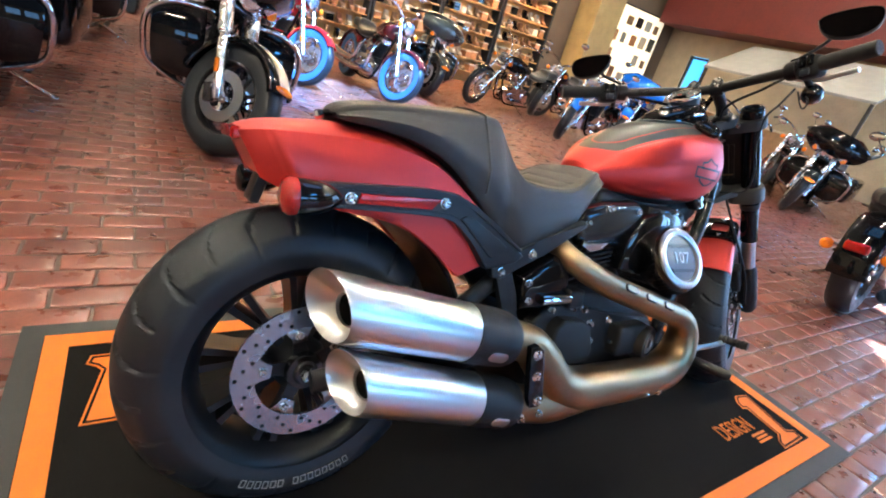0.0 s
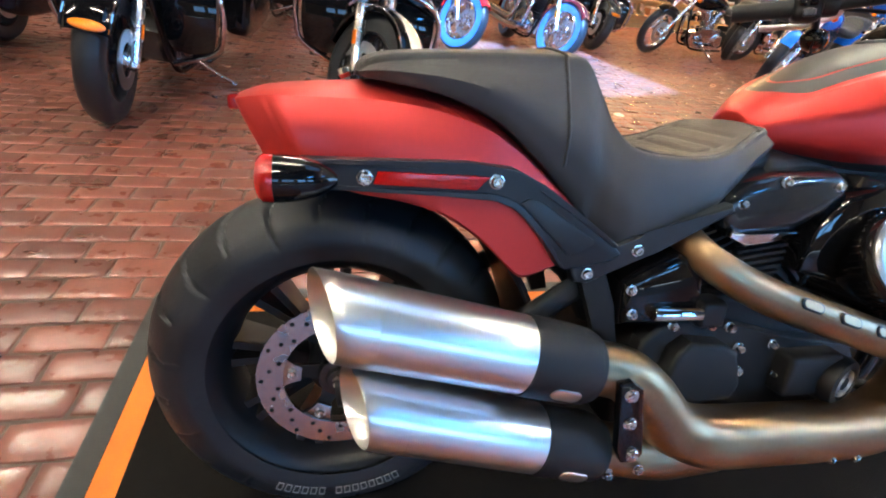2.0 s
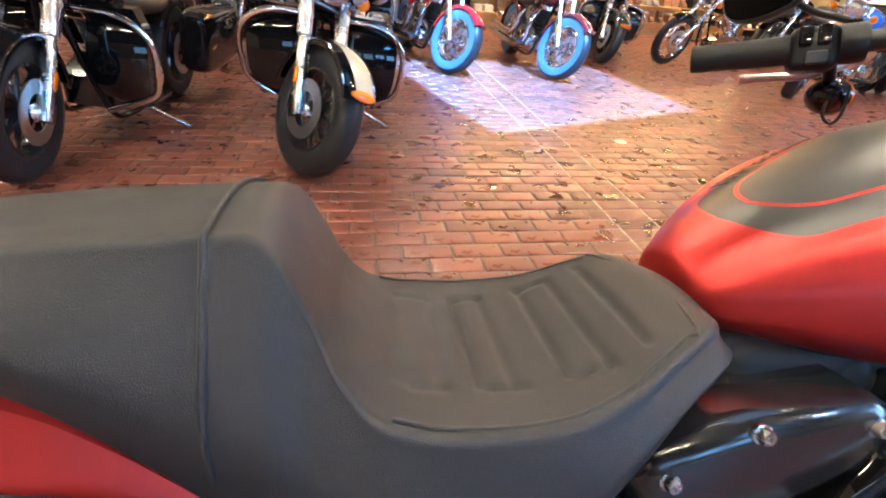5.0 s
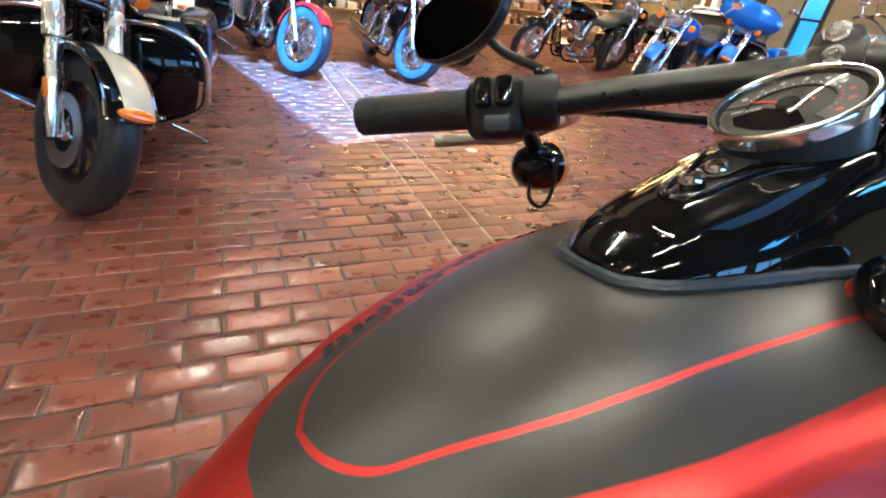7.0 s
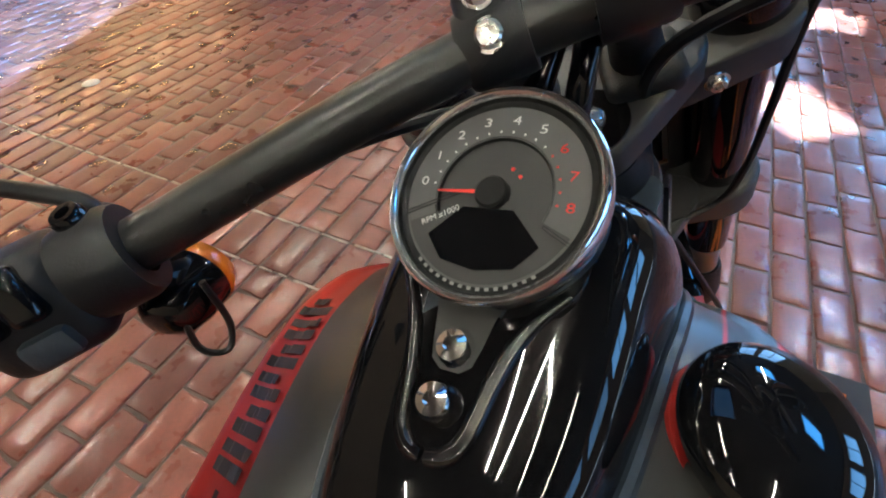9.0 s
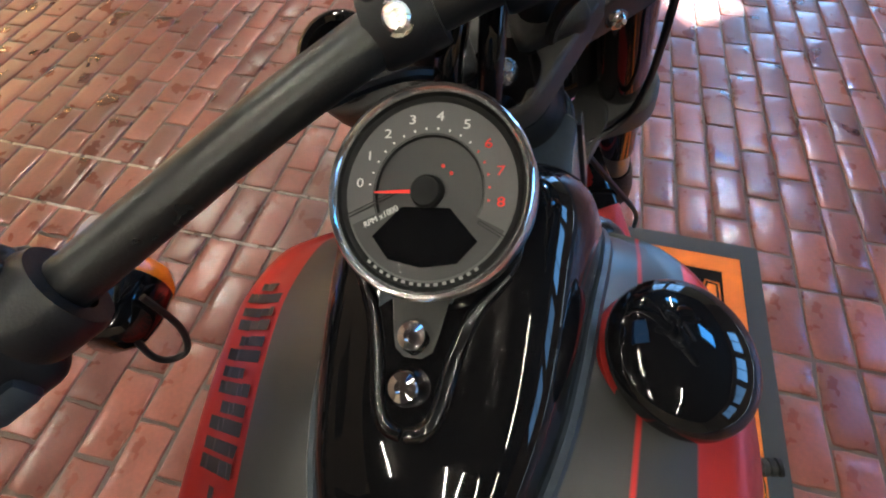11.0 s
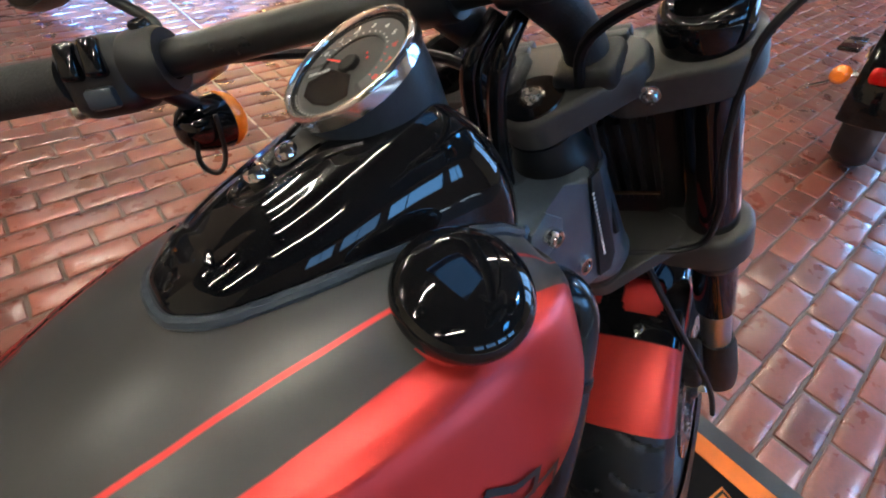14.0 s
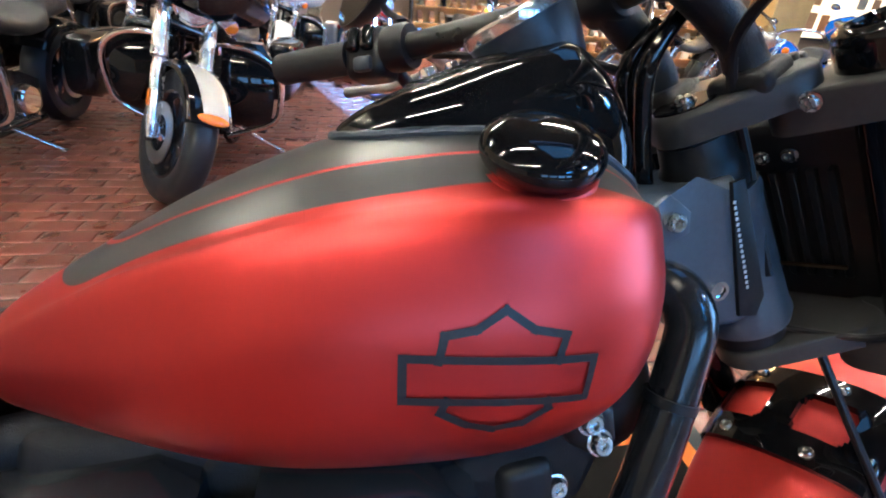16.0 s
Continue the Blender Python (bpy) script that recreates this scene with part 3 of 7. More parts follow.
def tyre_bm(c, R, half, bead, grooves=24, seg=400, round_off=0.040):
    """A tyre with a rounded crown, sidewall steps and cut tread grooves; axle along the bike's width."""
    bm = bmesh.new()
    prof = []
    n = 44
    for i in range(n + 1):
        s = -1 + 2 * i / n                       # across, bead to bead
        a = abs(s)
        if a < 0.62:
            y = s / 0.62 * half * 0.86
            r = R - round_off * (a / 0.62) ** 2.2
        else:
            q = (a - 0.62) / 0.38
            y = math.copysign(half * (0.86 + 0.14 * math.sin(min(1, q * 1.25) * math.pi / 2) - 0.16 * max(0, q - 0.45)), s)
            r = R - round_off - (R - round_off - bead) * q
        prof.append((r, y, s))
    rings = []
    for k in range(seg):
        th = 2 * math.pi * k / seg
        ring = []
        for r, y, s in prof:
            a = abs(s)
            cut = 0.0
            if 0.05 < a < 0.80:
                # long swept grooves, every other one shorter
                base = th * grooves / (2 * math.pi) + (0.5 if s > 0 else 0)
                ph = (base + 1.5 * (a - 0.3) ** 2 - 0.9 * a) % 1.0
                far = 0.80 if int(base) % 2 else 0.60
                if ph < 0.09 and a < far:
                    cut = 0.0055
            if 0.90 < a < 0.95:
                cut = -0.002
            rr = r - cut
            ring.append(V(c[0] + rr * math.cos(th), y, c[1] + rr * math.sin(th)))
        rings.append(ring)
    grid(bm, rings, close_v=False, close_u=True)
    return bm


def wheel(name, c, R, half, rim_r, spokes, steered, disc_side, parent):
    """Cast black wheel with its tyre, rim, hub, spokes, brake disc."""
    ax = axis((c[0], 0, c[1]), (0, 1, 0))
    bm = tyre_bm(c, R, half, rim_r + 0.004, round_off=0.030 if steered else 0.040)
    w = put("rear_wheel" if not steered else "front_wheel", bmesh_hub(ax, half), m_satin, parent, "black cast wheel", steered=steered)
    put("tyre", bm, m_rubber, w, "wide black street tyre with cut tread", steered=steered)
    b = half * 0.72
    bm = bmesh.new()
    lathe(bm, [(rim_r + 0.012, -b - 0.004), (rim_r + 0.010, -b - 0.010), (rim_r, -b - 0.006), (rim_r - 0.012, -b + 0.006), (rim_r - 0.026, -b * 0.6), (rim_r - 0.030, 0), (rim_r - 0.026, b * 0.6), (rim_r - 0.012, b - 0.006), (rim_r, b + 0.006), (rim_r + 0.010, b + 0.010), (rim_r + 0.012, b + 0.004), (rim_r - 0.006, b * 0.5), (rim_r - 0.006, -b * 0.5)], ax, 72, closed=True)
    put("rim", bm, m_satin, w, "satin black rim", steered=steered)
    for k in range(spokes):
        th = 2 * math.pi * k / spokes + 0.2
        for off in (-0.10, 0.10):
            bm = bmesh.new()
            d0, d1 = V(math.cos(th), 0, math.sin(th)), V(math.cos(th + off), 0, math.sin(th + off))
            p0, p1 = V(c[0], 0, c[1]) + d0 * 0.045, V(c[0], 0, c[1]) + d1 * (rim_r - 0.02)
            t = (p1 - p0).normalized().cross(V(0, 1, 0)) * 0.008
            rings = []
            for f, yy, ww in ((0, 0.036, 1.4), (0.5, 0.030, 0.9), (1, 0.040, 1.1)):
                p = p0.lerp(p1, f)
                rings.append([p + t * ww + V(0, yy, 0), p - t * ww + V(0, yy, 0), p - t * ww * 0.8 + V(0, -yy, 0), p + t * ww * 0.8 + V(0, -yy, 0)])
            grid(bm, rings)
            put("spoke", bm, m_satin, w, steered=steered)
    y = disc_side * (half - 0.012)
    dx = axis((c[0], y, c[1]), (0, disc_side, 0))
    bm = bmesh.new()
    n, ri, ro = 96, 0.092, 0.133
    lathe(bm, [(ri, 0), (ro, 0), (ro, 0.005), (ri, 0.005)], dx, n, closed=True)
    d = put("brake_disc", bm, m_rotor, w, "drilled steel brake disc", steered=steered)
    # black discs on the uncut rotor, the holes' shade put into their colour
    for k in range(40):
        a = 2 * math.pi * k / 40
        r = (0.101, 0.113, 0.125)[k % 3]
        bm = bmesh.new()
        lathe(bm, [(0, 0.0056), (0.0036, 0.0056), (0.0042, 0.0046)], dx @ Matrix.Translation((r * math.cos(a), r * math.sin(a), 0)), 8)
        put("dark_hole_disc", bm, m_dialdark, d, steered=steered)
    for k in range(5):
        bm = bmesh.new()
        a = 2 * math.pi * k / 5 + 0.5
        slab(bm, [(0.062, -0.013), (0.076, -0.016), (0.0935, -0.030), (0.0955, 0.030), (0.076, 0.016), (0.062, 0.013)], 0.007, dx @ Matrix.Rotation(a, 4, "Z") @ Matrix.Translation((0, 0, -0.004)), 0.001)
        put("disc_carrier_arm", bm, m_rotor, d, "steel disc lug", steered=steered)
        bm = bmesh.new()
        slab(bm, [(0.030, -0.016), (0.070, -0.009), (0.086, -0.010), (0.086, 0.010), (0.070, 0.009), (0.030, 0.016)], 0.006, dx @ Matrix.Rotation(a, 4, "Z") @ Matrix.Translation((0, 0, -0.012)), 0.001)
        put("disc_carrier_arm", bm, m_satin, d, steered=steered)
        p = dx @ V(0.078 * math.cos(a), 0.078 * math.sin(a), 0.003)
        put("bolt", bolt_bm(p, (0, disc_side, 0), 0.0075, 0.007), m_bolt, d, steered=steered)
    bm = bmesh.new()
    lathe(bm, [(0, 0.017), (0.020, 0.017), (0.022, 0.014), (0.024, 0.009), (0.034, 0.008), (0.037, 0.0), (0.037, -0.02), (0.0, -0.02)], dx, 28)
    put("axle_cap", bm, m_tube_black, w, "black axle cap", steered=steered)
    bm = bmesh.new()
    lathe(bm, [(0, 0.031), (0.009, 0.031), (0.0115, 0.029), (0.0125, 0.0172), (0.0, 0.0172)], dx, 6)
    put("axle_nut", bm, m_bolt, w, "plated axle nut", steered=steered)
    return w


def bmesh_hub(ax, half):
    bm = bmesh.new()
    lathe(bm, [(0.0, -half * 0.8), (0.035, -half * 0.8), (0.052, -half * 0.6), (0.058, 0), (0.052, half * 0.6), (0.035, half * 0.8), (0, half * 0.8)], ax, 32)
    return bm


REAR, FRONT = (0.0, 0.320), (1.645, 0.312)
rear_wheel = wheel("wheel", REAR, 0.310, 0.091, 0.204, 9, False, -1, bike)
rear_wheel.location = (0.006, 0.021, 0.0)
front_wheel = wheel("wheel", FRONT, 0.308, 0.084, 0.200, 9, True, -1, bike)

# liner under the rear fender
bm = bmesh.new()
lathe(bm, [(0.338, -0.104), (0.346, -0.100), (0.350, 0), (0.346, 0.100), (0.338, 0.104), (0.334, 0.100), (0.344, 0), (0.334, -0.100)], axis((REAR[0], 0, REAR[1]), (0, -1, 0)), 30, closed=True, a0=radians(4), a1=radians(72))
put("inner_fender", bm, m_satin, bike, "black inner fender liner")

# raised maker's marks on the rear sidewall, as plain bars
for k in range(15):
    a = radians(-116 + k * 3.6)
    if k == 6:
        continue
    bm = bmesh.new()
    r = 0.238
    m = Matrix(((-math.sin(a), math.cos(a), 0, r * math.cos(a)), (0, 0, -1, -0.0905), (math.cos(a), math.sin(a), 0, REAR[1] + r * math.sin(a)), (0, 0, 0, 1)))
    outline(bm, [(-0.0055, -0.008), (0.0055, -0.008), (0.0055, 0.008), (-0.0055, 0.008)], 0.0018, m, 0.001)
    put("sidewall_mark", bm, m_greyprint, rear_wheel, "pale raised sidewall bar", smooth=False)

# rear fender
FENDER = [  # u, half width, crown height, shoulder height, lower edge
    (-0.128, 0.078, 0.764, 0.757, 0.690), (-0.120, 0.086, 0.768, 0.759, 0.684), (-0.098, 0.101, 0.776, 0.763, 0.672),
    (-0.078, 0.1135, 0.780, 0.765, 0.664), (-0.050, 0.116, 0.784, 0.766, 0.658), (0.010, 0.117, 0.790, 0.767, 0.648), (0.060, 0.118, 0.794, 0.767, 0.643),
    (0.110, 0.118, 0.793, 0.763, 0.634), (0.160, 0.118, 0.785, 0.753, 0.616), (0.213, 0.118, 0.766, 0.735, 0.580),
    (0.250, 0.118, 0.742, 0.713, 0.545), (0.276, 0.118, 0.718, 0.694, 0.529), (0.318, 0.118, 0.676, 0.660, 0.546), (0.345, 0.118, 0.650, 0.638, 0.560)]
rings = []
for u, hw, top, sh, low in interp(FENDER, 60):
    ring = []
    hw += -0.0115 + 0.118 * max(-0.02, u) if u > -0.09 else -0.0115
    duck = 0.50 * max(0.0, min(1.0, (0.05 - u) / 0.15))      # the tail leans back toward its top
    for s in (-1, 1):
        half = []
        for t in range(9):                      # lower edge up to the shoulder, with the pressed character line
            f = t / 8
            z = low + (sh - low) * f
            y = hw * (1.0 - 0.13 * max(0, f - 0.55) ** 1.3 / 0.35)
            half.append(V(u + duck * (sh - z), s * y, z))
        for t in range(1, 6):                   # over the crown
            f = t / 6
            half.append(V(u - 0.0, s * hw * 0.885 * (1 - f) , sh + (top - sh) * math.sin(f * math.pi / 2) ** 0.8))
        ring = half if s < 0 else ring + half[::-1]
    rings.append(ring)
bm = bmesh.new()
grid(bm, rings, close_v=False)
inner = [[V(p.x, p.y * 0.975, p.z - 0.004) for p in r] for r in rings]
grid(bm, inner, close_v=False)
for a, b in ((rings, inner),):
    for i in range(len(a) - 1):
        for e in (0, -1):
            bm.faces.new([bm.verts.new(p) for p in (a[i][e], a[i + 1][e], b[i + 1][e], b[i][e])])
    for e in (0, -1):
        for j in range(len(a[0]) - 1):
            bm.faces.new([bm.verts.new(p) for p in (a[e][j], a[e][j + 1], b[e][j + 1], b[e][j])])
bm.faces.new([bm.verts.new(p - V(0.0004, 0, 0)) for p in rings[0]])
bmesh.ops.remove_doubles(bm, verts=bm.verts, dist=1e-5)
put("rear_fender", bm, m_red, bike, "satin red rear fender")

# fender struts with reflector, indicator and screws on each side
def flare(bm, s, at0=-0.0115, slope=0.118):
    """Spreads a side part outward toward the seat."""
    for v in bm.verts:
        v.co.y += s * (at0 + slope * max(-0.02, v.co.x))
    return bm


for s in (-1, 1):
    P = side_plane(s * 0.1185) @ Matrix.Diagonal((1, 1, -s, 1))
    bm = bmesh.new()
    slab(bm, [(-0.050, 0.690), (-0.020, 0.6925), (0.173, 0.694), (0.237, 0.689), (0.258, 0.681), (0.277, 0.670), (0.327, 0.638), (0.400, 0.587), (0.412, 0.574), (0.395, 0.560), (0.328, 0.545), (0.318, 0.552), (0.286, 0.598), (0.256, 0.632), (0.240, 0.643), (0.214, 0.651), (-0.021, 0.654), (-0.045, 0.660)], 0.018, P, 0.005, 3)
    strut = put("fender_strut", flare(bm, s), m_strut, bike, "graphite fender strut")
    bm = bmesh.new()
    slab(bm, [(-0.045, 0.6925), (0.173, 0.697), (0.238, 0.692), (0.279, 0.673), (0.330, 0.640), (0.402, 0.589), (0.398, 0.584), (0.326, 0.632), (0.275, 0.664), (0.236, 0.683), (0.173, 0.6875), (-0.045, 0.6845)], 0.0225, P, 0.002)
    put("strut_rib", flare(bm, s), m_strut, strut)
    bm = bmesh.new()
    slab(bm, [(-0.030, 0.6585), (0.214, 0.6565), (0.243, 0.648), (0.262, 0.634), (0.292, 0.600), (0.325, 0.553), (0.319, 0.551), (0.286, 0.596), (0.256, 0.629), (0.239, 0.641), (0.213, 0.650), (-0.030, 0.652)][::-1], 0.0215, P, 0.0015)
    put("strut_rib", flare(bm, s), m_strut, strut)
    bm = bmesh.new()
    slab(bm, [(0.250, 0.645), (0.262, 0.652), (0.280, 0.648), (0.362, 0.596), (0.365, 0.588), (0.336, 0.571), (0.326, 0.573)], 0.0035, P @ Matrix.Translation((0, 0, 0.0185)), 0.002)
    put("strut_panel", flare(bm, s), m_strut, strut)
    bm = bmesh.new()
    slab(bm, [(0.055, 0.680), (0.205, 0.680), (0.187, 0.660), (0.049, 0.662)], 0.005, P @ Matrix.Translation((0, 0, 0.0185)), 0.002)
    put("reflector", flare(bm, s), m_redlens, strut, "red side reflector")
    for p in ((0.038, 0.670), (0.214, 0.673)):
        put("bolt", flare(bolt_bm((p[0], s * 0.137, p[1]), (0, s, 0), 0.0085, 0.008), s), m_bolt, strut)
    bm = bmesh.new()
    slab(bm, [(0.340, 0.549), (0.356, 0.560), (0.440, 0.600), (0.454, 0.602), (0.585, 0.652), (0.592, 0.640), (0.478, 0.575), (0.372, 0.522), (0.350, 0.524)], 0.020, side_plane(s * 0.136) @ Matrix.Diagonal((1, 1, -s, 1)), 0.005, 3)
    arm = put("frame_rail", flare(bm, s, -0.020, 0.065), m_strut, bike, "graphite frame rail")
    for p in ((0.368, 0.539), (0.443, 0.577)):
        put("bolt", flare(bolt_bm((p[0], s * 0.156, p[1]), (0, s, 0), 0.0075, 0.007), s, -0.020, 0.065), m_bolt, arm)
    bm = bmesh.new()
    slab(bm, [(0.362, 0.530), (0.405, 0.540), (0.430, 0.480), (0.460, 0.380), (0.425, 0.375), (0.392, 0.460)], 0.016, side_plane(s * 0.138) @ Matrix.Diagonal((1, 1, -s, 1)), 0.005)
    put("frame_plate", bm, m_wrinkle, bike)
    # bullet indicator
    ind = axis((0.000, s * 0.180, 0.676 if s < 0 else 0.652), (-1, 0, 0))
    bm = bmesh.new()
    lathe(bm, [(0, -0.004), (0.006, -0.003), (0.014, 0.006), (0.021, 0.020), (0.026, 0.038), (0.0285, 0.060), (0.0285, 0.068), (0.0, 0.068)], ind, 30)
    sig = put("indicator", bm, m_black, bike, "gloss black bullet indicator")
    bm = bmesh.new()
    lathe(bm, [(0.0285, 0.0682), (0.0292, 0.070), (0.0290, 0.080), (0.025, 0.086), (0.014, 0.090), (0, 0.091)], ind, 30)
    put("lens", bm, m_redlens if s < 0 else m_black, sig, "red indicator lens" if s < 0 else "dark indicator lens")
    bm = bmesh.new()
    tube(bm, [(-0.02, s * 0.115, 0.672), (-0.03, s * 0.158, 0.674 if s < 0 else 0.652)], 0.008, 10, 1)
    put("stalk", bm, m_satin, sig)

# tail lamp and plate bracket
bm = bmesh.new()
box(bm, (0.016, 0.110, 0.020), Matrix.Translation((-0.131, 0, 0.752)), 0.005, 3)
put("tail_lamp", bm, m_redlens, bike, "slim red tail lamp")
bm = bmesh.new()
box(bm, (0.02, 0.05, 0.07), pose(-0.080, 0.02, 0.665, 0, 18), 0.006)
put("plate_bracket", bm, m_satin, bike, "black plate bracket")

# seat: pillion pad, step and rider bucket in one upholstered loft
SEAT = [  # u, half width top, half width bottom, crown, edge, lower edge
    (0.030, 0.030, 0.045, 0.812, 0.808, 0.799), (0.045, 0.062, 0.078, 0.826, 0.820, 0.794), (0.080, 0.085, 0.103, 0.835, 0.828, 0.790),
    (0.150, 0.096, 0.118, 0.842, 0.835, 0.777), (0.220, 0.100, 0.126, 0.847, 0.839, 0.748), (0.280, 0.100, 0.130, 0.852, 0.842, 0.700),
    (0.322, 0.098, 0.134, 0.855, 0.843, 0.660), (0.352, 0.100, 0.138, 0.850, 0.838, 0.628), (0.376, 0.108, 0.140, 0.804, 0.798, 0.602),
    (0.398, 0.126, 0.150, 0.758, 0.752, 0.586), (0.430, 0.141, 0.158, 0.730, 0.724, 0.578), (0.490, 0.146, 0.158, 0.713, 0.715, 0.590),
    (0.555, 0.143, 0.153, 0.712, 0.716, 0.622), (0.605, 0.130, 0.142, 0.728, 0.727, 0.664), (0.650, 0.113, 0.126, 0.750, 0.748, 0.702),
    (0.682, 0.099, 0.112, 0.765, 0.760, 0.718), (0.700, 0.086, 0.100, 0.767, 0.759, 0.726), (0.709, 0.072, 0.086, 0.762, 0.752, 0.731), (0.714, 0.050, 0.064, 0.750, 0.742, 0.736)]
PLEATS = [(0.440, 0.0030), (0.474, 0.0022), (0.506, 0.0046), (0.534, 0.0030), (0.580, 0.0046), (0.612, 0.0032), (0.645, 0.0034)]   # place, depth
rows = interp(SEAT, 420)


def seat_ring(u, ht, hb, crown, edge, low):
    out = []
    for s in (-1, 1):
        half = [V(u, s * hb * 0.97, low), V(u, s * hb, low + 0.006)]
        for t in range(1, 7):
            f = t / 7
            half.append(V(u, s * (hb + (ht - hb) * max(0.0, (f - 0.44) / 0.56) + 0.004 * math.sin(min(1.0, f / 0.44) * math.pi / 2)), low + 0.006 + (edge - 0.012 - low - 0.006) * f))
        for t in range(0, 5):
            a = t / 4 * math.pi / 2
            half.append(V(u, s * (ht - 0.010 + 0.010 * math.cos(a)), edge - 0.010 + 0.010 * math.sin(a)))
        for t in range(1, 29):
            f = t / 29
            y = (ht - 0.010) * (1 - f)
            press = 0.0
            if u > 0.43:
                reach = max(0.0, min(1.0, (0.090 - y) / 0.010)) * max(0.0, min(1.0, (ht - 0.022 - y) / 0.012))
                for um, deep in PLEATS:
                    g = (u - um - 0.06 * s * y) / 0.0052
                    press += deep * math.exp(-g * g) * reach
                g = (y - min(0.086, ht - 0.030)) / 0.0046
                hook = sum(max(0.0, min(1.0, (u - a) / 0.006)) * max(0.0, min(1.0, (b - u) / 0.006)) for a, b in ((0.440, 0.480), (0.503, 0.546), (0.575, 0.616)))
                press += 0.0036 * math.exp(-g * g) * hook
            half.append(V(u, s * y, edge + (crown - edge) * math.sin(f * math.pi / 2) - press))
        out = half if s < 0 else out + half[::-1]
    return out


bm = bmesh.new()
grid(bm, [seat_ring(*r) for r in rows], close_v=True, caps=True)
seat = put("seat", bm, m_seat, bike, "black vinyl two-up seat with stitched bucket")
bm = bmesh.new()          # welt across the step
ring = seat_ring(*interp(SEAT, 500)[int(499 * 5.9 / (len(SEAT) - 1))])
tube(bm, [p * 1.0 + V(0, 0, 0.001) for p in ring[2:-2:2]], 0.0028, 8, 3)
put("welt", bm, m_seat, seat, "raised seam")
bm = bmesh.new()
pts = []
for f in range(25):
    u = 0.43 + (0.675 - 0.43) * f / 24
    r = np.interp(u, [q[0] for q in SEAT], range(len(SEAT)))
    a = interp(SEAT, 500)[int(499 * r / (len(SEAT) - 1))]
    pts.append((u, a[1] - 0.012, a[4] + (a[3] - a[4]) * 0.03 + 0.0004))
tube(bm, [V(u, -y, z) for u, y, z in pts] + [V(0.690, 0, 0.7645)] + [V(u, y, z) for u, y, z in pts[::-1]], 0.0017, 8, 2)
put("welt", bm, m_seat, seat, "piped seam round the bucket")
bm = bmesh.new()
lathe(bm, [(0, 0), (0.008, 0), (0.011, 0.006), (0.009, 0.014), (0, 0.017)], axis((0.018, 0, 0.793), (-0.4, 0, 1)), 20)
put("seat_screw", bm, m_chrome, bike, "chrome seat screw")

# tank
TANK = [  # u, half width, crown, keel
    (0.714, 0.032, 0.776, 0.736), (0.719, 0.049, 0.787, 0.727), (0.742, 0.069, 0.805, 0.716), (0.800, 0.100, 0.842, 0.703), (0.870, 0.130, 0.882, 0.692),
    (0.950, 0.152, 0.915, 0.686), (1.030, 0.162, 0.931, 0.686), (1.090, 0.162, 0.933, 0.692), (1.135, 0.152, 0.925, 0.708),
    (1.165, 0.132, 0.910, 0.732), (1.183, 0.104, 0.893, 0.762), (1.192, 0.066, 0.878, 0.792), (1.194, 0.020, 0.862, 0.818)]


def tank_offset(u):
    """The tank's middle line, which drifts to the far side toward its tail."""
    f = max(0.0, min(1.0, (0.95 - u) / 0.20))
    return 0.018 * f * f * (3 - 2 * f)


def tank_bulge(u):
    """How much fuller the tank's far side is than its near side."""
    return float(np.interp(u, (0.73, 0.80, 0.90, 1.00, 1.05, 1.10, 1.15, 1.18, 1.194), (0.0, 0.016, 0.029, 0.032, 0.037, 0.046, 0.049, 0.030, 0.008)))


def tank_ring(u, hw, top, keel, k=96):
    out = []
    far = tank_bulge(u)
    mid = tank_offset(u)
    widest = keel + (top - keel) * 0.50
    crease = 0.013 * max(0.0, min(1.0, (u - 0.73) / 0.10))
    for i in range(k):
        a = 2 * math.pi * i / k
        c, s = math.cos(a), math.sin(a)
        y = (hw + (far if c > 0 else 0.0)) * math.copysign(abs(c) ** 0.90, c)
        z = widest + (s ** 1 * (top - widest) if s >= 0 else math.copysign(abs(s) ** 0.72, s) * (widest - keel))
        if s > 0:
            # a soft crease above the widest line
            z += crease * (math.exp(-((a % math.pi - 0.55) / 0.15) ** 2) + math.exp(-((math.pi - a % math.pi - 0.55) / 0.15) ** 2))
        out.append(V(u, y + mid, z))
    return out


bm = bmesh.new()
trows = interp(TANK, 90)
grid(bm, [tank_ring(*r) for r in trows])
tank = put("fuel_tank", bm, m_tank, bike, "satin red teardrop tank with charcoal stripe and red pinline")


TANK_FINE = interp(TANK, 2400)


def on_tank(u, v=None, w=None, side=-1, lift=0.0):
    """A point of the tank's skin over (u, v), or on its flank at height w."""
    a = min(TANK_FINE, key=lambda q: abs(q[0] - u))
    ring = tank_ring(*a, k=240)
    if w is None:
        best = min((p for p in ring if p.z > a[3] + (a[2] - a[3]) * 0.5), key=lambda p: abs(p.y - v))
        return V(u, v, best.z + lift)
    best = min((p for p in ring if p.y * side > 0), key=lambda p: abs(p.z - w))
    return V(u, best.y + side * lift, w)


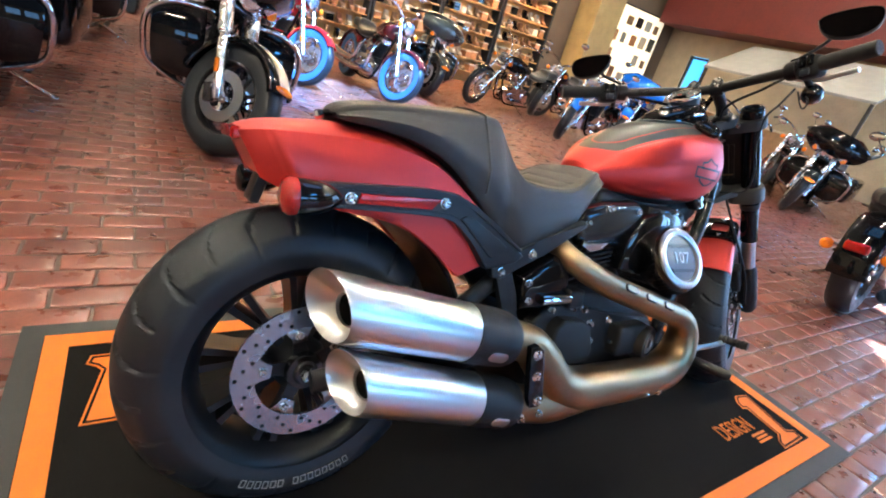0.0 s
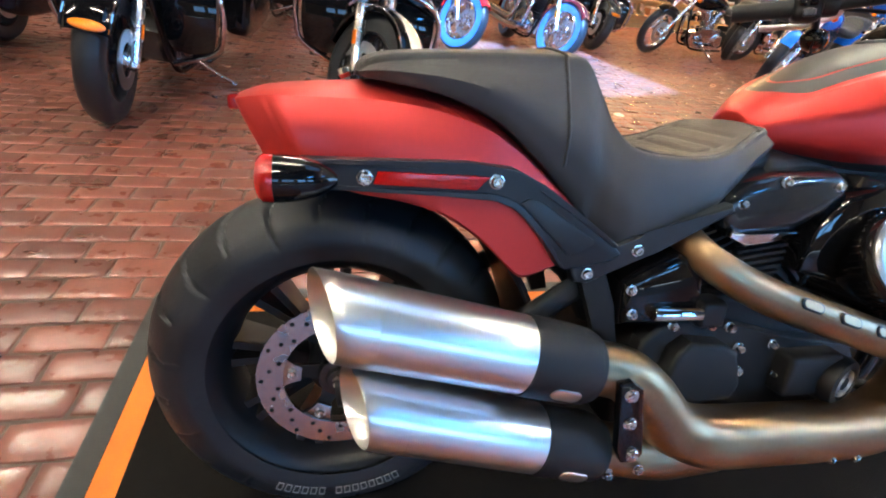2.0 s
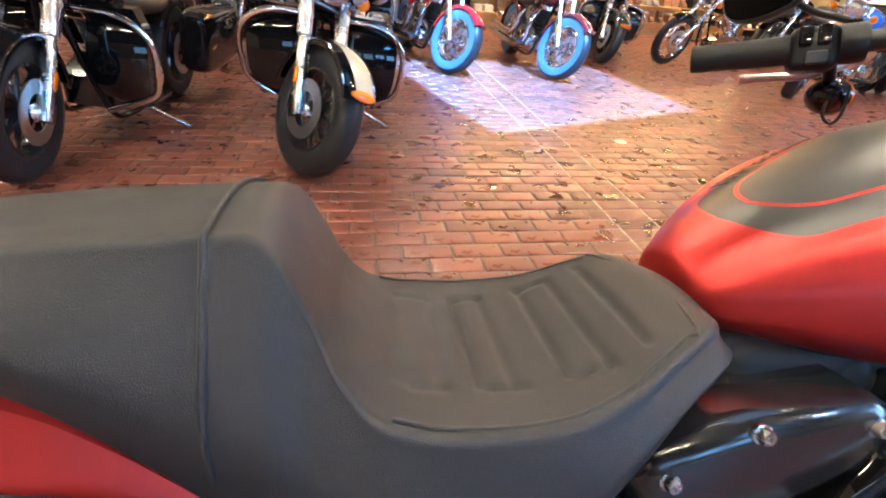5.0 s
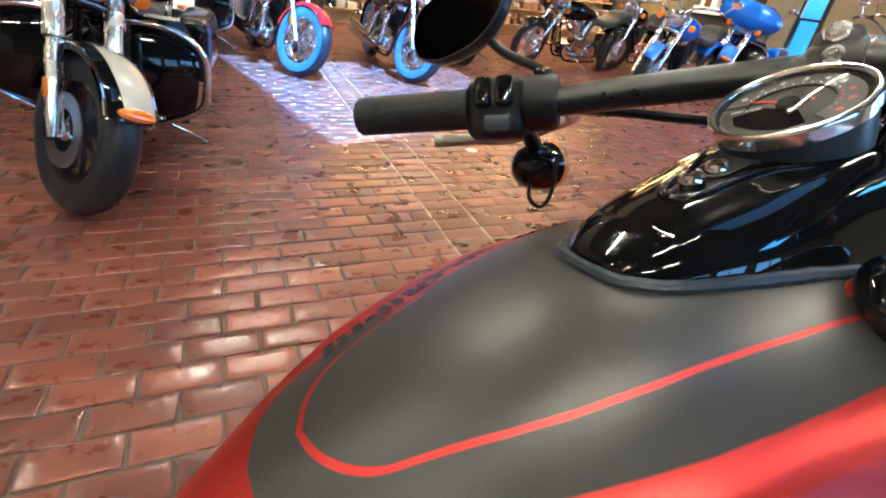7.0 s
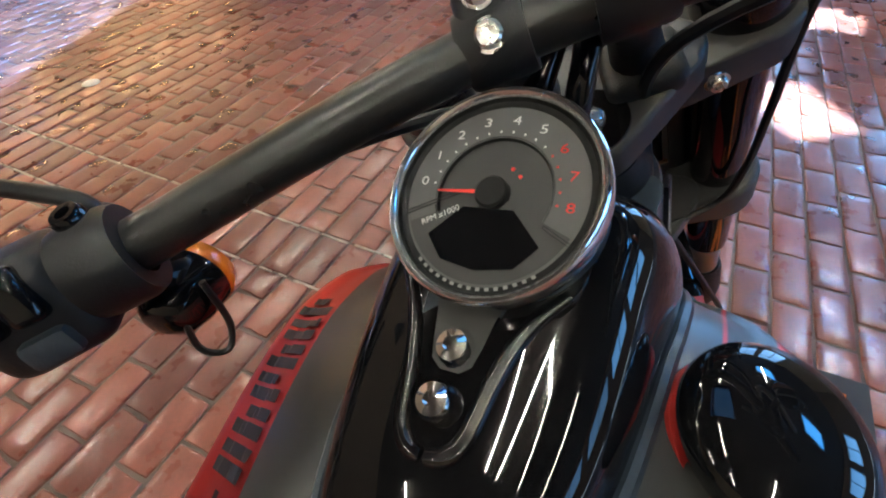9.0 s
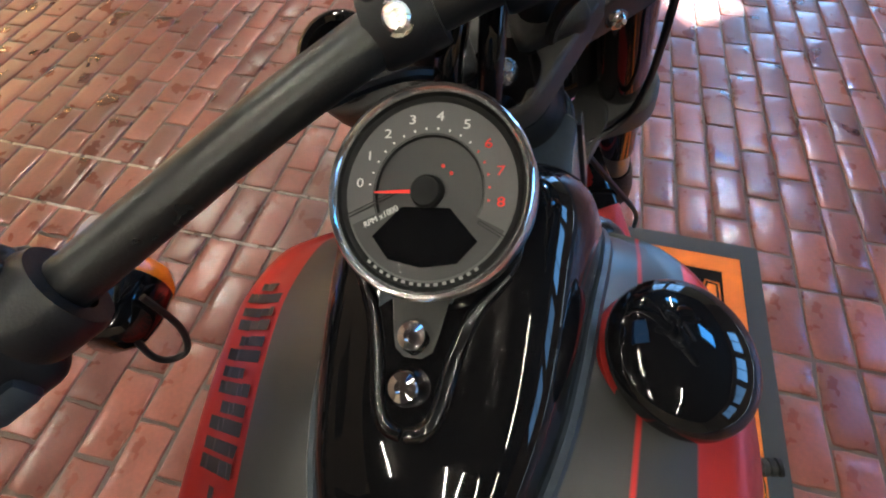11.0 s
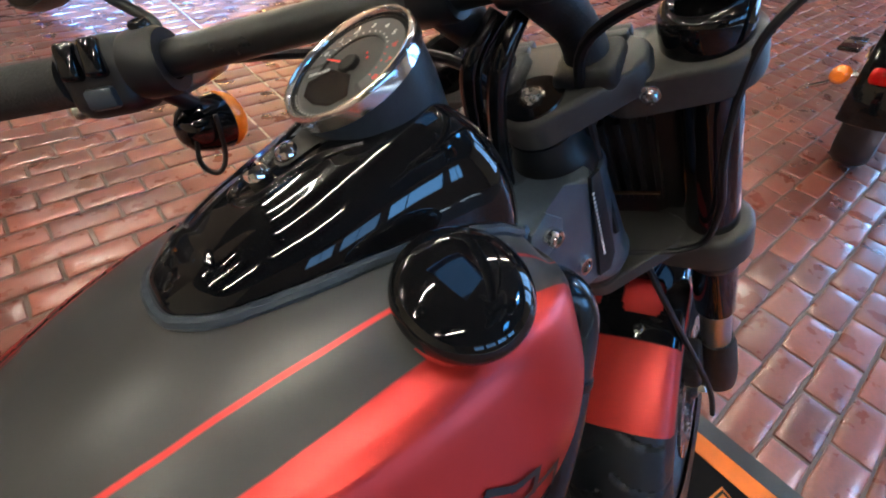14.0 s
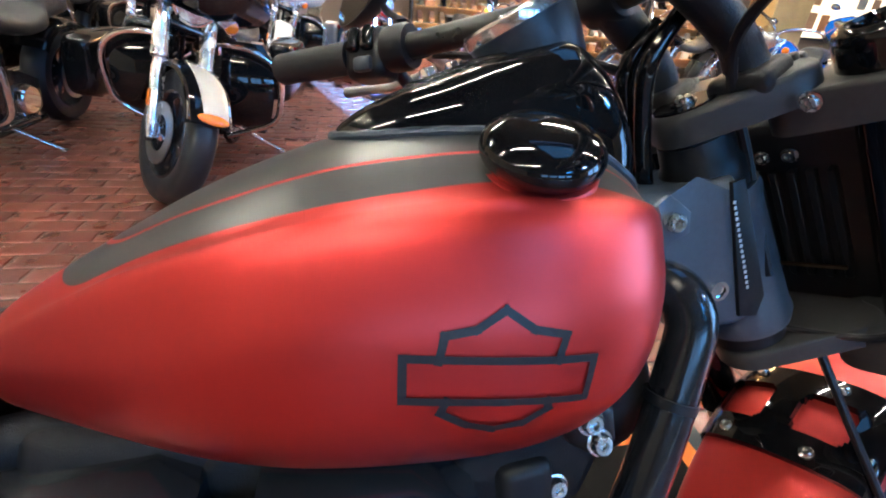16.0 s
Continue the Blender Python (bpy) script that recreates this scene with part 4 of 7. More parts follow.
def ribbon(bm, pts, wid, side):
    """A flat painted line on the tank's flank."""
    n = len(pts)
    for i in range(n - 1):
        (u0, w0), (u1, w1) = pts[i], pts[i + 1]
        d = Vector((u1 - u0, w1 - w0))
        nrm = Vector((-d.y, d.x)).normalized() * wid / 2
        e = d.normalized() * wid / 2
        steps = max(2, int(d.length / 0.006))
        prev = None
        for k in range(steps + 1):
            f = k / steps
            q = Vector((u0, w0 - 0.0068)) - e + (d + 2 * e) * f
            pair = [bm.verts.new(on_tank(q.x + o.x, w=q.y + o.y, side=side, lift=0.0009 + 0.0001 * (i % 3))) for o in (nrm, -nrm)]
            if prev:
                bm.faces.new((prev[0], pair[0], pair[1], prev[1]))
            prev = pair
    return bm


for side in (-1, 1):
    for pts, wid in (([(0.994, 0.818), (1.103, 0.812), (1.101, 0.786), (0.994, 0.793), (0.994, 0.818)], 0.0048),
                     ([(1.013, 0.816), (1.016, 0.830), (1.033, 0.833), (1.049, 0.843), (1.065, 0.832), (1.084, 0.828), (1.080, 0.813)], 0.0048),
                     ([(1.018, 0.792), (1.015, 0.784), (1.030, 0.775), (1.046, 0.770), (1.064, 0.773), (1.078, 0.782), (1.076, 0.788)], 0.0048)):
        bm = bmesh.new()
        ribbon(bm, pts, wid, side)
        put("badge_print", bm, m_letter, tank, "charcoal outline badge", smooth=False)

# lettering on the tank's far shoulder, as plain slanted bars


def shoulder_bar(bm, u0, u1, f0, f1, slant=0.004):
    """A printed bar on the far shoulder; f runs from the stripe's edge outward."""
    n = max(2, int((f1 - f0) * 9))
    prev = None
    for i in range(n + 1):
        f = f0 + (f1 - f0) * i / n
        edge = [float(np.interp(u, [q[0] for q in FAR_STRIPE], [q[1] for q in FAR_STRIPE])) + tank_offset(u) for u in (u0, u1)]
        pair = [bm.verts.new(on_tank(u + slant * f, v=e + 0.006 + 0.038 * f, lift=0.0010)) for u, e in zip((u0, u1), edge)]
        if prev:
            bm.faces.new((prev[0], pair[0], pair[1], prev[1]))
        prev = pair


for k in range(14):
    u = 1.100 - 0.0212 * k
    bm = bmesh.new()
    if k == 6:
        shoulder_bar(bm, u - 0.006, u + 0.006, 0.40, 0.58)
    else:
        shoulder_bar(bm, u - 0.0088, u - 0.0012, 0.0, 1.0)
        shoulder_bar(bm, u + 0.0014, u + 0.0082, 0.0 if k % 3 else 0.30, 1.0 if k % 2 else 0.80)
    put("shoulder_print", bm, m_letter, tank, "charcoal lettering bar", smooth=False)

# filler cap
bm = bmesh.new()
nrm = V(-0.06, -0.46, 0.87).normalized()
capm = axis(V(1.0828, -0.1107, 0.9175) - nrm * 0.008, nrm)
lathe(bm, [(0, -0.002), (0.0330, -0.002), (0.0360, 0.001), (0.0382, 0.005), (0.0386, 0.008), (0.0380, 0.0115), (0.0358, 0.0150), (0.0310, 0.0187), (0.0235, 0.0215), (0.0125, 0.0234), (0.0, 0.0240)], capm, 64)
cap = put("filler_cap", bm, m_black, bike, "domed gloss black filler cap")
bm = bmesh.new()
lathe(bm, [(0.0, -0.008), (0.0374, -0.008), (0.0374, -0.004), (0.0365, -0.0025), (0.0, -0.0025)], capm, 56)
put("filler_neck", bm, m_red, cap, "satin red filler neck under the cap")

# console
CONSOLE = [  # u, half width, crown above, base
    (0.9588, 0.003, 0.917, 0.914), (0.9596, 0.011, 0.919, 0.914), (0.9625, 0.022, 0.926, 0.912), (0.9700, 0.0310, 0.9325, 0.911), (0.9800, 0.0385, 0.9395, 0.911), (0.9900, 0.0430, 0.9450, 0.911), (1.010, 0.0495, 0.9550, 0.911), (1.038, 0.0560, 0.9655, 0.912),
    (1.070, 0.0598, 0.9790, 0.913), (1.100, 0.0622, 0.9900, 0.911), (1.127, 0.0645, 0.9955, 0.907), (1.152, 0.0650, 0.9800, 0.901), (1.170, 0.0610, 0.9550, 0.896), (1.184, 0.0480, 0.9240, 0.892), (1.190, 0.030, 0.9080, 0.890)]
bm = bmesh.new()


def console_ring(u, hw, top, base, k=40):
    out = []
    for i in range(k):
        a = math.pi * i / (k - 1)
        c, s = math.cos(a), math.sin(a)
        y = hw * 1.10 * math.copysign(abs(c) ** 0.50, c)
        z = base + (top - base) * s ** 0.78
        z -= 0.0018 * math.exp(-((abs(y) - hw * 0.55) / 0.008) ** 2) * (1 if u > 0.99 else 0)
        out.append(V(u, y, z))
    return out + [V(u, -hw * 0.9, base - 0.02), V(u, hw * 0.9, base - 0.02)]


grid(bm, [console_ring(*r) for r in interp(CONSOLE, 90)])
console = put("console", bm, m_black, bike, "gloss black tank console")
bm = bmesh.new()
loop = [(r[0], r[1] * 1.10 + 0.0015, r[3]) for r in interp(CONSOLE, 40)]
tube(bm, [on_tank(u, v=-y, lift=0.001) for u, y, z in loop] + [on_tank(u, v=y, lift=0.001) for u, y, z in loop[::-1]] + [on_tank(loop[0][0], v=-loop[0][1], lift=0.001)], 0.0042, 8, 2)
put("console_gasket", bm, m_bluegrey, console, "dark rubber gasket")
def on_console(u, y):
    r = interp(CONSOLE, 400)[int(399 * np.interp(u, [q[0] for q in CONSOLE], range(len(CONSOLE))) / (len(CONSOLE) - 1))]
    return V(u, y, min(console_ring(*r, k=160)[:160], key=lambda p: abs(p.y - y)).z - 0.0012)


for s in (-1, 1):
    bm = bmesh.new()
    tube(bm, [on_console(u, s * y) for u, y in ((1.016, 0.001), (1.018, 0.008), (1.026, 0.0135), (1.046, 0.0175), (1.066, 0.0245), (1.082, 0.036))], [0.0034, 0.004, 0.004, 0.004, 0.004, 0.003], 10, 5)
    put("console_rib", bm, m_black, console)
for p in ((1.053, 0.003, 0.972), (1.033, 0.003, 0.966)):
    bm = bmesh.new()
    lathe(bm, [(0, 0), (0.0075, 0), (0.0080, 0.004), (0.0062, 0.008), (0.003, 0.009), (0.0028, 0.006), (0, 0.006)], axis((p[0], 0, p[2] - 0.002), (-0.35, 0, 1)), 20)
    put("console_screw", bm, m_chrome, console, "chrome console screw")

# grey pad between the gauge and the upper screw
bm = bmesh.new()
grid(bm, [[on_console(u, w * f) + V(0, 0, 0.0028) for f in (-1, -0.6, -0.2, 0.2, 0.6, 1)] for u, w in ((1.0440, 0.0040), (1.0470, 0.0085), (1.0540, 0.0105), (1.0640, 0.0125), (1.0760, 0.0165), (1.0900, 0.0240))], close_v=False)
pad = put("gauge_pad", bm, m_well, console, "dark grey rubber pad under the gauge")

# gauge
GN = V(-0.52, 0, 0.854)
GC = V(1.100, -0.004, 1.010)
G = axis(GC, GN) @ Matrix.Diagonal((0.88, 0.88, 0.88, 1))                                # x right, y ahead, z up out of the dial
bm = bmesh.new()
lathe(bm, [(0.0, -0.060), (0.040, -0.060), (0.046, -0.030), (0.049, -0.004), (0.049, 0.0), (0.0, 0.0)], G, 56)
gauge = put("gauge", bm, m_bluegrey, bike, "round tachometer with chrome bezel")
bm = bmesh.new()
lathe(bm, [(0.0465, 0.0005), (0.0462, 0.0050), (0.0468, 0.0072), (0.0480, 0.0086), (0.0494, 0.0086), (0.0506, 0.0072), (0.0511, 0.0050), (0.0508, -0.003), (0.0490, -0.004)], G, 72, closed=True)
put("bezel", bm, m_bezel, gauge, "chrome bezel")
bm = bmesh.new()
lathe(bm, [(0.0466, 0.0060), (0.0452, 0.0035), (0.0428, 0.0030), (0.0422, 0.0024)], G, 64)
put("inner_ring", bm, m_dialdark, gauge)
bm = bmesh.new()
lathe(bm, [(0.0270, 0.0004), (0.0270, 0.0026), (0.0425, 0.0026)], G, 72)
put("dial_face", bm, m_dial, gauge, "grey dial face")


def sector(bm, r0, r1, a0, a1, z, n=30):
    prev = None
    for i in range(n + 1):
        a = radians(a0 + (a1 - a0) * i / n)
        pair = [bm.verts.new(G @ V(r * math.cos(a), r * math.sin(a), z)) for r in (r0, r1)]
        if prev:
            bm.faces.new((prev[0], prev[1], pair[1], pair[0]))
        prev = pair
    return bm


bm = bmesh.new()
lathe(bm, [(0.0, 0.0005), (0.0275, 0.0005)], G, 56)
put("dial_well", bm, m_well, gauge, "sunken dark grey dial centre")
bm = bmesh.new()
lathe(bm, [(0.0262, 0.0006), (0.0271, 0.0024), (0.0277, 0.0028)], G, 56, a0=radians(-24), a1=radians(204))
put("well_rim", bm, m_dialdark, gauge)
put("dial_plate", sector(bmesh.new(), 0.0085, 0.0412, 204, 336, 0.0030), m_well, gauge, "dark grey lower dial plate")
put("dial_slit", outline(bmesh.new(), [(0.0262, -0.0130), (0.0400, -0.0205), (0.0396, -0.0213), (0.0258, -0.0138)], 0.00035, G @ Matrix.Translation((0, 0, 0.0032)), 0.0004), m_dialdark, gauge, smooth=False)
bm = bmesh.new()
slab(bm, [(-0.026, -0.022), (-0.012, -0.0075), (0.012, -0.0075), (0.026, -0.022), (0.017, -0.0325), (0.0, -0.0355), (-0.017, -0.0325)], 0.0006, G @ Matrix.Translation((0, 0, 0.0031)))
put("display", bm, m_black, gauge, "dark digital display", smooth=False)
put("dial_rule", outline(bmesh.new(), [(-0.0405, -0.012), (-0.014, 0.0005), (-0.014, -0.0005), (-0.0405, -0.0135)], 0.0004, G @ Matrix.Translation((0, 0, 0.0033)), 0.0004), m_dialdark, gauge, smooth=False)
for k in range(9):
    a = radians(180 - 3 + (-3 - 22.6 * k))
    r = 0.0355
    text_part(str(k), 0.0062, G @ Matrix.Translation((r * math.cos(a), r * math.sin(a), 0.0029)), m_rednum if k > 5 else m_white, gauge, "numeral", 0.0001, squeeze=1.35)
    bm = bmesh.new()
    for j in range(2 if k < 8 else 1):
        b = a - radians(11.3 * j)
        box(bm, (0.0010, 0.0008, 0.0004), G @ Matrix.Translation((0.0298 * math.cos(b), 0.0298 * math.sin(b), 0.0030)) @ Matrix.Rotation(b, 4, "Z"))
    put("tick", bm, m_rednum if k > 5 else m_white, gauge, smooth=False)
text_part("RPM x1000", 0.0042, G @ Matrix.Translation((-0.0225, -0.0125, 0.0034)) @ Matrix.Rotation(radians(28), 4, "Z"), m_white, gauge, "lettering", 0.0001)
bm = bmesh.new()
for k in range(15):
    a = radians(-128 + 5.4 * k)
    box(bm, (0.0018, 0.0014, 0.0004), G @ Matrix.Translation((0.0432 * math.cos(a), 0.0432 * math.sin(a), 0.0034)) @ Matrix.Rotation(a + math.pi / 2, 4, "Z"))
put("ring_print", bm, m_greyprint, gauge, "pale printed bars", smooth=False)
bm = bmesh.new()
slab(bm, [(0.002, -0.0011), (-0.0265, -0.0004), (-0.0265, 0.0004), (0.002, 0.0011)], 0.0008, G @ Matrix.Translation((0, 0, 0.0040)) @ Matrix.Rotation(radians(2), 4, "Z"))
put("needle", bm, m_rednum, gauge, "red needle", smooth=False)
bm = bmesh.new()
lathe(bm, [(0.0, 0.0062), (0.0066, 0.0062), (0.0076, 0.0052), (0.0080, 0.0008)], G, 32)
put("needle_hub", bm, m_dialdark, gauge)
bm = bmesh.new()
for a in (40, 62):
    lathe(bm, [(0, 0.0018), (0.0009, 0.0016), (0.001, 0.001)], G @ Matrix.Translation((0.014 * math.cos(radians(a)), 0.014 * math.sin(radians(a)), 0)), 8)
put("warning_lamp", bm, m_rednum, gauge)
bm = bmesh.new()
lathe(bm, [(0.0455, 0.0052), (0.03, 0.0066), (0.0, 0.0072)], G, 48)
lens = put("lens", bm, m_glass, gauge, "clear gauge glass")
lens.visible_shadow = False
bm = bmesh.new()
slab(bm, [(1.060, 0.974), (1.085, 0.962), (1.140, 0.960), (1.150, 0.985), (1.135, 1.018), (1.105, 0.998)], 0.040, side_plane(0.020), 0.006)
put("gauge_mount", bm, m_bluegrey, gauge)

# neck and frame
for s in (-1, 1):
    bm = bmesh.new()
    slab(bm, [(1.186, 0.872), (1.205, 0.881), (1.249, 0.884), (1.285, 0.898), (1.302, 0.884), (1.336, 0.800), (1.338, 0.772), (1.318, 0.760), (1.280, 0.756), (1.215, 0.790)], 0.046, side_plane(s * 0.0005) @ Matrix.Diagonal((1, 1, -s, 1)), 0.012, 4)
    neck = put("frame_neck", bm, m_neck, bike, "graphite cast frame neck")
    bm = bmesh.new()
    slab(bm, [(1.205, 0.868), (1.222, 0.882), (1.244, 0.868), (1.246, 0.850), (1.222, 0.836), (1.204, 0.848)], 0.004, side_plane(s * 0.0465) @ Matrix.Diagonal((1, 1, -s, 1)), 0.002)
    put("bolt_boss", bm, m_neck, neck)
    bm = bmesh.new()
    slab(bm, [(1.278, 0.892), (1.290, 0.896), (1.334, 0.792), (1.330, 0.772), (1.312, 0.772)], 0.004, side_plane(s * 0.0465) @ Matrix.Diagonal((1, 1, -s, 1)), 0.0015)
    put("neck_plate", bm, m_satin, neck, "black plate beside the steering head")
    bm = bmesh.new()
    lathe(bm, [(0, 0), (0.008, 0), (0.008, 0.009), (0.0068, 0.011), (0.004, 0.011), (0.0035, 0.006), (0, 0.006)], axis((1.226, s * 0.050, 0.860), (0, s, 0)), 20)
    put("bolt", bm, m_bolt, neck)
    bm = bmesh.new()
    lathe(bm, [(0, 0), (0.009, 0), (0.009, 0.004), (0.006, 0.004), (0.0055, 0.002), (0, 0.002)], axis((1.286, s * 0.0465, 0.797), (0, s, 0)), 20)
    put("steering_lock", bm, m_chrome, neck, "chrome lock")
    bm = bmesh.new()
    tube(bm, [(1.212, s * 0.036, 0.806), (1.232, s * 0.056, 0.806), (1.242, s * 0.070, 0.786), (1.236, s * 0.078, 0.748), (1.200, s * 0.092, 0.620), (1.120, s * 0.10, 0.400), (1.080, s * 0.10, 0.260), (1.00, s * 0.10, 0.175), (0.80, s * 0.10, 0.160), (0.45, s * 0.10, 0.170)], 0.0200, 18, 6)
    down = put("down_tube", bm, m_tube_black, bike, "graphite frame tube")
    bm = bmesh.new()
    lathe(bm, [(0.0195, -0.004), (0.0222, -0.004), (0.0222, 0.004), (0.0195, 0.004)], axis((1.227, s * 0.0815, 0.716), (0.26, -s * 0.10, 0.96)), 24, closed=True)
    put("cable_tie", bm, m_satin, down, "black cable tie")
    bm = bmesh.new()
    tube(bm, [(1.20, s * 0.02, 0.83), (1.00, s * 0.035, 0.735), (0.72, s * 0.04, 0.700), (0.55, s * 0.11, 0.645), (0.40, s * 0.13, 0.565)], 0.020, 12, 6)
    put("backbone", bm, m_wrinkle, bike)
    bm = bmesh.new()
    for k in range(17):
        box(bm, (0.0022, 0.0006, 0.0028), pose(1.298 + 0.0019 * (k - 8), s * 0.0508, 0.838 - 0.0047 * (k - 8)))
    put("stamped_print", bm, m_white, neck, "small pale stamped bars", smooth=False)

# steering head, trees, forks
FX, FY = 0.116, 0.076


def hull(circles, n=20):
    """Outline round circles (x, y, r)."""
    pts = [(x + r * math.cos(2 * math.pi * i / n), y + r * math.sin(2 * math.pi * i / n)) for x, y, r in circles for i in range(n)]
    pts = sorted(set(pts))
    def half(ps):
        out = []
        for p in ps:
            while len(out) > 1 and (out[-1][0] - out[-2][0]) * (p[1] - out[-2][1]) - (out[-1][1] - out[-2][1]) * (p[0] - out[-2][0]) <= 0:
                out.pop()
            out.append(p)
        return out[:-1]
    return half(pts) + half(pts[::-1])


bm = bmesh.new()
slab(bm, hull([(-0.058, 0.042, 0.026), (0.058, 0.042, 0.026), (0, 0.0, 0.031)]), 0.028, TREE @ Matrix.Translation((0, 0, -0.018)), 0.006, 3)
for sx in (-1, 1):
    slab(bm, hull([(sx * FX, FY, 0.042), (sx * 0.064, 0.046, 0.022)]), 0.034, TREE @ Matrix.Translation((0, 0, -0.042)), 0.007, 3)
    for k, h in ((0.062, 0.020), (0.074, 0.012)):
        box(bm, (0.044, 0.010, h), TREE @ Matrix.Translation((sx * 0.042, k, 0.006)), 0.003, 2)
tree = put("top_tree", bm, m_tree, bike, "graphite upper fork clamp", steered=True)
bm = bmesh.new()
lathe(bm, [(0.0, 0.0125), (0.010, 0.0125), (0.0105, 0.0118), (0.026, 0.0118), (0.0265, 0.0102)], TREE, 32)
put("stem_washer", bm, m_black, tree, steered=True)
put("stem_bolt", bolt_bm(TREE @ V(0, 0, 0.012), RAKE, 0.0085, 0.006), m_bolt, tree, "steel stem bolt", steered=True)
bm = bmesh.new()
slab(bm, hull([(-0.07, 0.055, 0.024), (0.07, 0.055, 0.024), (0, 0, 0.034)]), 0.022, TREE @ Matrix.Translation((0, 0, -0.266)), 0.006, 3)
for sx in (-1, 1):
    slab(bm, hull([(sx * FX, FY, 0.042), (sx * 0.078, 0.062, 0.026)]), 0.052, TREE @ Matrix.Translation((0, 0, -0.298)), 0.010, 4)
put("lower_tree", bm, m_tree, bike, "graphite lower fork clamp", steered=True)
bm = bmesh.new()
lathe(bm, [(0, -0.24), (0.034, -0.24), (0.034, -0.075), (0.037, -0.070), (0.037, -0.046), (0.033, -0.040), (0.031, -0.020), (0, -0.020)], TREE, 32)
put("steering_head", bm, m_satin, bike, "black steering head bearing cup")
bm = bmesh.new()
lathe(bm, [(0.030, -0.222), (0.041, -0.222), (0.044, -0.212), (0.042, -0.200), (0.041, -0.090), (0.043, -0.078), (0.041, -0.071), (0.030, -0.069)], TREE, 36, closed=True)
put("head_casting", bm, m_neck, bike, "graphite casting round the steering head")
for s in (-1, 1):
    T = TREE @ Matrix.Translation((s * FX, FY, 0))
    bm = bmesh.new()
    lathe(bm, [(0, -0.46), (0.0275, -0.46), (0.0275, -0.020), (0.032, -0.016), (0.034, -0.010), (0.0345, 0.012), (0.033, 0.019), (0.029, 0.023), (0.025, 0.0235), (0.0215, 0.021), (0.0195, 0.014), (0.0185, 0.002), (0.0, 0.001)], T, 32)
    leg = put("fork_leg", bm, m_black, bike, "black upper fork tube", steered=True)
    bm = bmesh.new()
    lathe(bm, [(0, -0.60), (0.022, -0.60), (0.022, -0.46), (0, -0.46)], T, 24)
    put("slider", bm, m_disc, leg, "bare steel slider", steered=True)
    bm = bmesh.new()
    lathe(bm, [(0, -0.775), (0.024, -0.775), (0.032, -0.76), (0.034, -0.70), (0.030, -0.60), (0.026, -0.575), (0, -0.575)], T, 24)
    put("axle_clamp", bm, m_wrinkle, leg, "black axle clamp", steered=True)
    bm = bmesh.new()
    lathe(bm, [(0.030, -0.33), (0.0315, -0.325), (0.0315, -0.314), (0.030, -0.31)], T, 24)
    put("collar", bm, m_satin, leg, steered=True)
    put("bolt", bolt_bm(TREE @ V(s * 0.084, 0.0180, -0.013), TREE.to_3x3() @ V(0, -1, 0.0), 0.0065, 0.006), m_bolt, tree, steered=True)
    # brake caliper on the leg
    bm = bmesh.new()
    box(bm, (0.038, 0.055, 0.10), T @ Matrix.Translation((-s * 0.035, -0.045, -0.60)), 0.010, 3)
    put("caliper", bm, m_wrinkle, leg, "black brake caliper", steered=True)
    # risers
    bm = bmesh.new()
    base, topp = TREE @ V(s * 0.040, 0.030, 0.005), V(1.199, -s * 0.032, 1.040)
    tube(bm, [base, base.lerp(topp, 0.35) + V(0.012, 0, 0.01), topp], [0.019, 0.016, 0.018], 16, 8)
    box(bm, (0.048, 0.052, 0.022), axis(base + RAKE * 0.006, RAKE, (0, 1, 0)), 0.009, 4)
    riser = put("riser", bm, m_wrinkle, bike, "black handlebar riser", steered=True)
    bm = bmesh.new()
    lathe(bm, [(0.013, -0.017), (0.0195, -0.017), (0.0205, -0.014), (0.0205, 0.014), (0.0195, 0.017), (0.013, 0.017)], axis((1.199, -s * 0.032, 1.043), (0, 1, 0)), 32)
    CL = Matrix.Translation((1.199, -s * 0.032, 1.043)) @ pose(0, 0, 0, 0, -60)      # z up and back, out of the clamp's face
    box(bm, (0.040, 0.031, 0.022), CL @ Matrix.Translation((0.007, 0, 0.007)), 0.007, 4)
    put("bar_clamp", bm, m_satin, riser, "black bar clamp", steered=True)
    for e in (-0.001, 0.0195):
        q = CL @ V(e, 0, 0.0182)
        put("clamp_bolt", bolt_bm(q, CL.to_3x3() @ V(0, 0, 1), 0.0068, 0.0045), m_bolt, riser, "steel clamp bolt", steered=True)

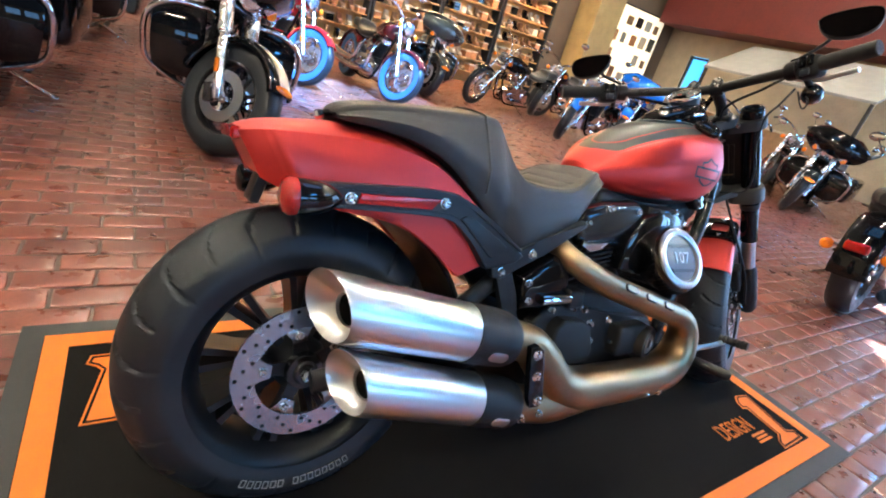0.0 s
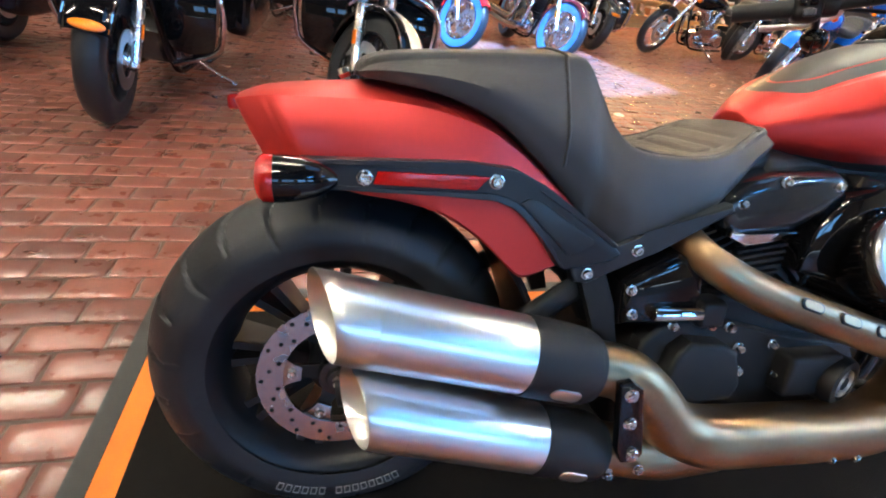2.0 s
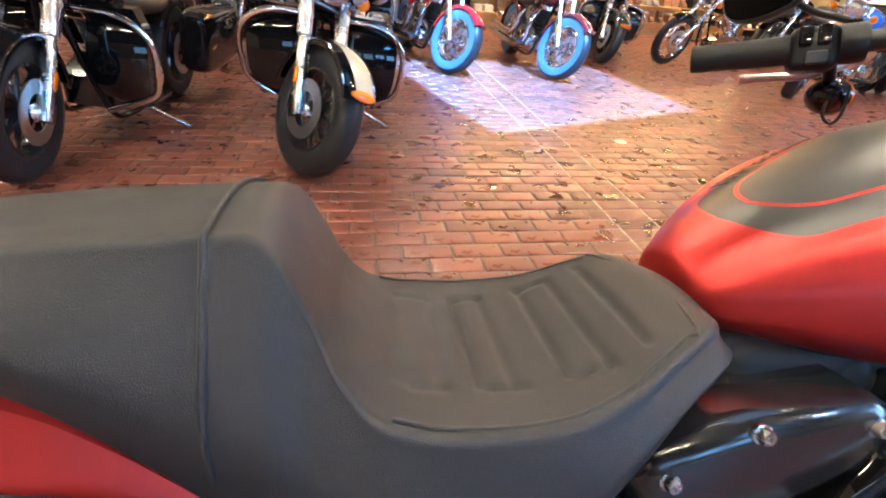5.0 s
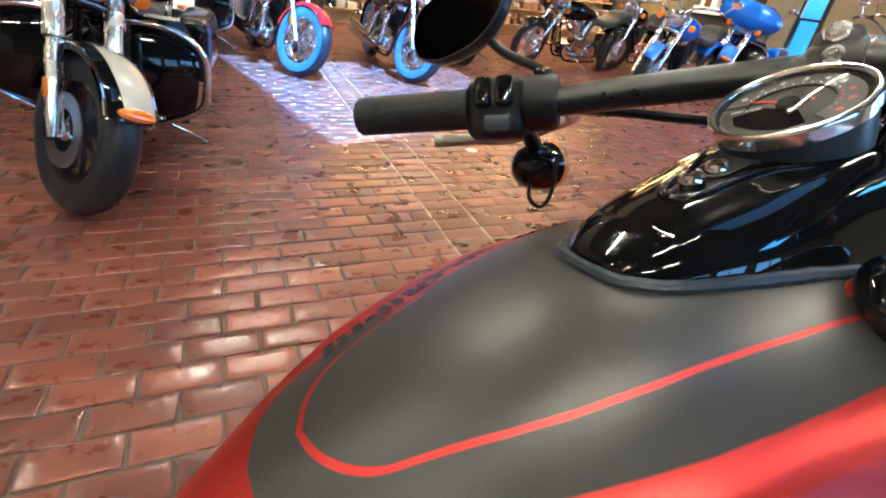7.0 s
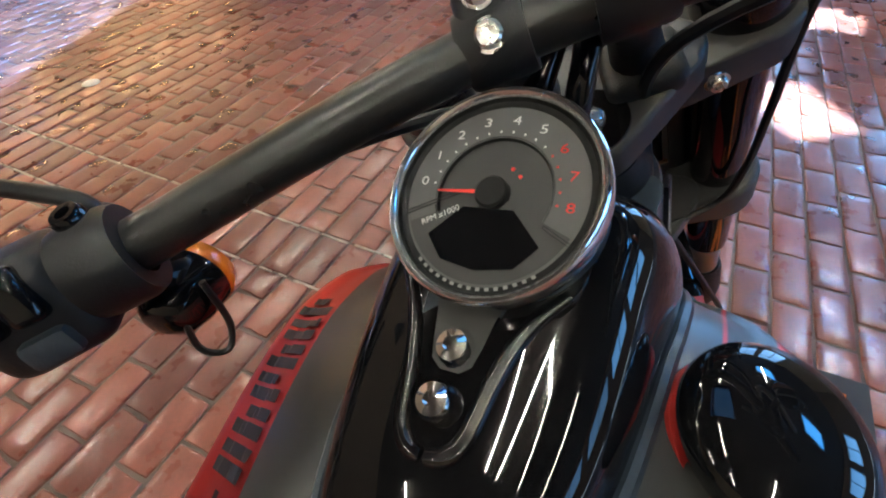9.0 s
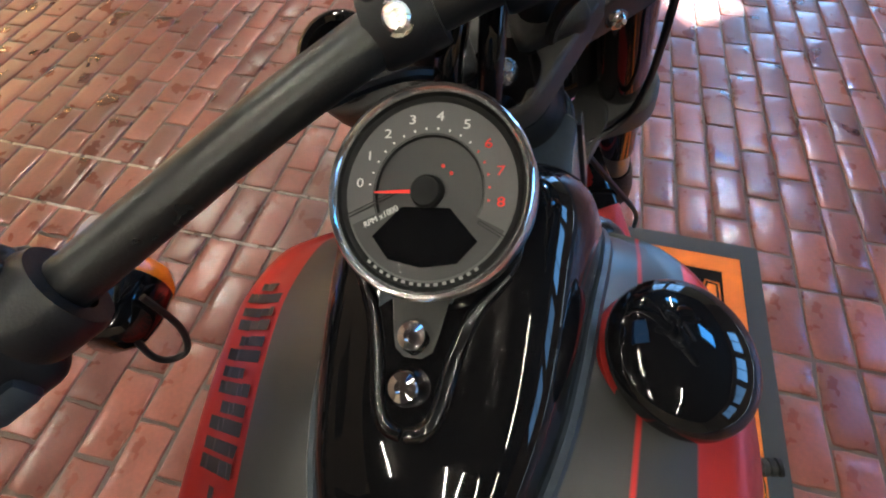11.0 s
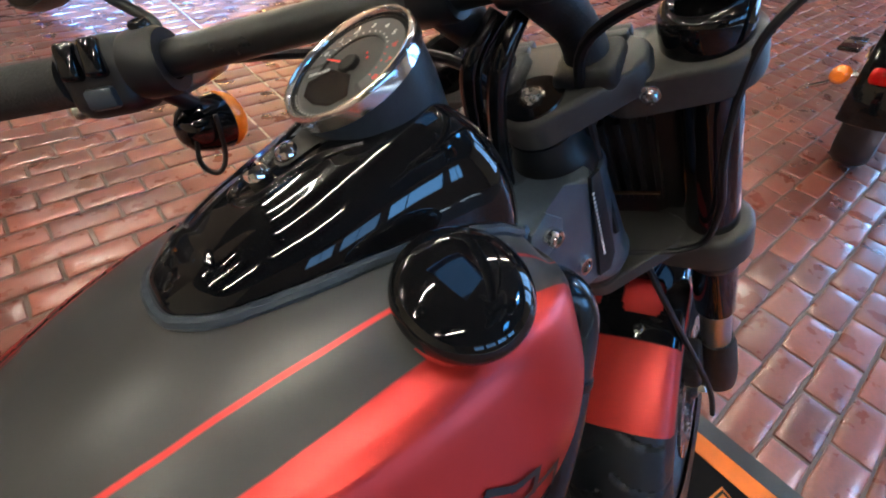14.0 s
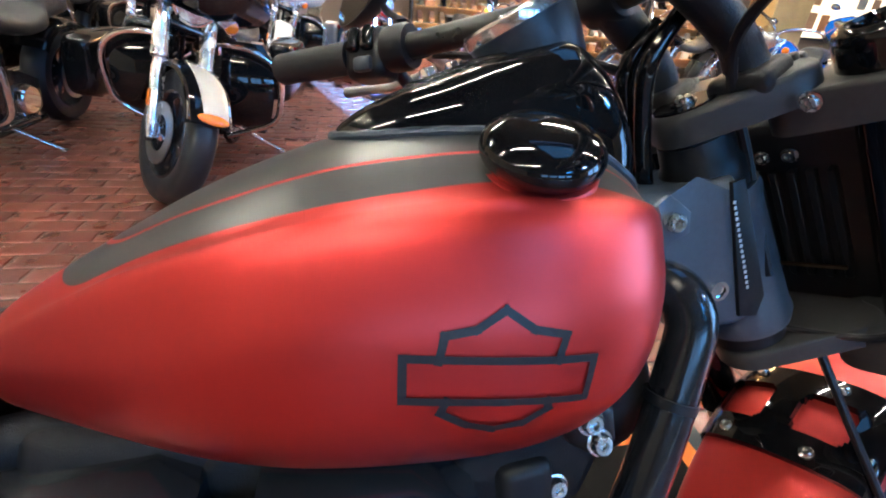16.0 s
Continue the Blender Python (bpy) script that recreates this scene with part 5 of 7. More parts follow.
# handlebar with grips, switches, levers
BAR = [(1.016, 0.360, 1.050), (1.060, 0.282, 1.045), (1.100, 0.215, 1.044), (1.158, 0.115, 1.045), (1.194, 0.045, 1.043), (1.198, 0.020, 1.043), (1.199, 0, 1.043)]
full = [V(*p) for p in BAR] + [V(p[0], -p[1], p[2]) for p in BAR[-2::-1]]
bm = bmesh.new()
tube(bm, full, [0.0132, 0.0132, 0.0132, 0.0135, 0.0142, 0.0142, 0.0142, 0.0142, 0.0142, 0.0135, 0.0132, 0.0132, 0.0132], 24, 8)
bar = put("handlebar", bm, m_bar, bike, "satin black drag handlebar", steered=True)
for s in (1, -1):
    e, f, g = V(1.006, s * 0.3775, 1.0505), V(1.063, s * 0.277, 1.0455), V(1.103, s * 0.210, 1.0445)
    d = (f - e).normalized()
    bm = bmesh.new()
    ln = (f - e).length
    lathe(bm, [(0, 0), (0.0165, 0), (0.0185, 0.002), (0.0185, ln * 0.95), (0.0195, ln), (0.0, ln)], axis(e, d), 28)
    put("grip", bm, m_grip, bar, "black rubber grip", steered=True)
    H = axis(f.lerp(g, 0.5), d, (0, 0, 1))       # z along the bar toward the middle, y up
    bm = bmesh.new()
    box(bm, (0.044, 0.056, 0.056), H @ Matrix.Translation((s * 0.003, -0.003, -0.013)), 0.013, 4)
    sw = put("switch_housing", bm, m_satin, bar, "black switch housing", steered=True)
    bm = bmesh.new()
    lathe(bm, [(0.014, 0.013), (0.0235, 0.013), (0.0245, 0.018), (0.0245, 0.036), (0.0225, 0.041), (0.014, 0.041)], H, 26)
    lc = put("lever_clamp", bm, m_satin, bar, "black lever perch", steered=True)
    bm = bmesh.new()
    lathe(bm, [(0, 0), (0.0078, 0), (0.0078, 0.004), (0.0064, 0.0062), (0.0036, 0.0062), (0.0030, 0.0035), (0, 0.0035)], axis(H @ V(0, 0.0235, 0.027), H.to_3x3() @ V(-s * 0.35, 1, 0)), 20)
    put("perch_bolt", bm, m_black, lc, "black socket bolt", steered=True)
    for k in range(2):
        bm = bmesh.new()
        box(bm, (0.012, 0.027, 0.0150), H @ Matrix.Translation((-s * 0.0185, 0.0105, -0.023 + 0.019 * k)) @ pose(0, 0, 0, 0, 0, -s * 14), 0.004, 3)
        put("switch_button", bm, m_black, sw, "gloss black rocker button", steered=True)
    bm = bmesh.new()
    box(bm, (0.014, 0.016, 0.024), H @ Matrix.Translation((-s * 0.0175, -0.0165, -0.010)), 0.004, 2)
    put("switch_button", bm, m_bluegrey, sw, steered=True)
    # lever ahead of the grip
    bm = bmesh.new()
    off = V(0.058, 0, -0.026)
    tube(bm, [g + V(0.02, 0, -0.004), g + V(0.05, s * 0.02, -0.010), f + off, e.lerp(f, 0.65) + off, e.lerp(f, 0.28) + off], [0.008, 0.008, 0.0065, 0.006, 0.007], 10, 6)
    put("lever", bm, m_steel, bar, "polished lever", steered=True)
    # mirror
    g = V(1.090, s * 0.232, 1.0445)
    foot = g + V(0.018, -s * 0.010, 0.014)
    MC = V(1.098, s * 0.326, 1.140)
    bm = bmesh.new()
    tube(bm, [foot, foot + V(0.001, s * 0.003, 0.014), foot.lerp(MC, 0.5) + V(0.006, 0, 0.002), MC + V(0.012, -s * 0.02, -0.008)], 0.0046, 10, 6)
    lathe(bm, [(0, -0.012), (0.0095, -0.012), (0.010, 0.004), (0.007, 0.007), (0, 0.007)], axis(foot, (0, 0, 1)), 18)
    stem = put("mirror_stem", bm, m_satin, bar, "black mirror stem", steered=True)
    MM = axis(MC, V(-1, -s * 0.10, 0.34))
    shape = [(0.066, 0.026), (0.050, 0.037), (0.0, 0.041), (-0.046, 0.036), (-0.062, 0.020), (-0.060, -0.008), (-0.044, -0.030), (-0.008, -0.039), (0.034, -0.030), (0.058, -0.006)]
    shape = [(x * s, y) for x, y in shape]
    sm = [p.to_2d() for p in smooth_path([V(x, y, 0) for x, y in shape + shape[:1]], 4)][:-1]
    if s < 0:
        sm = sm[::-1]
    bm = bmesh.new()
    rings = [[MM @ V(p.x * k, p.y * k, z) for p in sm] for k, z in ((0.55, -0.022), (0.85, -0.017), (0.98, -0.008), (1.0, 0.0), (0.985, 0.003), (0.955, 0.003))]
    grid(bm, rings, caps=True)
    shell = put("mirror", bm, m_satin, bar, "black oval mirror", steered=True)
    bm = bmesh.new()
    bm.faces.new([bm.verts.new(MM @ V(p.x * 0.95, p.y * 0.95, 0.0034)) for p in sm])
    put("mirror_glass", bm, m_mirror, shell, "mirror glass", smooth=False, steered=True)
    # front indicator under the bar
    ind = axis(g + V(0.056, s * 0.030, -0.056), (1, 0, 0))
    bm = bmesh.new()
    lathe(bm, [(0, -0.034), (0.010, -0.033), (0.019, -0.026), (0.024, -0.012), (0.0255, 0.006), (0.0, 0.006)], ind, 28)
    fi = put("front_indicator", bm, m_black, bar, "gloss black bullet indicator", steered=True)
    bm = bmesh.new()
    lathe(bm, [(0.0255, 0.0062), (0.0262, 0.009), (0.024, 0.018), (0.014, 0.026), (0, 0.028)], ind, 28)
    put("lens", bm, m_amber, fi, "amber lens", steered=True)
    bm = bmesh.new()
    tube(bm, [g + V(0.010, s * 0.012, -0.015), g + V(0.045, s * 0.026, -0.040)], 0.008, 10, 1)
    put("stalk", bm, m_satin, fi, steered=True)
    # cables
    bm = bmesh.new()
    tube(bm, [g + V(0.034, s * 0.016, -0.048), g + V(0.024, s * 0.022, -0.082), g + V(0.031, s * 0.014, -0.096), g + V(0.040, s * 0.006, -0.082), g + V(0.042, 0, -0.048)], 0.0022, 8, 8)
    put("cable", bm, m_satin, bar, "thin black cable", steered=True)
    bm = bmesh.new()
    tube(bm, [g + V(0.022, -s * 0.01, -0.004), V(1.185, s * 0.15, 1.025), V(1.245, s * 0.05, 0.99), V(1.30, s * 0.035, 0.90), V(1.33, s * 0.04, 0.80)], 0.0045, 8, 8)
    put("cable", bm, m_satin, bar, "black control cable", steered=True)
bm = bmesh.new()
tube(bm, [(1.235, 0.012, 1.02), (1.215, 0.022, 0.985), (1.225, 0.030, 0.940), (1.24, 0.03, 0.88)], 0.009, 12, 8)
tube(bm, [(1.240, -0.010, 1.03), (1.218, -0.004, 0.985), (1.228, 0.008, 0.93), (1.24, 0.01, 0.88)], 0.008, 12, 8)
put("wiring_loom", bm, m_black, bike, "shiny black wiring sleeve")
bm = bmesh.new()
tube(bm, [(1.395, -0.165, 1.08), (1.372, -0.145, 1.03), (1.362, -0.120, 0.985), (1.380, -0.110, 0.90), (1.425, -0.104, 0.82), (1.440, -0.085, 0.762), (1.405, -0.03, 0.745), (1.37, 0.01, 0.750)], 0.0036, 8, 8)
tube(bm, [(1.42, -0.035, 0.74), (1.47, -0.075, 0.62), (1.545, -0.115, 0.47), (1.60, -0.12, 0.36)], 0.0042, 8, 8)
put("brake_line", bm, m_satin, bike, "black brake hose")

# headlamp back and horn behind the forks
bm = bmesh.new()
box(bm, (0.080, 0.196, 0.225), TREE @ Matrix.Translation((0, 0.128, -0.160)) @ pose(0, 0, 0, 0, 0, 90), 0.016, 3)
hl = put("headlamp", bm, m_satin, bike, "black finned headlamp housing", steered=True)
for k in range(9):
    put("cooling_fin", box(bmesh.new(), (0.007, 0.010, 0.12), TREE @ Matrix.Translation((-0.064 + 0.016 * k, 0.084, -0.160)), 0.001, 1), m_satin, hl, steered=True)
for k in (-1, 1):
    put("bolt", bolt_bm(TREE @ V(0.012 * k + 0.02, 0.086, -0.085), TREE.to_3x3() @ V(0, -1, 0), 0.006, 0.006), m_bolt, hl, steered=True)
bm = bmesh.new()
box(bm, (0.10, 0.008, 0.05), TREE @ Matrix.Translation((0, 0.166, -0.135)), 0.006, 2)
put("lens", bm, m_glass, hl, "clear headlamp lens", steered=True)
put("bracket_rule", box(bmesh.new(), (0.11, 0.003, 0.003), TREE @ Matrix.Translation((0.01, 0.076, -0.205))), m_bronze, hl, steered=True)

# front fender and brace
FA = axis((FRONT[0], 0, FRONT[1]), (0, -1, 0))
bm = bmesh.new()
fprof = []
for i in range(15):
    a = math.pi * i / 14
    fprof.append((0.296 + 0.046 * math.sin(a) ** 0.6, 0.086 * math.cos(a)))
fprof += [(r - 0.004, y * 0.97) for r, y in fprof[::-1]]
lathe(bm, fprof, FA, 44, closed=True, a0=radians(28), a1=radians(150))
put("front_fender", bm, m_red, bike, "satin red front fender", steered=True)


def fender_pt(a, y, lift):
    """Over the front tyre at angle a from straight ahead, offset y."""
    c = max(-1, min(1, y / 0.086))
    r = 0.296 + 0.046 * max(0.0, 1 - c * c) ** 0.3 + lift
    return V(FRONT[0] + r * math.cos(radians(a)), y, FRONT[1] + r * math.sin(radians(a)))


def in_window(a, y):
    return ((abs(y - 0.008) - 0.041) / 0.0265) ** 4 + ((a - 117.9) / 5.2) ** 4 < 1


bm = bmesh.new()
NA, NY = 40, 60
verts = [[(bm.verts.new(fender_pt(106.9 + 22 * i / NA, -0.0855 + 0.171 * k / NY, 0.011)), bm.verts.new(fender_pt(106.9 + 22 * i / NA, -0.0855 + 0.171 * k / NY, 0.002))) for k in range(NY + 1)] for i in range(NA + 1)]
solid = {(i, k) for i in range(NA) for k in range(NY) if not in_window(106.9 + 22 * (i + 0.5) / NA, -0.0855 + 0.171 * (k + 0.5) / NY)}
for i, k in solid:
    c = [verts[i][k], verts[i + 1][k], verts[i + 1][k + 1], verts[i][k + 1]]
    bm.faces.new([q[0] for q in c])
    for e, nb in enumerate(((i, k - 1), (i + 1, k), (i, k + 1), (i - 1, k))):
        if nb not in solid:
            p, q = c[e], c[(e + 1) % 4]
            bm.faces.new((p[0], p[1], q[1], q[0]))
bmesh.ops.delete(bm, geom=[v for v in bm.verts if not v.link_faces], context="VERTS")
brace = put("fender_brace", bm, m_black, bike, "gloss black fork brace with two windows", steered=True)
for a, y in ((109.6, -0.034), (126.4, -0.034), (109.6, 0.050), (126.4, 0.050)):
    p = fender_pt(a, y, 0.0105)
    put("bolt", bolt_bm(p, p - V(FRONT[0], y, FRONT[1]), 0.006, 0.006), m_bolt, brace, steered=True)

# engine
bm = bmesh.new()
slab(bm, [(0.500, 0.200), (0.480, 0.330), (0.520, 0.420), (0.640, 0.470), (0.880, 0.470), (1.000, 0.390), (1.030, 0.280), (0.980, 0.185)], 0.24, side_plane(0.12), 0.02, 3)
engine = put("engine", bm, m_wrinkle, bike, "black V-twin engine")


def finned(base, top, r0, n, name):
    """A cylinder with cooling fins between two points."""
    d = (Vector(top) - Vector(base))
    m = axis(base, d)
    h = d.length
    prof = [(0, 0)]
    for i in range(n):
        z = h * (i + 0.2) / n
        prof += [(r0 * 0.82, z), (r0, z + h * 0.10 / n), (r0, z + h * 0.40 / n), (r0 * 0.82, z + h * 0.55 / n)]
    prof += [(r0 * 0.8, h), (0, h)]
    bm = bmesh.new()
    lathe(bm, prof, m, 32)
    return put(name, bm, m_satin, engine, "black finned cylinder")


for base, top, lean in (((0.735, -0.005, 0.43), (0.655, -0.005, 0.600), -1), ((0.800, 0.005, 0.43), (0.930, 0.005, 0.605), 1)):
    finned(base, top, 0.088, 11, "cylinder")
    d = (Vector(top) - Vector(base)).normalized()
    m = axis(Vector(top), d, (1, 0, 0))
    bm = bmesh.new()
    box(bm, (0.215, 0.150, 0.052), axis(Vector(top) + d * 0.028 + V(0.05 if lean < 0 else 0.0, 0, 0.0), d, (0, 1, 0)), 0.016, 3)
    put("cylinder_head", bm, m_wrinkle, engine, "black cylinder head")
for pts, v in (([(0.622, 0.640), (0.640, 0.668), (0.720, 0.690), (0.835, 0.700), (0.866, 0.684), (0.868, 0.652), (0.830, 0.618), (0.775, 0.590), (0.652, 0.580), (0.628, 0.600)], -0.02), ([(0.895, 0.660), (0.905, 0.690), (1.010, 0.690), (1.060, 0.660), (1.070, 0.610), (1.040, 0.590), (0.930, 0.600)], -0.02)):
    bm = bmesh.new()
    slab(bm, pts, 0.105, side_plane(v), 0.022, 4)
    rk = put("rocker_cover", bm, m_rocker, engine, "black rocker cover with a polished rim")
    bm = bmesh.new()
    slab(bm, [(pts[-1][0] + 0.01, pts[-1][1] - 0.014), (pts[-1][0] + 0.012, pts[-1][1] + 0.0), (pts[-2][0] + 0.02, pts[-2][1] + 0.008), (pts[-3][0] - 0.004, pts[-3][1] + 0.006), (pts[-3][0] - 0.004, pts[-3][1] - 0.006), (pts[-2][0] + 0.02, pts[-2][1] - 0.010)], 0.012, side_plane(-0.120), 0.003)
    put("rocker_trim", bm, m_chrome, rk, "polished rim")
    for i in (0, 2, 4):
        q = Vector(pts[i]).lerp(Vector((sum(p[0] for p in pts) / len(pts), sum(p[1] for p in pts) / len(pts))), 0.24)
        put("bolt", bolt_bm((q.x, -0.122, q.y), (0, -1, 0.1), 0.007, 0.010), m_bolt, rk)
for k in range(6):
    put("cooling_fin", box(bmesh.new(), (0.105, 0.012, 0.006), pose(0.740, -0.100, 0.505 + 0.013 * k, 0, -8), 0.001, 1), m_satin, engine, smooth=False)
bm = bmesh.new()
box(bm, (0.05, 0.17, 0.30), pose(1.125, 0, 0.52, 0, -8), 0.012, 3)
cooler = put("oil_cooler", bm, m_satin, bike, "black finned oil cooler")
for k in range(12):
    put("cooling_fin", box(bmesh.new(), (0.056, 0.150, 0.004), pose(1.125, 0, 0.395 + 0.019 * k, 0, -8)), m_satin, cooler, smooth=False)
bm = bmesh.new()
slab(bm, [(1.040, 0.600), (1.050, 0.690), (1.110, 0.730), (1.170, 0.740), (1.190, 0.690), (1.165, 0.620), (1.110, 0.580)], 0.15, side_plane(0.075), 0.016, 3)
ellipsoid(bm, (1.196, -0.030, 0.700), 0.042, 0.040, 0.060)
mount = put("engine_mount", bm, m_wrinkle, bike, "black cast engine mount")
bm = bmesh.new()
slab(bm, [(1.118, 0.722), (1.140, 0.738), (1.162, 0.728), (1.168, 0.700), (1.150, 0.686), (1.128, 0.700)], 0.030, side_plane(-0.076), 0.008, 3)
put("mount_lug", bm, m_satin, mount)
for p in ((1.140, -0.106, 0.722), (1.150, -0.106, 0.703), (1.135, -0.076, 0.640)):
    put("bolt", bolt_bm(p, (0, -1, 0.2), 0.0085, 0.009), m_bolt, mount)
bm = bmesh.new()
box(bm, (0.36, 0.13, 0.10), pose(0.92, 0, 0.665, 0, 2), 0.02, 3)
put("intake_cover", bm, m_wrinkle, engine, "black intake cover")

# cam cover
bm = bmesh.new()
slab(bm, [(0.490, 0.330), (0.500, 0.410), (0.548, 0.448), (0.628, 0.446), (0.720, 0.420), (0.800, 0.400), (0.960, 0.380), (1.000, 0.320), (0.960, 0.250), (0.700, 0.240), (0.520, 0.280)], 0.030, side_plane(-0.122), 0.010, 3)
cam_cover = put("cam_cover", bm, m_wrinkle, engine, "black cam cover")
bm = bmesh.new()
slab(bm, [(0.535, 0.350), (0.548, 0.402), (0.572, 0.420), (0.640, 0.412), (0.668, 0.396), (0.692, 0.330), (0.680, 0.300), (0.600, 0.296), (0.550, 0.312)], 0.045, side_plane(-0.140), 0.010, 3)
put("cover_box", bm, m_wrinkle, cam_cover, "black ribbed cover")
for p in ((0.548, 0.438), (0.622, 0.436), (0.560, 0.395), (0.640, 0.388), (0.665, 0.430), (0.690, 0.392), (0.700, 0.345), (0.760, 0.395), (0.790, 0.330)):
    put("bolt", bolt_bm((p[0], -0.152 if p[1] > 0.40 else -0.158, p[1]), (0, -1, 0), 0.0075, 0.012), m_bolt, cam_cover)
bm = bmesh.new()
box(bm, (0.12, 0.06, 0.085), pose(0.845, -0.160, 0.338), 0.012, 3)
put("oil_filter_mount", bm, m_wrinkle, cam_cover)
bm = bmesh.new()
lathe(bm, [(0, -0.05), (0.047, -0.05), (0.049, 0.0), (0.044, 0.010), (0.033, 0.012), (0.030, 0.006), (0.016, 0.006), (0.012, 0.010), (0, 0.010)], axis((0.905, -0.190, 0.325), (0.25, -1, 0)), 36)
put("timer_cover", bm, m_satin, cam_cover, "round black cover")
bm = bmesh.new()
for a in range(3):
    lathe(bm, [(0.012 + 0.006 * a, 0.0065), (0.015 + 0.006 * a, 0.0105), (0.016 + 0.006 * a, 0.0065)], axis((0.905, -0.190, 0.325), (0.25, -1, 0)), 30)
put("cover_ring", bm, m_disc, cam_cover)
# oil tank cover, solenoid
bm = bmesh.new()
slab(bm, [(0.440, 0.445), (0.436, 0.520), (0.470, 0.545), (0.545, 0.575), (0.575, 0.560), (0.600, 0.440)], 0.275, side_plane(0.11), 0.02, 4)
oil = put("oil_tank", bm, m_black, bike, "gloss black oil tank")
for p in ((0.446, 0.512), (0.456, 0.470)):
    put("bolt", bolt_bm((p[0], -0.166, p[1]), (0, -1, 0), 0.007, 0.008), m_bolt, oil)
bm = bmesh.new()
lathe(bm, [(0, 0), (0.010, 0), (0.012, 0.004), (0.012, 0.085), (0, 0.085)], axis((0.490, -0.172, 0.472), (1, -0.02, -0.02)), 20)
put("solenoid", bm, m_chrome, oil, "chrome solenoid")
bm = bmesh.new()
box(bm, (0.050, 0.045, 0.046), pose(0.598, -0.160, 0.468), 0.008, 3)
put("solenoid_cap", bm, m_satin, oil)
# swing arm
for s in (-1, 1):
    bm = bmesh.new()
    tube(bm, [(0.0, s * 0.118, 0.327), (0.10, s * 0.122, 0.345), (0.24, s * 0.128, 0.415), (0.40, s * 0.120, 0.515)], [0.024, 0.022, 0.022, 0.022], 12, 6, flat=0.6)
    tube(bm, [(0.10, s * 0.122, 0.340), (0.28, s * 0.125, 0.330), (0.46, s * 0.110, 0.320)], 0.022, 12, 6, flat=0.6)
    put("swing_arm", bm, m_wrinkle, bike, "black swing arm")
bm = bmesh.new()
tube(bm, [(0.34, 0, 0.56), (0.44, 0, 0.50), (0.50, 0, 0.40)], 0.045, 16, 4)
put("inner_guard", bm, m_wrinkle, bike)

# air cleaner
AC = axis((0.9633, -0.1366, 0.5355), (-0.088, -0.88, 0.46)) @ Matrix.Diagonal((1.12, 1.12, 1, 1))
bm = bmesh.new()
lathe(bm, [(0, -0.02), (0.060, -0.02), (0.070, 0.0), (0.078, 0.020), (0.081, 0.046), (0.080, 0.060), (0.074, 0.068), (0, 0.068)], AC, 56)
air = put("air_cleaner", bm, m_black, bike, "round gloss black air cleaner")
bm = bmesh.new()
lathe(bm, [(0.055, 0.069), (0.056, 0.074), (0.061, 0.077), (0.069, 0.0765), (0.074, 0.072), (0.074, 0.067)], AC, 64)
put("trim_ring", bm, m_disc, air, "satin steel trim ring")
bm = bmesh.new()
lathe(bm, [(0, 0.070), (0.040, 0.071), (0.055, 0.0695)], AC, 48)
put("insert", bm, M("grey_insert", (0.10, 0.11, 0.125), 0.4, 0.6, 0.08, 40), air, "grey insert disc")
for k in range(44):
    a = 2 * math.pi * k / 44
    put("rim_rib", box(bmesh.new(), (0.0036, 0.005, 0.034), AC @ Matrix.Rotation(a, 4, "Z") @ Matrix.Translation((0.0815, 0, 0.038)), 0.0012, 1), m_black, air)
text_part("107", 0.038, AC @ Matrix.Translation((0, 0, 0.0715)), m_disc, air, "lettering", 0.0012, "polished number")
for a, b in ((0.026, 0.034), (-0.034, -0.026)):
    bm = bmesh.new()
    slab(bm, [(-0.040, a), (0.040, a), (0.036, b), (-0.036, b)] if a > 0 else [(-0.036, a), (0.036, a), (0.040, b), (-0.040, b)], 0.0018, AC @ Matrix.Translation((0, 0, 0.0708)))
    put("insert_rib", bm, m_bluegrey, air, smooth=False)
bm = bmesh.new()
slab(bm, [(0.80, 0.52), (0.815, 0.60), (0.86, 0.66), (0.93, 0.68), (0.98, 0.66), (0.99, 0.58), (0.95, 0.52), (0.88, 0.50)], 0.05, side_plane(-0.085), 0.012)
put("backing_plate", bm, m_black, air)

# exhaust
PIPE_A = [(0.548, -0.095, 0.605), (0.556, -0.150, 0.575), (0.595, -0.180, 0.545), (0.680, -0.195, 0.506), (0.800, -0.205, 0.466), (0.920, -0.212, 0.428), (0.990, -0.215, 0.402), (1.030, -0.215, 0.360), (1.030, -0.215, 0.300), (0.985, -0.215, 0.252), (0.900, -0.215, 0.240), (0.720, -0.215, 0.248), (0.600, -0.215, 0.258), (0.530, -0.215, 0.290), (0.478, -0.215, 0.350), (0.425, -0.215, 0.396), (0.345, -0.215, 0.418)]
bm = bmesh.new()
tube(bm, PIPE_A, [0.025, 0.026, 0.028, 0.030, 0.031, 0.031, 0.034, 0.040, 0.048, 0.052, 0.053, 0.053, 0.053, 0.050, 0.046, 0.042, 0.040], 24, 8)
ex = put("exhaust_pipe", bm, m_bronze, bike, "bronze heat shield over the exhaust header")
bm = bmesh.new()
tube(bm, [(0.620, -0.212, 0.238), (0.520, -0.214, 0.235), (0.430, -0.215, 0.255), (0.345, -0.215, 0.290)], [0.046, 0.044, 0.040, 0.036], 20, 6)
put("lower_header", bm, m_bronze, ex, "bronze lower header")
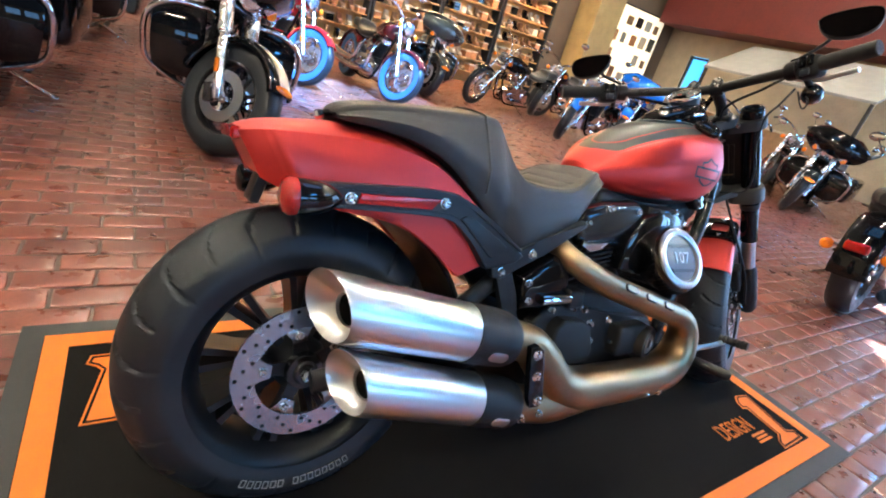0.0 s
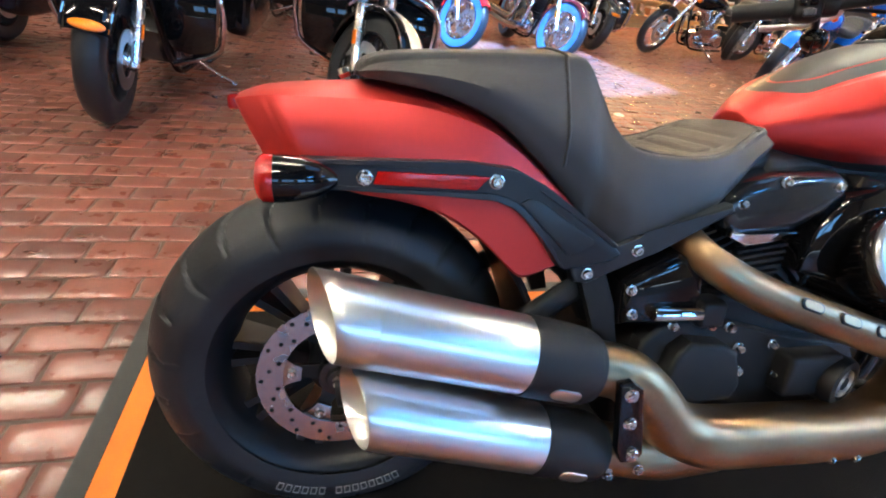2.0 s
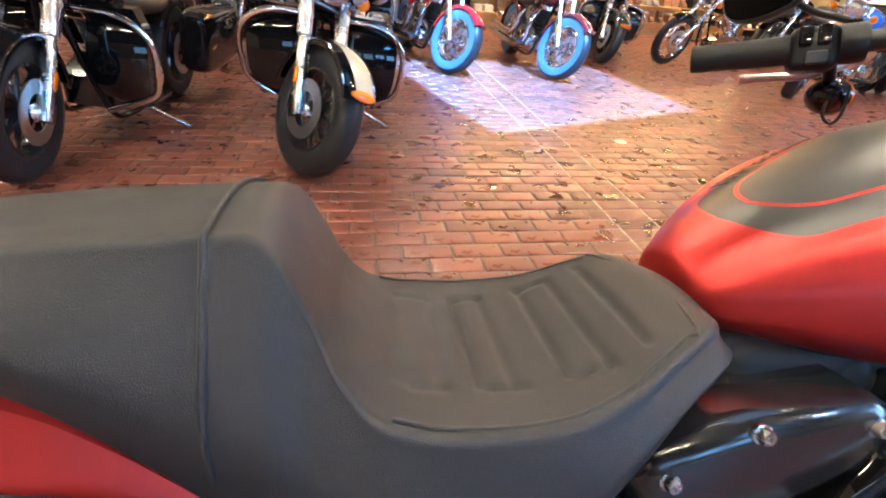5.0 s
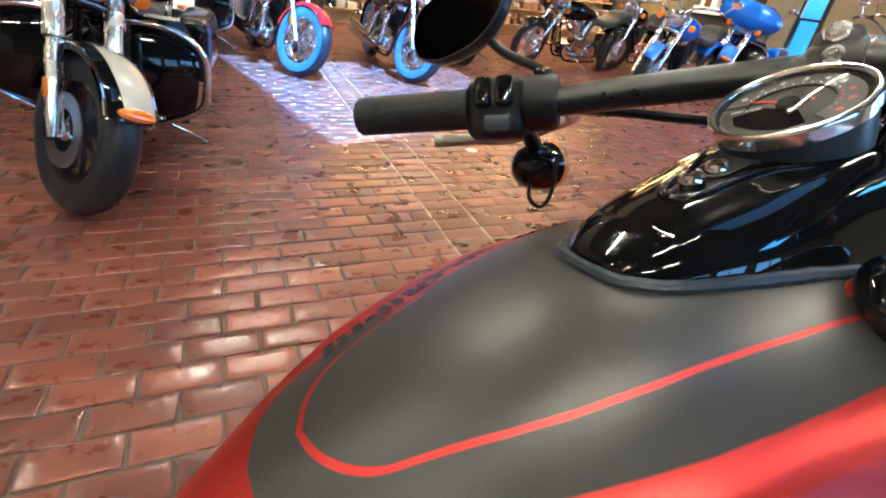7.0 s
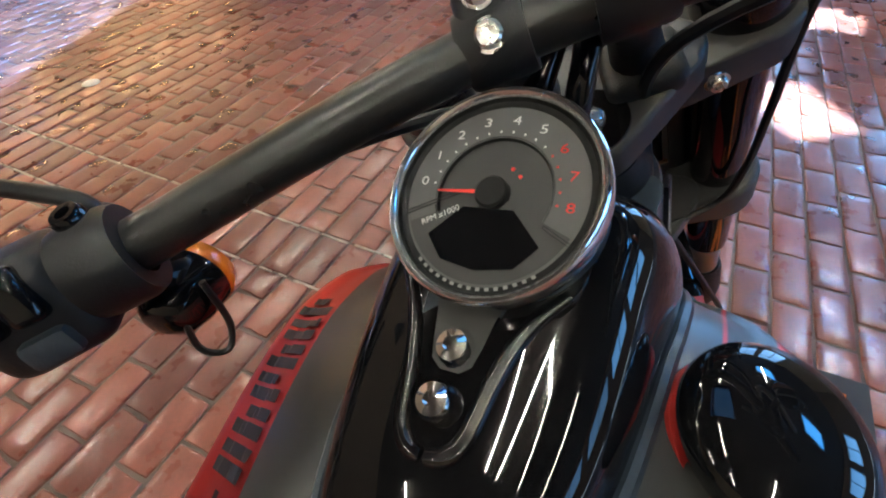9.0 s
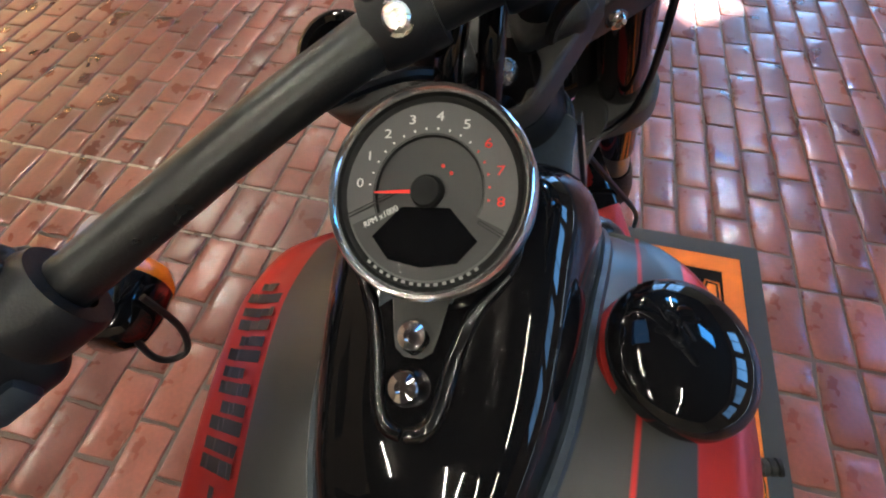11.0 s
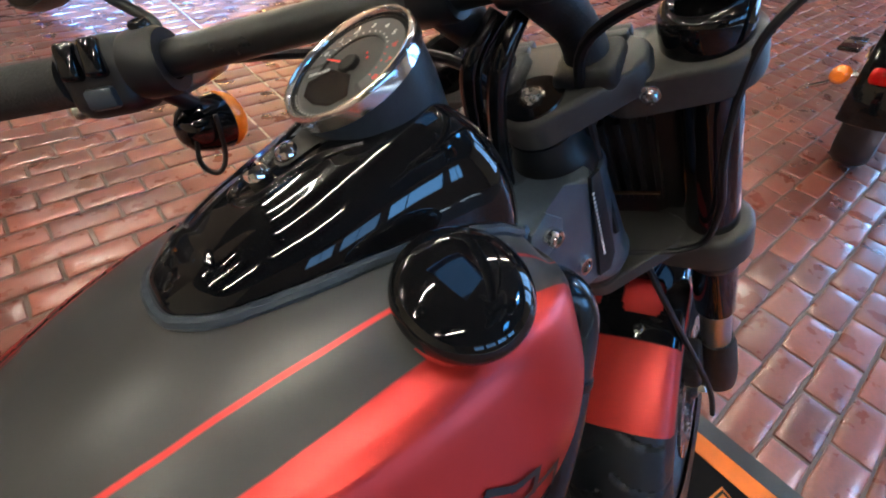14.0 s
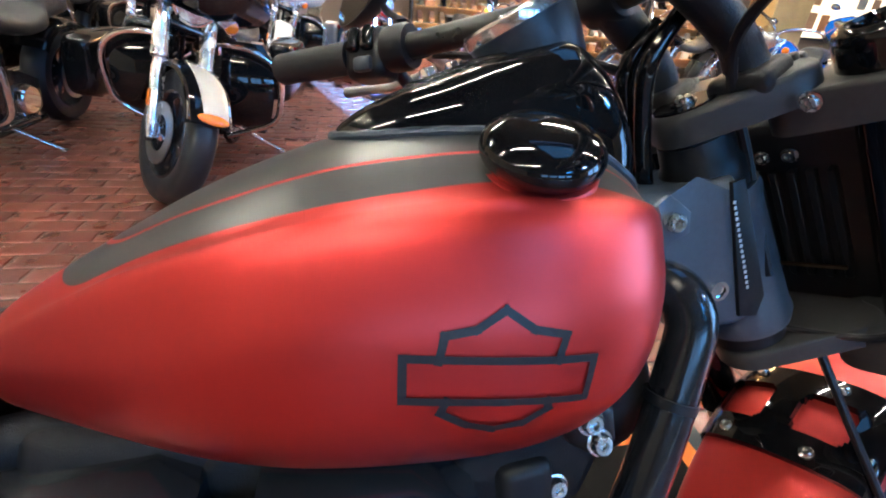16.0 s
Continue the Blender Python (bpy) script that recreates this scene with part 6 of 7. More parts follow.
for u in (0.728, 0.808, 0.888):
    d = V(0.12, -0.0085, -0.039).normalized()
    cen = V(u, float(np.interp(u, (0.68, 0.80, 0.92), (-0.195, -0.205, -0.212))), float(np.interp(u, (0.68, 0.80, 0.92), (0.506, 0.466, 0.428))))
    nn = V(0, -0.88, 0.47)
    nn = (nn - d * nn.dot(d)).normalized()
    side = nn.cross(d)
    at = cen + nn * 0.0295
    m = Matrix(((d.x, side.x, nn.x, at.x), (d.y, side.y, nn.y, at.y), (d.z, side.z, nn.z, at.z), (0, 0, 0, 1)))
    bm = bmesh.new()
    pts = [(0.024 * math.copysign(1, math.cos(a)) * 0.6 + 0.0095 * math.cos(a), 0.0095 * math.sin(a)) for a in [2 * math.pi * (i + 0.5) / 24 for i in range(24)]]
    slab(bm, pts, 0.0035, m, 0.001)
    slot = put("shield_slot", bm, m_satin, ex, "dark slot in the heat shield")
    bm = bmesh.new()
    slab(bm, [(x * 0.82, y * 0.72) for x, y in pts], 0.0008, m @ Matrix.Translation((0, 0, 0.0036)))
    put("slot_opening", bm, m_bronze, slot, "bronze pipe in the slot", smooth=False)
for p in ((0.845, -0.262, 0.218), (0.900, -0.262, 0.216), (0.955, -0.255, 0.225)):
    put("bolt", bolt_bm(p, (0, -1, -0.3), 0.007, 0.006), m_bolt, ex)


def muffler(a, b, r, cut):
    """A brushed can with a slash-cut open tip and a black front collar with an oval plate."""
    a, b = Vector(a), Vector(b)
    d = (b - a).normalized()
    m = axis(a, d, (0, -1, 0))
    ln = (b - a).length
    body_end = ln - 0.1145
    n = 56
    up = V(0, 0, 1)
    def ring(h, rr, slash=0.0):
        out = []
        for i in range(n):
            t = 2 * math.pi * i / n
            q = m @ V(rr * math.cos(t), rr * math.sin(t), 0)
            k = (q - a).dot(V(0, 0.65, 0.65)) / r
            out.append(q + d * (h - slash * k))
        return out
    bm = bmesh.new()
    grid(bm, [ring(0.062, r * 0.992, 0.012), ring(0.066, r, 0.010), ring(body_end, r), ring(body_end, r * 0.9)], caps=False)
    can = put("muffler", bm, m_steel, bike, "brushed steel muffler")
    bm = bmesh.new()
    grid(bm, [ring(0.0621, r * 0.985, 0.012), ring(0.0615, r * 1.012, 0.012), ring(0.02, r * 1.010, cut * 0.8), ring(0.002, r * 0.992, cut), ring(0.0, r * 0.975, cut), ring(0.004, r * 0.945, cut), ring(0.016, r * 0.84, cut * 0.9), ring(0.029, r * 0.62, cut * 0.8), ring(0.033, r * 0.50, cut * 0.75), ring(0.031, r * 0.46, cut * 0.75), ring(0.045, r * 0.44, cut * 0.6)], caps=False)
    put("muffler_tip", bm, m_steel, can, "slash-cut steel tip")
    bm = bmesh.new()
    grid(bm, [ring(0.036, r * 0.438, cut * 0.7), ring(0.118, r * 0.42), ring(0.119, r * 0.02)], caps=False)
    put("baffle", bm, m_dialdark, can)
    bm = bmesh.new()
    grid(bm, [ring(body_end - 0.004, r * 1.0), ring(body_end - 0.003, r * 1.035), ring(body_end + 0.07, r * 1.035), ring(ln - 0.018, r * 1.0), ring(ln - 0.005, r * 0.92), ring(ln, r * 0.8)], caps=True)
    col = put("collar", bm, m_wrinkle, can, "black end collar")
    out = V(0, -1, 0)
    side = (out - d * out.dot(d)).normalized()
    c = a + d * (body_end + 0.050) + (side + V(0, 0, -0.42)).normalized() * r * 1.03
    nn = (c - (a + d * (body_end + 0.050))).normalized()
    pm = Matrix.Identity(4)
    y = nn.cross(d)
    for i in range(3):
        pm[i][0], pm[i][1], pm[i][2], pm[i][3] = d[i], y[i], nn[i], c[i]
    pts = [(0.012 * math.copysign(1, math.cos(t)) + 0.011 * math.cos(t), 0.0115 * math.sin(t)) for t in [2 * math.pi * (i + 0.5) / 24 for i in range(24)]]
    bm = bmesh.new()
    slab(bm, pts, 0.002, pm, 0.0008)
    put("oval_plate", bm, m_steel, col, "steel oval plate")
    return can


muffler((-0.018, -0.215, 0.5148), (0.365, -0.215, 0.412), 0.056, 0.030)
muffler((0.022, -0.2218, 0.3812), (0.400, -0.218, 0.262), 0.052, 0.028)
bm = bmesh.new()
slab(bm, [(0.385, 0.415), (0.405, 0.418), (0.424, 0.405), (0.448, 0.290), (0.436, 0.274), (0.414, 0.276), (0.402, 0.300)], 0.014, side_plane(-0.256), 0.004)
br = put("muffler_bracket", bm, m_black, bike, "gloss black muffler bracket")
for p in ((0.412, 0.350), (0.404, 0.398), (0.428, 0.292)):
    put("bolt", bolt_bm((p[0], -0.270, p[1]), (0, -1, 0), 0.0085, 0.006), m_bolt, br)
for p in ((0.358, -0.252, 0.405), (0.400, -0.262, 0.252), (0.455, -0.258, 0.250)):
    put("bolt", bolt_bm(p, (0, -1, 0), 0.0075, 0.008), m_bolt, ex)
# right foot peg and brake pedal
bm = bmesh.new()
tube(bm, [(0.980, -0.13, 0.290), (1.040, -0.19, 0.285), (1.074, -0.236, 0.274)], 0.012, 10, 4)
lathe(bm, [(0, 0), (0.012, 0), (0.0135, 0.006), (0.0150, 0.050), (0.0155, 0.095), (0.012, 0.104), (0, 0.104)], axis((1.074, -0.238, 0.274), (0.46, -0.88, -0.16)), 18)
peg = put("foot_peg", bm, m_satin, bike, "black foot peg")
bm = bmesh.new()
tube(bm, [(1.030, -0.20, 0.290), (1.060, -0.245, 0.314), (1.130, -0.255, 0.318), (1.190, -0.262, 0.326)], 0.0075, 10, 6, flat=0.7)
pedal = put("brake_pedal", bm, m_disc, peg, "steel brake pedal arm")
bm = bmesh.new()
prof = [(0, 0.0)]
for k in range(8):
    prof += [(0.0100, 0.0095 * k), (0.0126, 0.0095 * k + 0.001), (0.0126, 0.0095 * k + 0.006), (0.0100, 0.0095 * k + 0.007)]
lathe(bm, prof + [(0, 0.0745)], axis((1.182, -0.250, 0.334), (0.18, -0.98, 0.03)), 16)
put("toe_rubber", bm, m_grip, pedal, "ribbed toe piece")
# side stand, on the far side
bm = bmesh.new()
tube(bm, [(0.760, 0.12, 0.200), (0.690, 0.235, 0.10), (0.660, 0.300, 0.072)], 0.012, 12, 5)
box(bm, (0.07, 0.04, 0.008), pose(0.650, 0.306, 0.070, 13.5), 0.003)
put("side_stand", bm, m_satin, bike, "black side stand")

# ---------------------------------------------------------------- the other motorcycles
m_whitewall = M("whitewall_rubber", (0.035, 0.115, 0.24), 0.5, 0, 0.08, 20)
m_white_paint = M("pearl_white_paint", (0.70, 0.66, 0.58), 0.15, 0, 0.05, 20, coat=1.0)
m_beige_paint = M("beige_paint", (0.46, 0.42, 0.35), 0.18, 0.1, 0.05, 20, coat=1.0)
m_blue_paint = M("candy_blue_paint", (0.008, 0.15, 0.68), 0.12, 0.2, 0.12, 20, coat=1.0)
m_maroon = M("maroon_paint", (0.10, 0.012, 0.012), 0.12, 0, 0.1, 20, coat=1.0)
m_gloss_red = M("gloss_red_paint", (0.50, 0.012, 0.012), 0.12, 0, 0.08, 20, coat=1.0)
m_dark_green = M("dark_grey_paint", (0.030, 0.036, 0.036), 0.16, 0, 0.1, 20, coat=1.0)
m_blackmetal = M("black_engine_metal", (0.020, 0.020, 0.022), 0.20, 0.4, 0.25, 30, coat=0.6, coatr=0.06)
m_forkleg = M("polished_fork_alloy", (0.86, 0.86, 0.88), 0.24, 1.0, 0.05, 20, rvar=0.3)
m_lampglass = M("headlamp_glass", (0.62, 0.66, 0.70), 0.08, 0.8, 0.25, 60, 0.5, 120, coat=1.0)


def back_wheel(root, c, R, half, rim, st, white, spoked, name):
    """Wheel of a parked machine: tyre, rim, spokes, disc; st is its steering frame."""
    bm = bmesh.new()
    ax = axis((c[0], 0, c[1]), (0, 1, 0))
    lathe(bm, [(rim, -half * 0.8), (rim + (R - rim) * 0.4, -half), (R - 0.03, -half * 0.92), (R - 0.008, -half * 0.6), (R, 0), (R - 0.008, half * 0.6), (R - 0.03, half * 0.92), (rim + (R - rim) * 0.4, half), (rim, half * 0.8)], ax, 56)
    bm.transform(st)
    w = part(name, bm, m_rubber, root, "black tyre")
    if white:
        for s in (-1, 1):
            bm = bmesh.new()
            lathe(bm, [(rim + 0.006, s * (half * 0.84)), (rim + (R - rim) * 0.4, s * (half + 0.002)), (R - 0.034, s * (half * 0.935 + 0.002))], ax, 56)
            bm.transform(st)
            part("whitewall", bm, m_whitewall, w, "pale blue sidewall band")
    bm = bmesh.new()
    lathe(bm, [(rim + 0.004, -half * 0.82), (rim - 0.008, -half * 0.86), (rim - 0.022, -half * 0.5), (rim - 0.022, half * 0.5), (rim - 0.008, half * 0.86), (rim + 0.004, half * 0.82)], ax, 56)
    lathe(bm, [(0, -half), (0.028, -half), (0.034, -half * 0.5), (0.034, half * 0.5), (0.028, half), (0, half)], ax, 20)
    bm.transform(st)
    part("rim", bm, m_chrome if spoked else m_blackmetal, w, "chrome laced rim" if spoked else "black cast rim")
    n = 18 if spoked else 10
    for k in range(n):
        a = 2 * math.pi * k / n
        b = a + (0.35 if k % 2 else -0.35) if spoked else a
        p = V(c[0] + 0.03 * math.cos(a), half * 0.6 * (1 if k % 2 else -1) if spoked else 0, c[1] + 0.03 * math.sin(a))
        q = V(c[0] + (rim - 0.02) * math.cos(b), 0, c[1] + (rim - 0.02) * math.sin(b))
        bm = bmesh.new()
        tube(bm, [p, q], [0.003, 0.003] if spoked else [0.016, 0.009], 6 if spoked else 8, 1)
        bm.transform(st)
        part("spoke", bm, m_chrome if spoked else m_blackmetal, w)
    for s in ((-1, 1) if not spoked else (1,)):
        bm = bmesh.new()
        lathe(bm, [(0.085, s * (half + 0.012)), (0.145, s * (half + 0.012)), (0.145, s * (half + 0.018)), (0.085, s * (half + 0.018))], ax, 40, closed=True)
        bm.transform(st)
        dk = part("brake_disc", bm, m_disc, w, "steel brake disc")
        bm = bmesh.new()
        lathe(bm, [(0.0, s * (half + 0.022)), (0.030, s * (half + 0.022)), (0.042, s * (half + 0.008))], ax, 16)
        for k in range(5):
            slab(bm, [(0.035, -0.010), (0.088, -0.006), (0.088, 0.006), (0.035, 0.010)], 0.005, axis((c[0], s * (half + 0.010), c[1]), (0, s, 0)) @ Matrix.Rotation(2 * math.pi * k / 5, 4, "Z"))
        bm.transform(st)
        part("disc_carrier", bm, m_chrome, dk)
    return w


def parked(front, heading, kind, paint, label, steer=24.0, lean=7.0, white=False, fender=None, trim=None, group="", tail=False):
    """A parked motorcycle. front: where its front tyre stands; heading in degrees; kind: tourer, cruiser or chopper."""
    wb = 1.62 if kind != "chopper" else 1.66
    fw = V(math.cos(radians(heading)), math.sin(radians(heading)), 0)
    o = V(front[0], front[1], 0) - fw * wb
    root = empty("motorcycle", Matrix.Translation(o) @ pose(0, 0, 0, 0, 0, heading) @ pose(0, 0, 0, -lean), label, "motorcycle", group)
    rf, rr = (0.325, 0.320) if kind != "chopper" else (0.335, 0.320)
    spoked = kind != "tourer"
    rake = radians(27 if kind != "chopper" else 36)
    rd = V(-math.sin(rake), 0, math.cos(rake))
    stem = V(wb + 0.02, 0, rf) + rd * 0.62 - V(math.cos(rake), 0, math.sin(rake)) * 0.045
    ST = Matrix.Translation(stem) @ Matrix.Rotation(radians(steer), 4, rd) @ Matrix.Translation(-stem)

    def add(name, bm, material, parent=root, lab="", steered=False, smooth=True):
        if steered:
            bm.transform(ST)
        return part(name, bm, material, parent, lab, smooth)

    hf = 0.062 if kind != "chopper" else 0.045
    back_wheel(root, (wb, rf), rf, hf, 0.205 if kind != "chopper" else 0.24, ST, white, spoked, "front_wheel")
    back_wheel(root, (0, rr), rr, 0.078, 0.205, Matrix(), white, spoked, "rear_wheel")
    T = axis(V(wb, 0, rf), rd)
    for s in (-1, 1):
        bm = bmesh.new()
        lathe(bm, [(0, -0.03), (0.026, -0.03), (0.030, 0.0), (0.030, 0.30), (0.026, 0.31), (0.0245, 0.32), (0.0245, 0.70), (0, 0.70)], T @ Matrix.Translation((s * 0.105, -0.0, 0)), 20)
        leg = add("fork_leg", bm, m_forkleg, lab="polished fork leg", steered=True)
        if kind == "tourer":
            bm = bmesh.new()
            lathe(bm, [(0.030, 0.34), (0.036, 0.345), (0.036, 0.62), (0.030, 0.63)], T @ Matrix.Translation((s * 0.105, 0, 0)), 20)
            add("fork_cover", bm, m_forkleg, leg, "polished fork cover", steered=True)
        bm = bmesh.new()
        box(bm, (0.012, 0.026, 0.075), T @ Matrix.Translation((s * 0.134, 0.0, 0.15)), 0.004)
        add("reflector", bm, m_amber, leg, "amber fork reflector", steered=True)
        bm = bmesh.new()
        box(bm, (0.035, 0.06, 0.11), T @ Matrix.Translation((s * 0.085, -0.08, 0.02)), 0.012)
        add("caliper", bm, m_chrome if spoked else m_blackmetal, leg, steered=True)
    # front fender
    bm = bmesh.new()
    wide = 0.092 if kind == "tourer" else 0.075
    prof = [(rf - 0.02 + 0.045 * math.sin(math.pi * i / 10) ** 0.6, wide * math.cos(math.pi * i / 10)) for i in range(11)]
    prof += [(r - 0.004, y * 0.95) for r, y in prof[::-1]]
    if kind == "chopper":
        a0, a1 = 60, 130
    elif kind == "tourer":
        a0, a1 = 30, 172
    else:
        a0, a1 = 38, 168
    lathe(bm, prof, axis((wb, 0, rf), (0, -1, 0)), 36, closed=True, a0=radians(a0), a1=radians(a1))
    fe = add("front_fender", bm, fender or paint, lab="painted front fender", steered=True)
    if kind == "tourer":
        bm = bmesh.new()
        for s in (-1, 1):
            tube(bm, [V(wb + (rf + 0.004) * math.cos(radians(a)), s * wide * 0.98, rf + (rf + 0.004) * math.sin(radians(a))) for a in range(32, 118, 12)], 0.006, 8, 3)
        add("fender_trim", bm, m_chrome, fe, "chrome trim", steered=True)
        bm = bmesh.new()
        ellipsoid(bm, (0, 0, 0), 0.026, 0.070, 0.015, pose(wb + (rf + 0.020) * math.cos(radians(35)), 0.010, rf + (rf + 0.020) * math.sin(radians(35)), 0, 48))
        add("fender_lamp", bm, m_amber, fe, "amber fender lamp", steered=True)
        if trim:
            bm = bmesh.new()
            rings = []
            for a in range(34, 120, 4):
                near_edge = -0.034 - 0.016 * math.sin(radians((a - 34) * 2.1))
                rp = [(rf - 0.017 + 0.045 * math.sin(math.acos(y / wide)) ** 0.6, y) for y in [near_edge + (0.084 - near_edge) * i / 9 for i in range(10)]]
                rings.append([V(wb + r * math.cos(radians(a)), y, rf + r * math.sin(radians(a))) for r, y in rp])
            grid(bm, rings, close_v=False)
            add("fender_panel", bm, trim, fe, "pale two-tone panel", steered=True)
    # trees, headlamp, bars
    for z, nm in ((0.52, "lower_tree"), (0.68, "upper_tree")):
        bm = bmesh.new()
        box(bm, (0.27, 0.09, 0.035), T @ Matrix.Translation((0, -0.03, z)), 0.012)
        add(nm, bm, m_chrome if spoked else m_blackmetal, steered=True)
    hd = T @ V(0, 0.06, 0.62)
    bm = bmesh.new()
    hr = 0.085 if kind != "tourer" else 0.10
    lathe(bm, [(0, -0.12), (hr * 0.5, -0.105), (hr * 0.9, -0.05), (hr, 0.0), (hr, 0.02), (hr * 0.9, 0.024)], axis(hd, (1, 0, -0.05)), 32)
    hl = add("headlamp", bm, m_chrome, lab="chrome headlamp", steered=True)
    bm = bmesh.new()
    lathe(bm, [(hr * 0.93, 0.018), (hr * 0.6, 0.030), (0, 0.036)], axis(hd, (1, 0, -0.05)), 28)
    add("lens", bm, m_lampglass, hl, "clear headlamp lens", steered=True)
    for s in (-1, 1):
        p = hd + V(-0.01, s * 0.19, -0.03)
        bm = bmesh.new()
        lathe(bm, [(0, -0.05), (0.02, -0.045), (0.034, -0.01), (0.036, 0.012), (0, 0.012)], axis(p, (1, 0, 0)), 20)
        tube(bm, [p + V(-0.01, 0, 0), hd + V(-0.03, s * 0.09, -0.03)], 0.008, 8, 1)
        sg = add("indicator", bm, m_chrome, lab="chrome indicator", steered=True)
        bm = bmesh.new()
        lathe(bm, [(0.034, 0.0125), (0.030, 0.024), (0.015, 0.030), (0, 0.031)], axis(p, (1, 0, 0)), 20)
        add("lens", bm, m_amber, sg, "amber lens", steered=True)
        if kind == "tourer":
            bm = bmesh.new()
            q = hd + V(0.0, s * 0.155, 0.0)
            lathe(bm, [(0, -0.05), (0.03, -0.045), (0.048, -0.01), (0.05, 0.01), (0.044, 0.014), (0.03, 0.020), (0, 0.024)], axis(q, (1, 0, 0)), 24)
            add("spot_lamp", bm, m_lampglass, lab="chrome auxiliary lamp", steered=True)
    tz = T @ V(0, -0.03, 0.74)
    up = 0.10 if kind != "chopper" else 0.26
    bm = bmesh.new()
    half = [(tz + V(-0.28, 0.40, up - 0.03)), (tz + V(-0.16, 0.33, up + 0.02)), (tz + V(-0.06, 0.18, up)), (tz + V(-0.02, 0.06, up * 0.5)), (tz + V(0, 0, 0.0))]
    tube(bm, half + [V(p.x, -p.y, p.z) for p in half[-2::-1]], 0.014, 10, 5)
    hb = add("handlebar", bm, m_chrome if spoked else m_blackmetal, lab="handlebar", steered=True)
    for s in (-1, 1):
        g = tz + V(-0.23, s * 0.378, up - 0.01)
        bm = bmesh.new()
        tube(bm, [g, g + V(-0.075, s * 0.035, -0.03)], 0.018, 12, 1)
        add("grip", bm, m_grip, hb, steered=True)
        bm = bmesh.new()
        ellipsoid(bm, (0, 0, 0), 0.012, 0.06, 0.038, Matrix.Translation(g + V(0.06, s * 0.06, 0.15)))
        tube(bm, [g + V(0.02, -s * 0.02, 0.01), g + V(0.06, s * 0.05, 0.13)], 0.005, 8, 1)
        add("mirror", bm, m_chrome, hb, "chrome mirror", steered=True)
    # tank, seat, rear fender
    neck = stem - V(0.06, 0, 0.02)
    bm = bmesh.new()
    L0 = 0.62
    grid(bm, [super_ring(neck.x - 0.03 - L0 * f, w, t, b, 24, 2.3) for f, w, t, b in interp([(0, 0.05, 0.86, 0.74), (0.04, 0.11, 0.90, 0.70), (0.25, 0.155, 0.93, 0.67), (0.5, 0.15, 0.90, 0.67), (0.8, 0.10, 0.83, 0.68), (0.98, 0.05, 0.77, 0.70), (1.0, 0.02, 0.75, 0.72)], 26)])
    tk = add("fuel_tank", bm, paint, lab="glossy painted tank")
    sx = neck.x - 0.03 - L0
    bm = bmesh.new()
    grid(bm, [super_ring(u, w, t, b, 24, 3.0) for u, w, t, b in interp([(sx + 0.10, 0.07, 0.74, 0.68), (sx + 0.02, 0.12, 0.74, 0.64), (sx - 0.14, 0.165, 0.73, 0.62), (sx - 0.30, 0.16, 0.78, 0.64), (sx - 0.36, 0.13, 0.85, 0.68), (sx - 0.60, 0.115, 0.85, 0.72), (sx - 0.68, 0.06, 0.82, 0.74)], 30)])
    add("seat", bm, m_seat, lab="black stitched seat")
    bm = bmesh.new()
    prof = [(rr + 0.0 + 0.055 * math.sin(math.pi * i / 10) ** 0.5, 0.105 * math.cos(math.pi * i / 10)) for i in range(11)]
    prof += [(r - 0.004, y * 0.95) for r, y in prof[::-1]]
    lathe(bm, prof, axis((0, 0, rr), (0, -1, 0)), 36, closed=True, a0=radians(35), a1=radians(185))
    add("rear_fender", bm, fender or paint, lab="painted rear fender")
    bm = bmesh.new()
    box(bm, (0.05, 0.13, 0.06), pose(-0.37, 0, rr + 0.16), 0.018, 3)
    add("tail_lamp", bm, m_redlens, lab="red tail lamp")
    for s in (-1, 1):
        p = V(-0.33, s * 0.155, rr + 0.13)
        bm = bmesh.new()
        lathe(bm, [(0.036, -0.012), (0.033, 0.02), (0.020, 0.034), (0, 0.037)], axis(p, (-1, 0, 0)), 20)
        rl = add("rear_indicator", bm, m_amber, lab="amber rear indicator")
        bm = bmesh.new()
        lathe(bm, [(0, -0.05), (0.022, -0.042), (0.036, -0.012)], axis(p, (-1, 0, 0)), 20)
        tube(bm, [p, V(-0.30, s * 0.06, rr + 0.14)], 0.010, 8, 1)
        add("shell", bm, m_chrome, rl)
    # engine
    ec = V(0.78, 0, 0.33)
    bm = bmesh.new()
    slab(bm, [(0.46, 0.22), (0.46, 0.38), (0.60, 0.44), (0.92, 0.44), (1.08, 0.36), (1.08, 0.20), (0.95, 0.16), (0.55, 0.16)], 0.26, side_plane(0.13), 0.03, 3)
    en = add("engine", bm, m_blackmetal if kind == "tourer" else m_chrome, lab="V-twin engine case")
    for base, top in (((0.76, 0, 0.42), (0.66, 0, 0.66)), ((0.80, 0, 0.42), (0.92, 0, 0.66))):
        b0, t0 = Vector(base), Vector(top)
        h = (t0 - b0).length
        pr = [(0, 0)]
        for i in range(8):
            z = h * (i + 0.2) / 8
            pr += [(0.07, z), (0.086, z + h * 0.012), (0.086, z + h * 0.05), (0.07, z + h * 0.062)]
        pr += [(0.065, h), (0, h)]
        bm = bmesh.new()
        lathe(bm, pr, axis(b0, t0 - b0), 24)
        add("cylinder", bm, m_satin if kind != "chopper" else m_chrome, en, "finned cylinder")
        bm = bmesh.new()
        box(bm, (0.15, 0.18, 0.07), axis(t0 + (t0 - b0).normalized() * 0.03, t0 - b0), 0.02, 3)
        add("rocker_cover", bm, m_chrome, en, "chrome rocker cover")
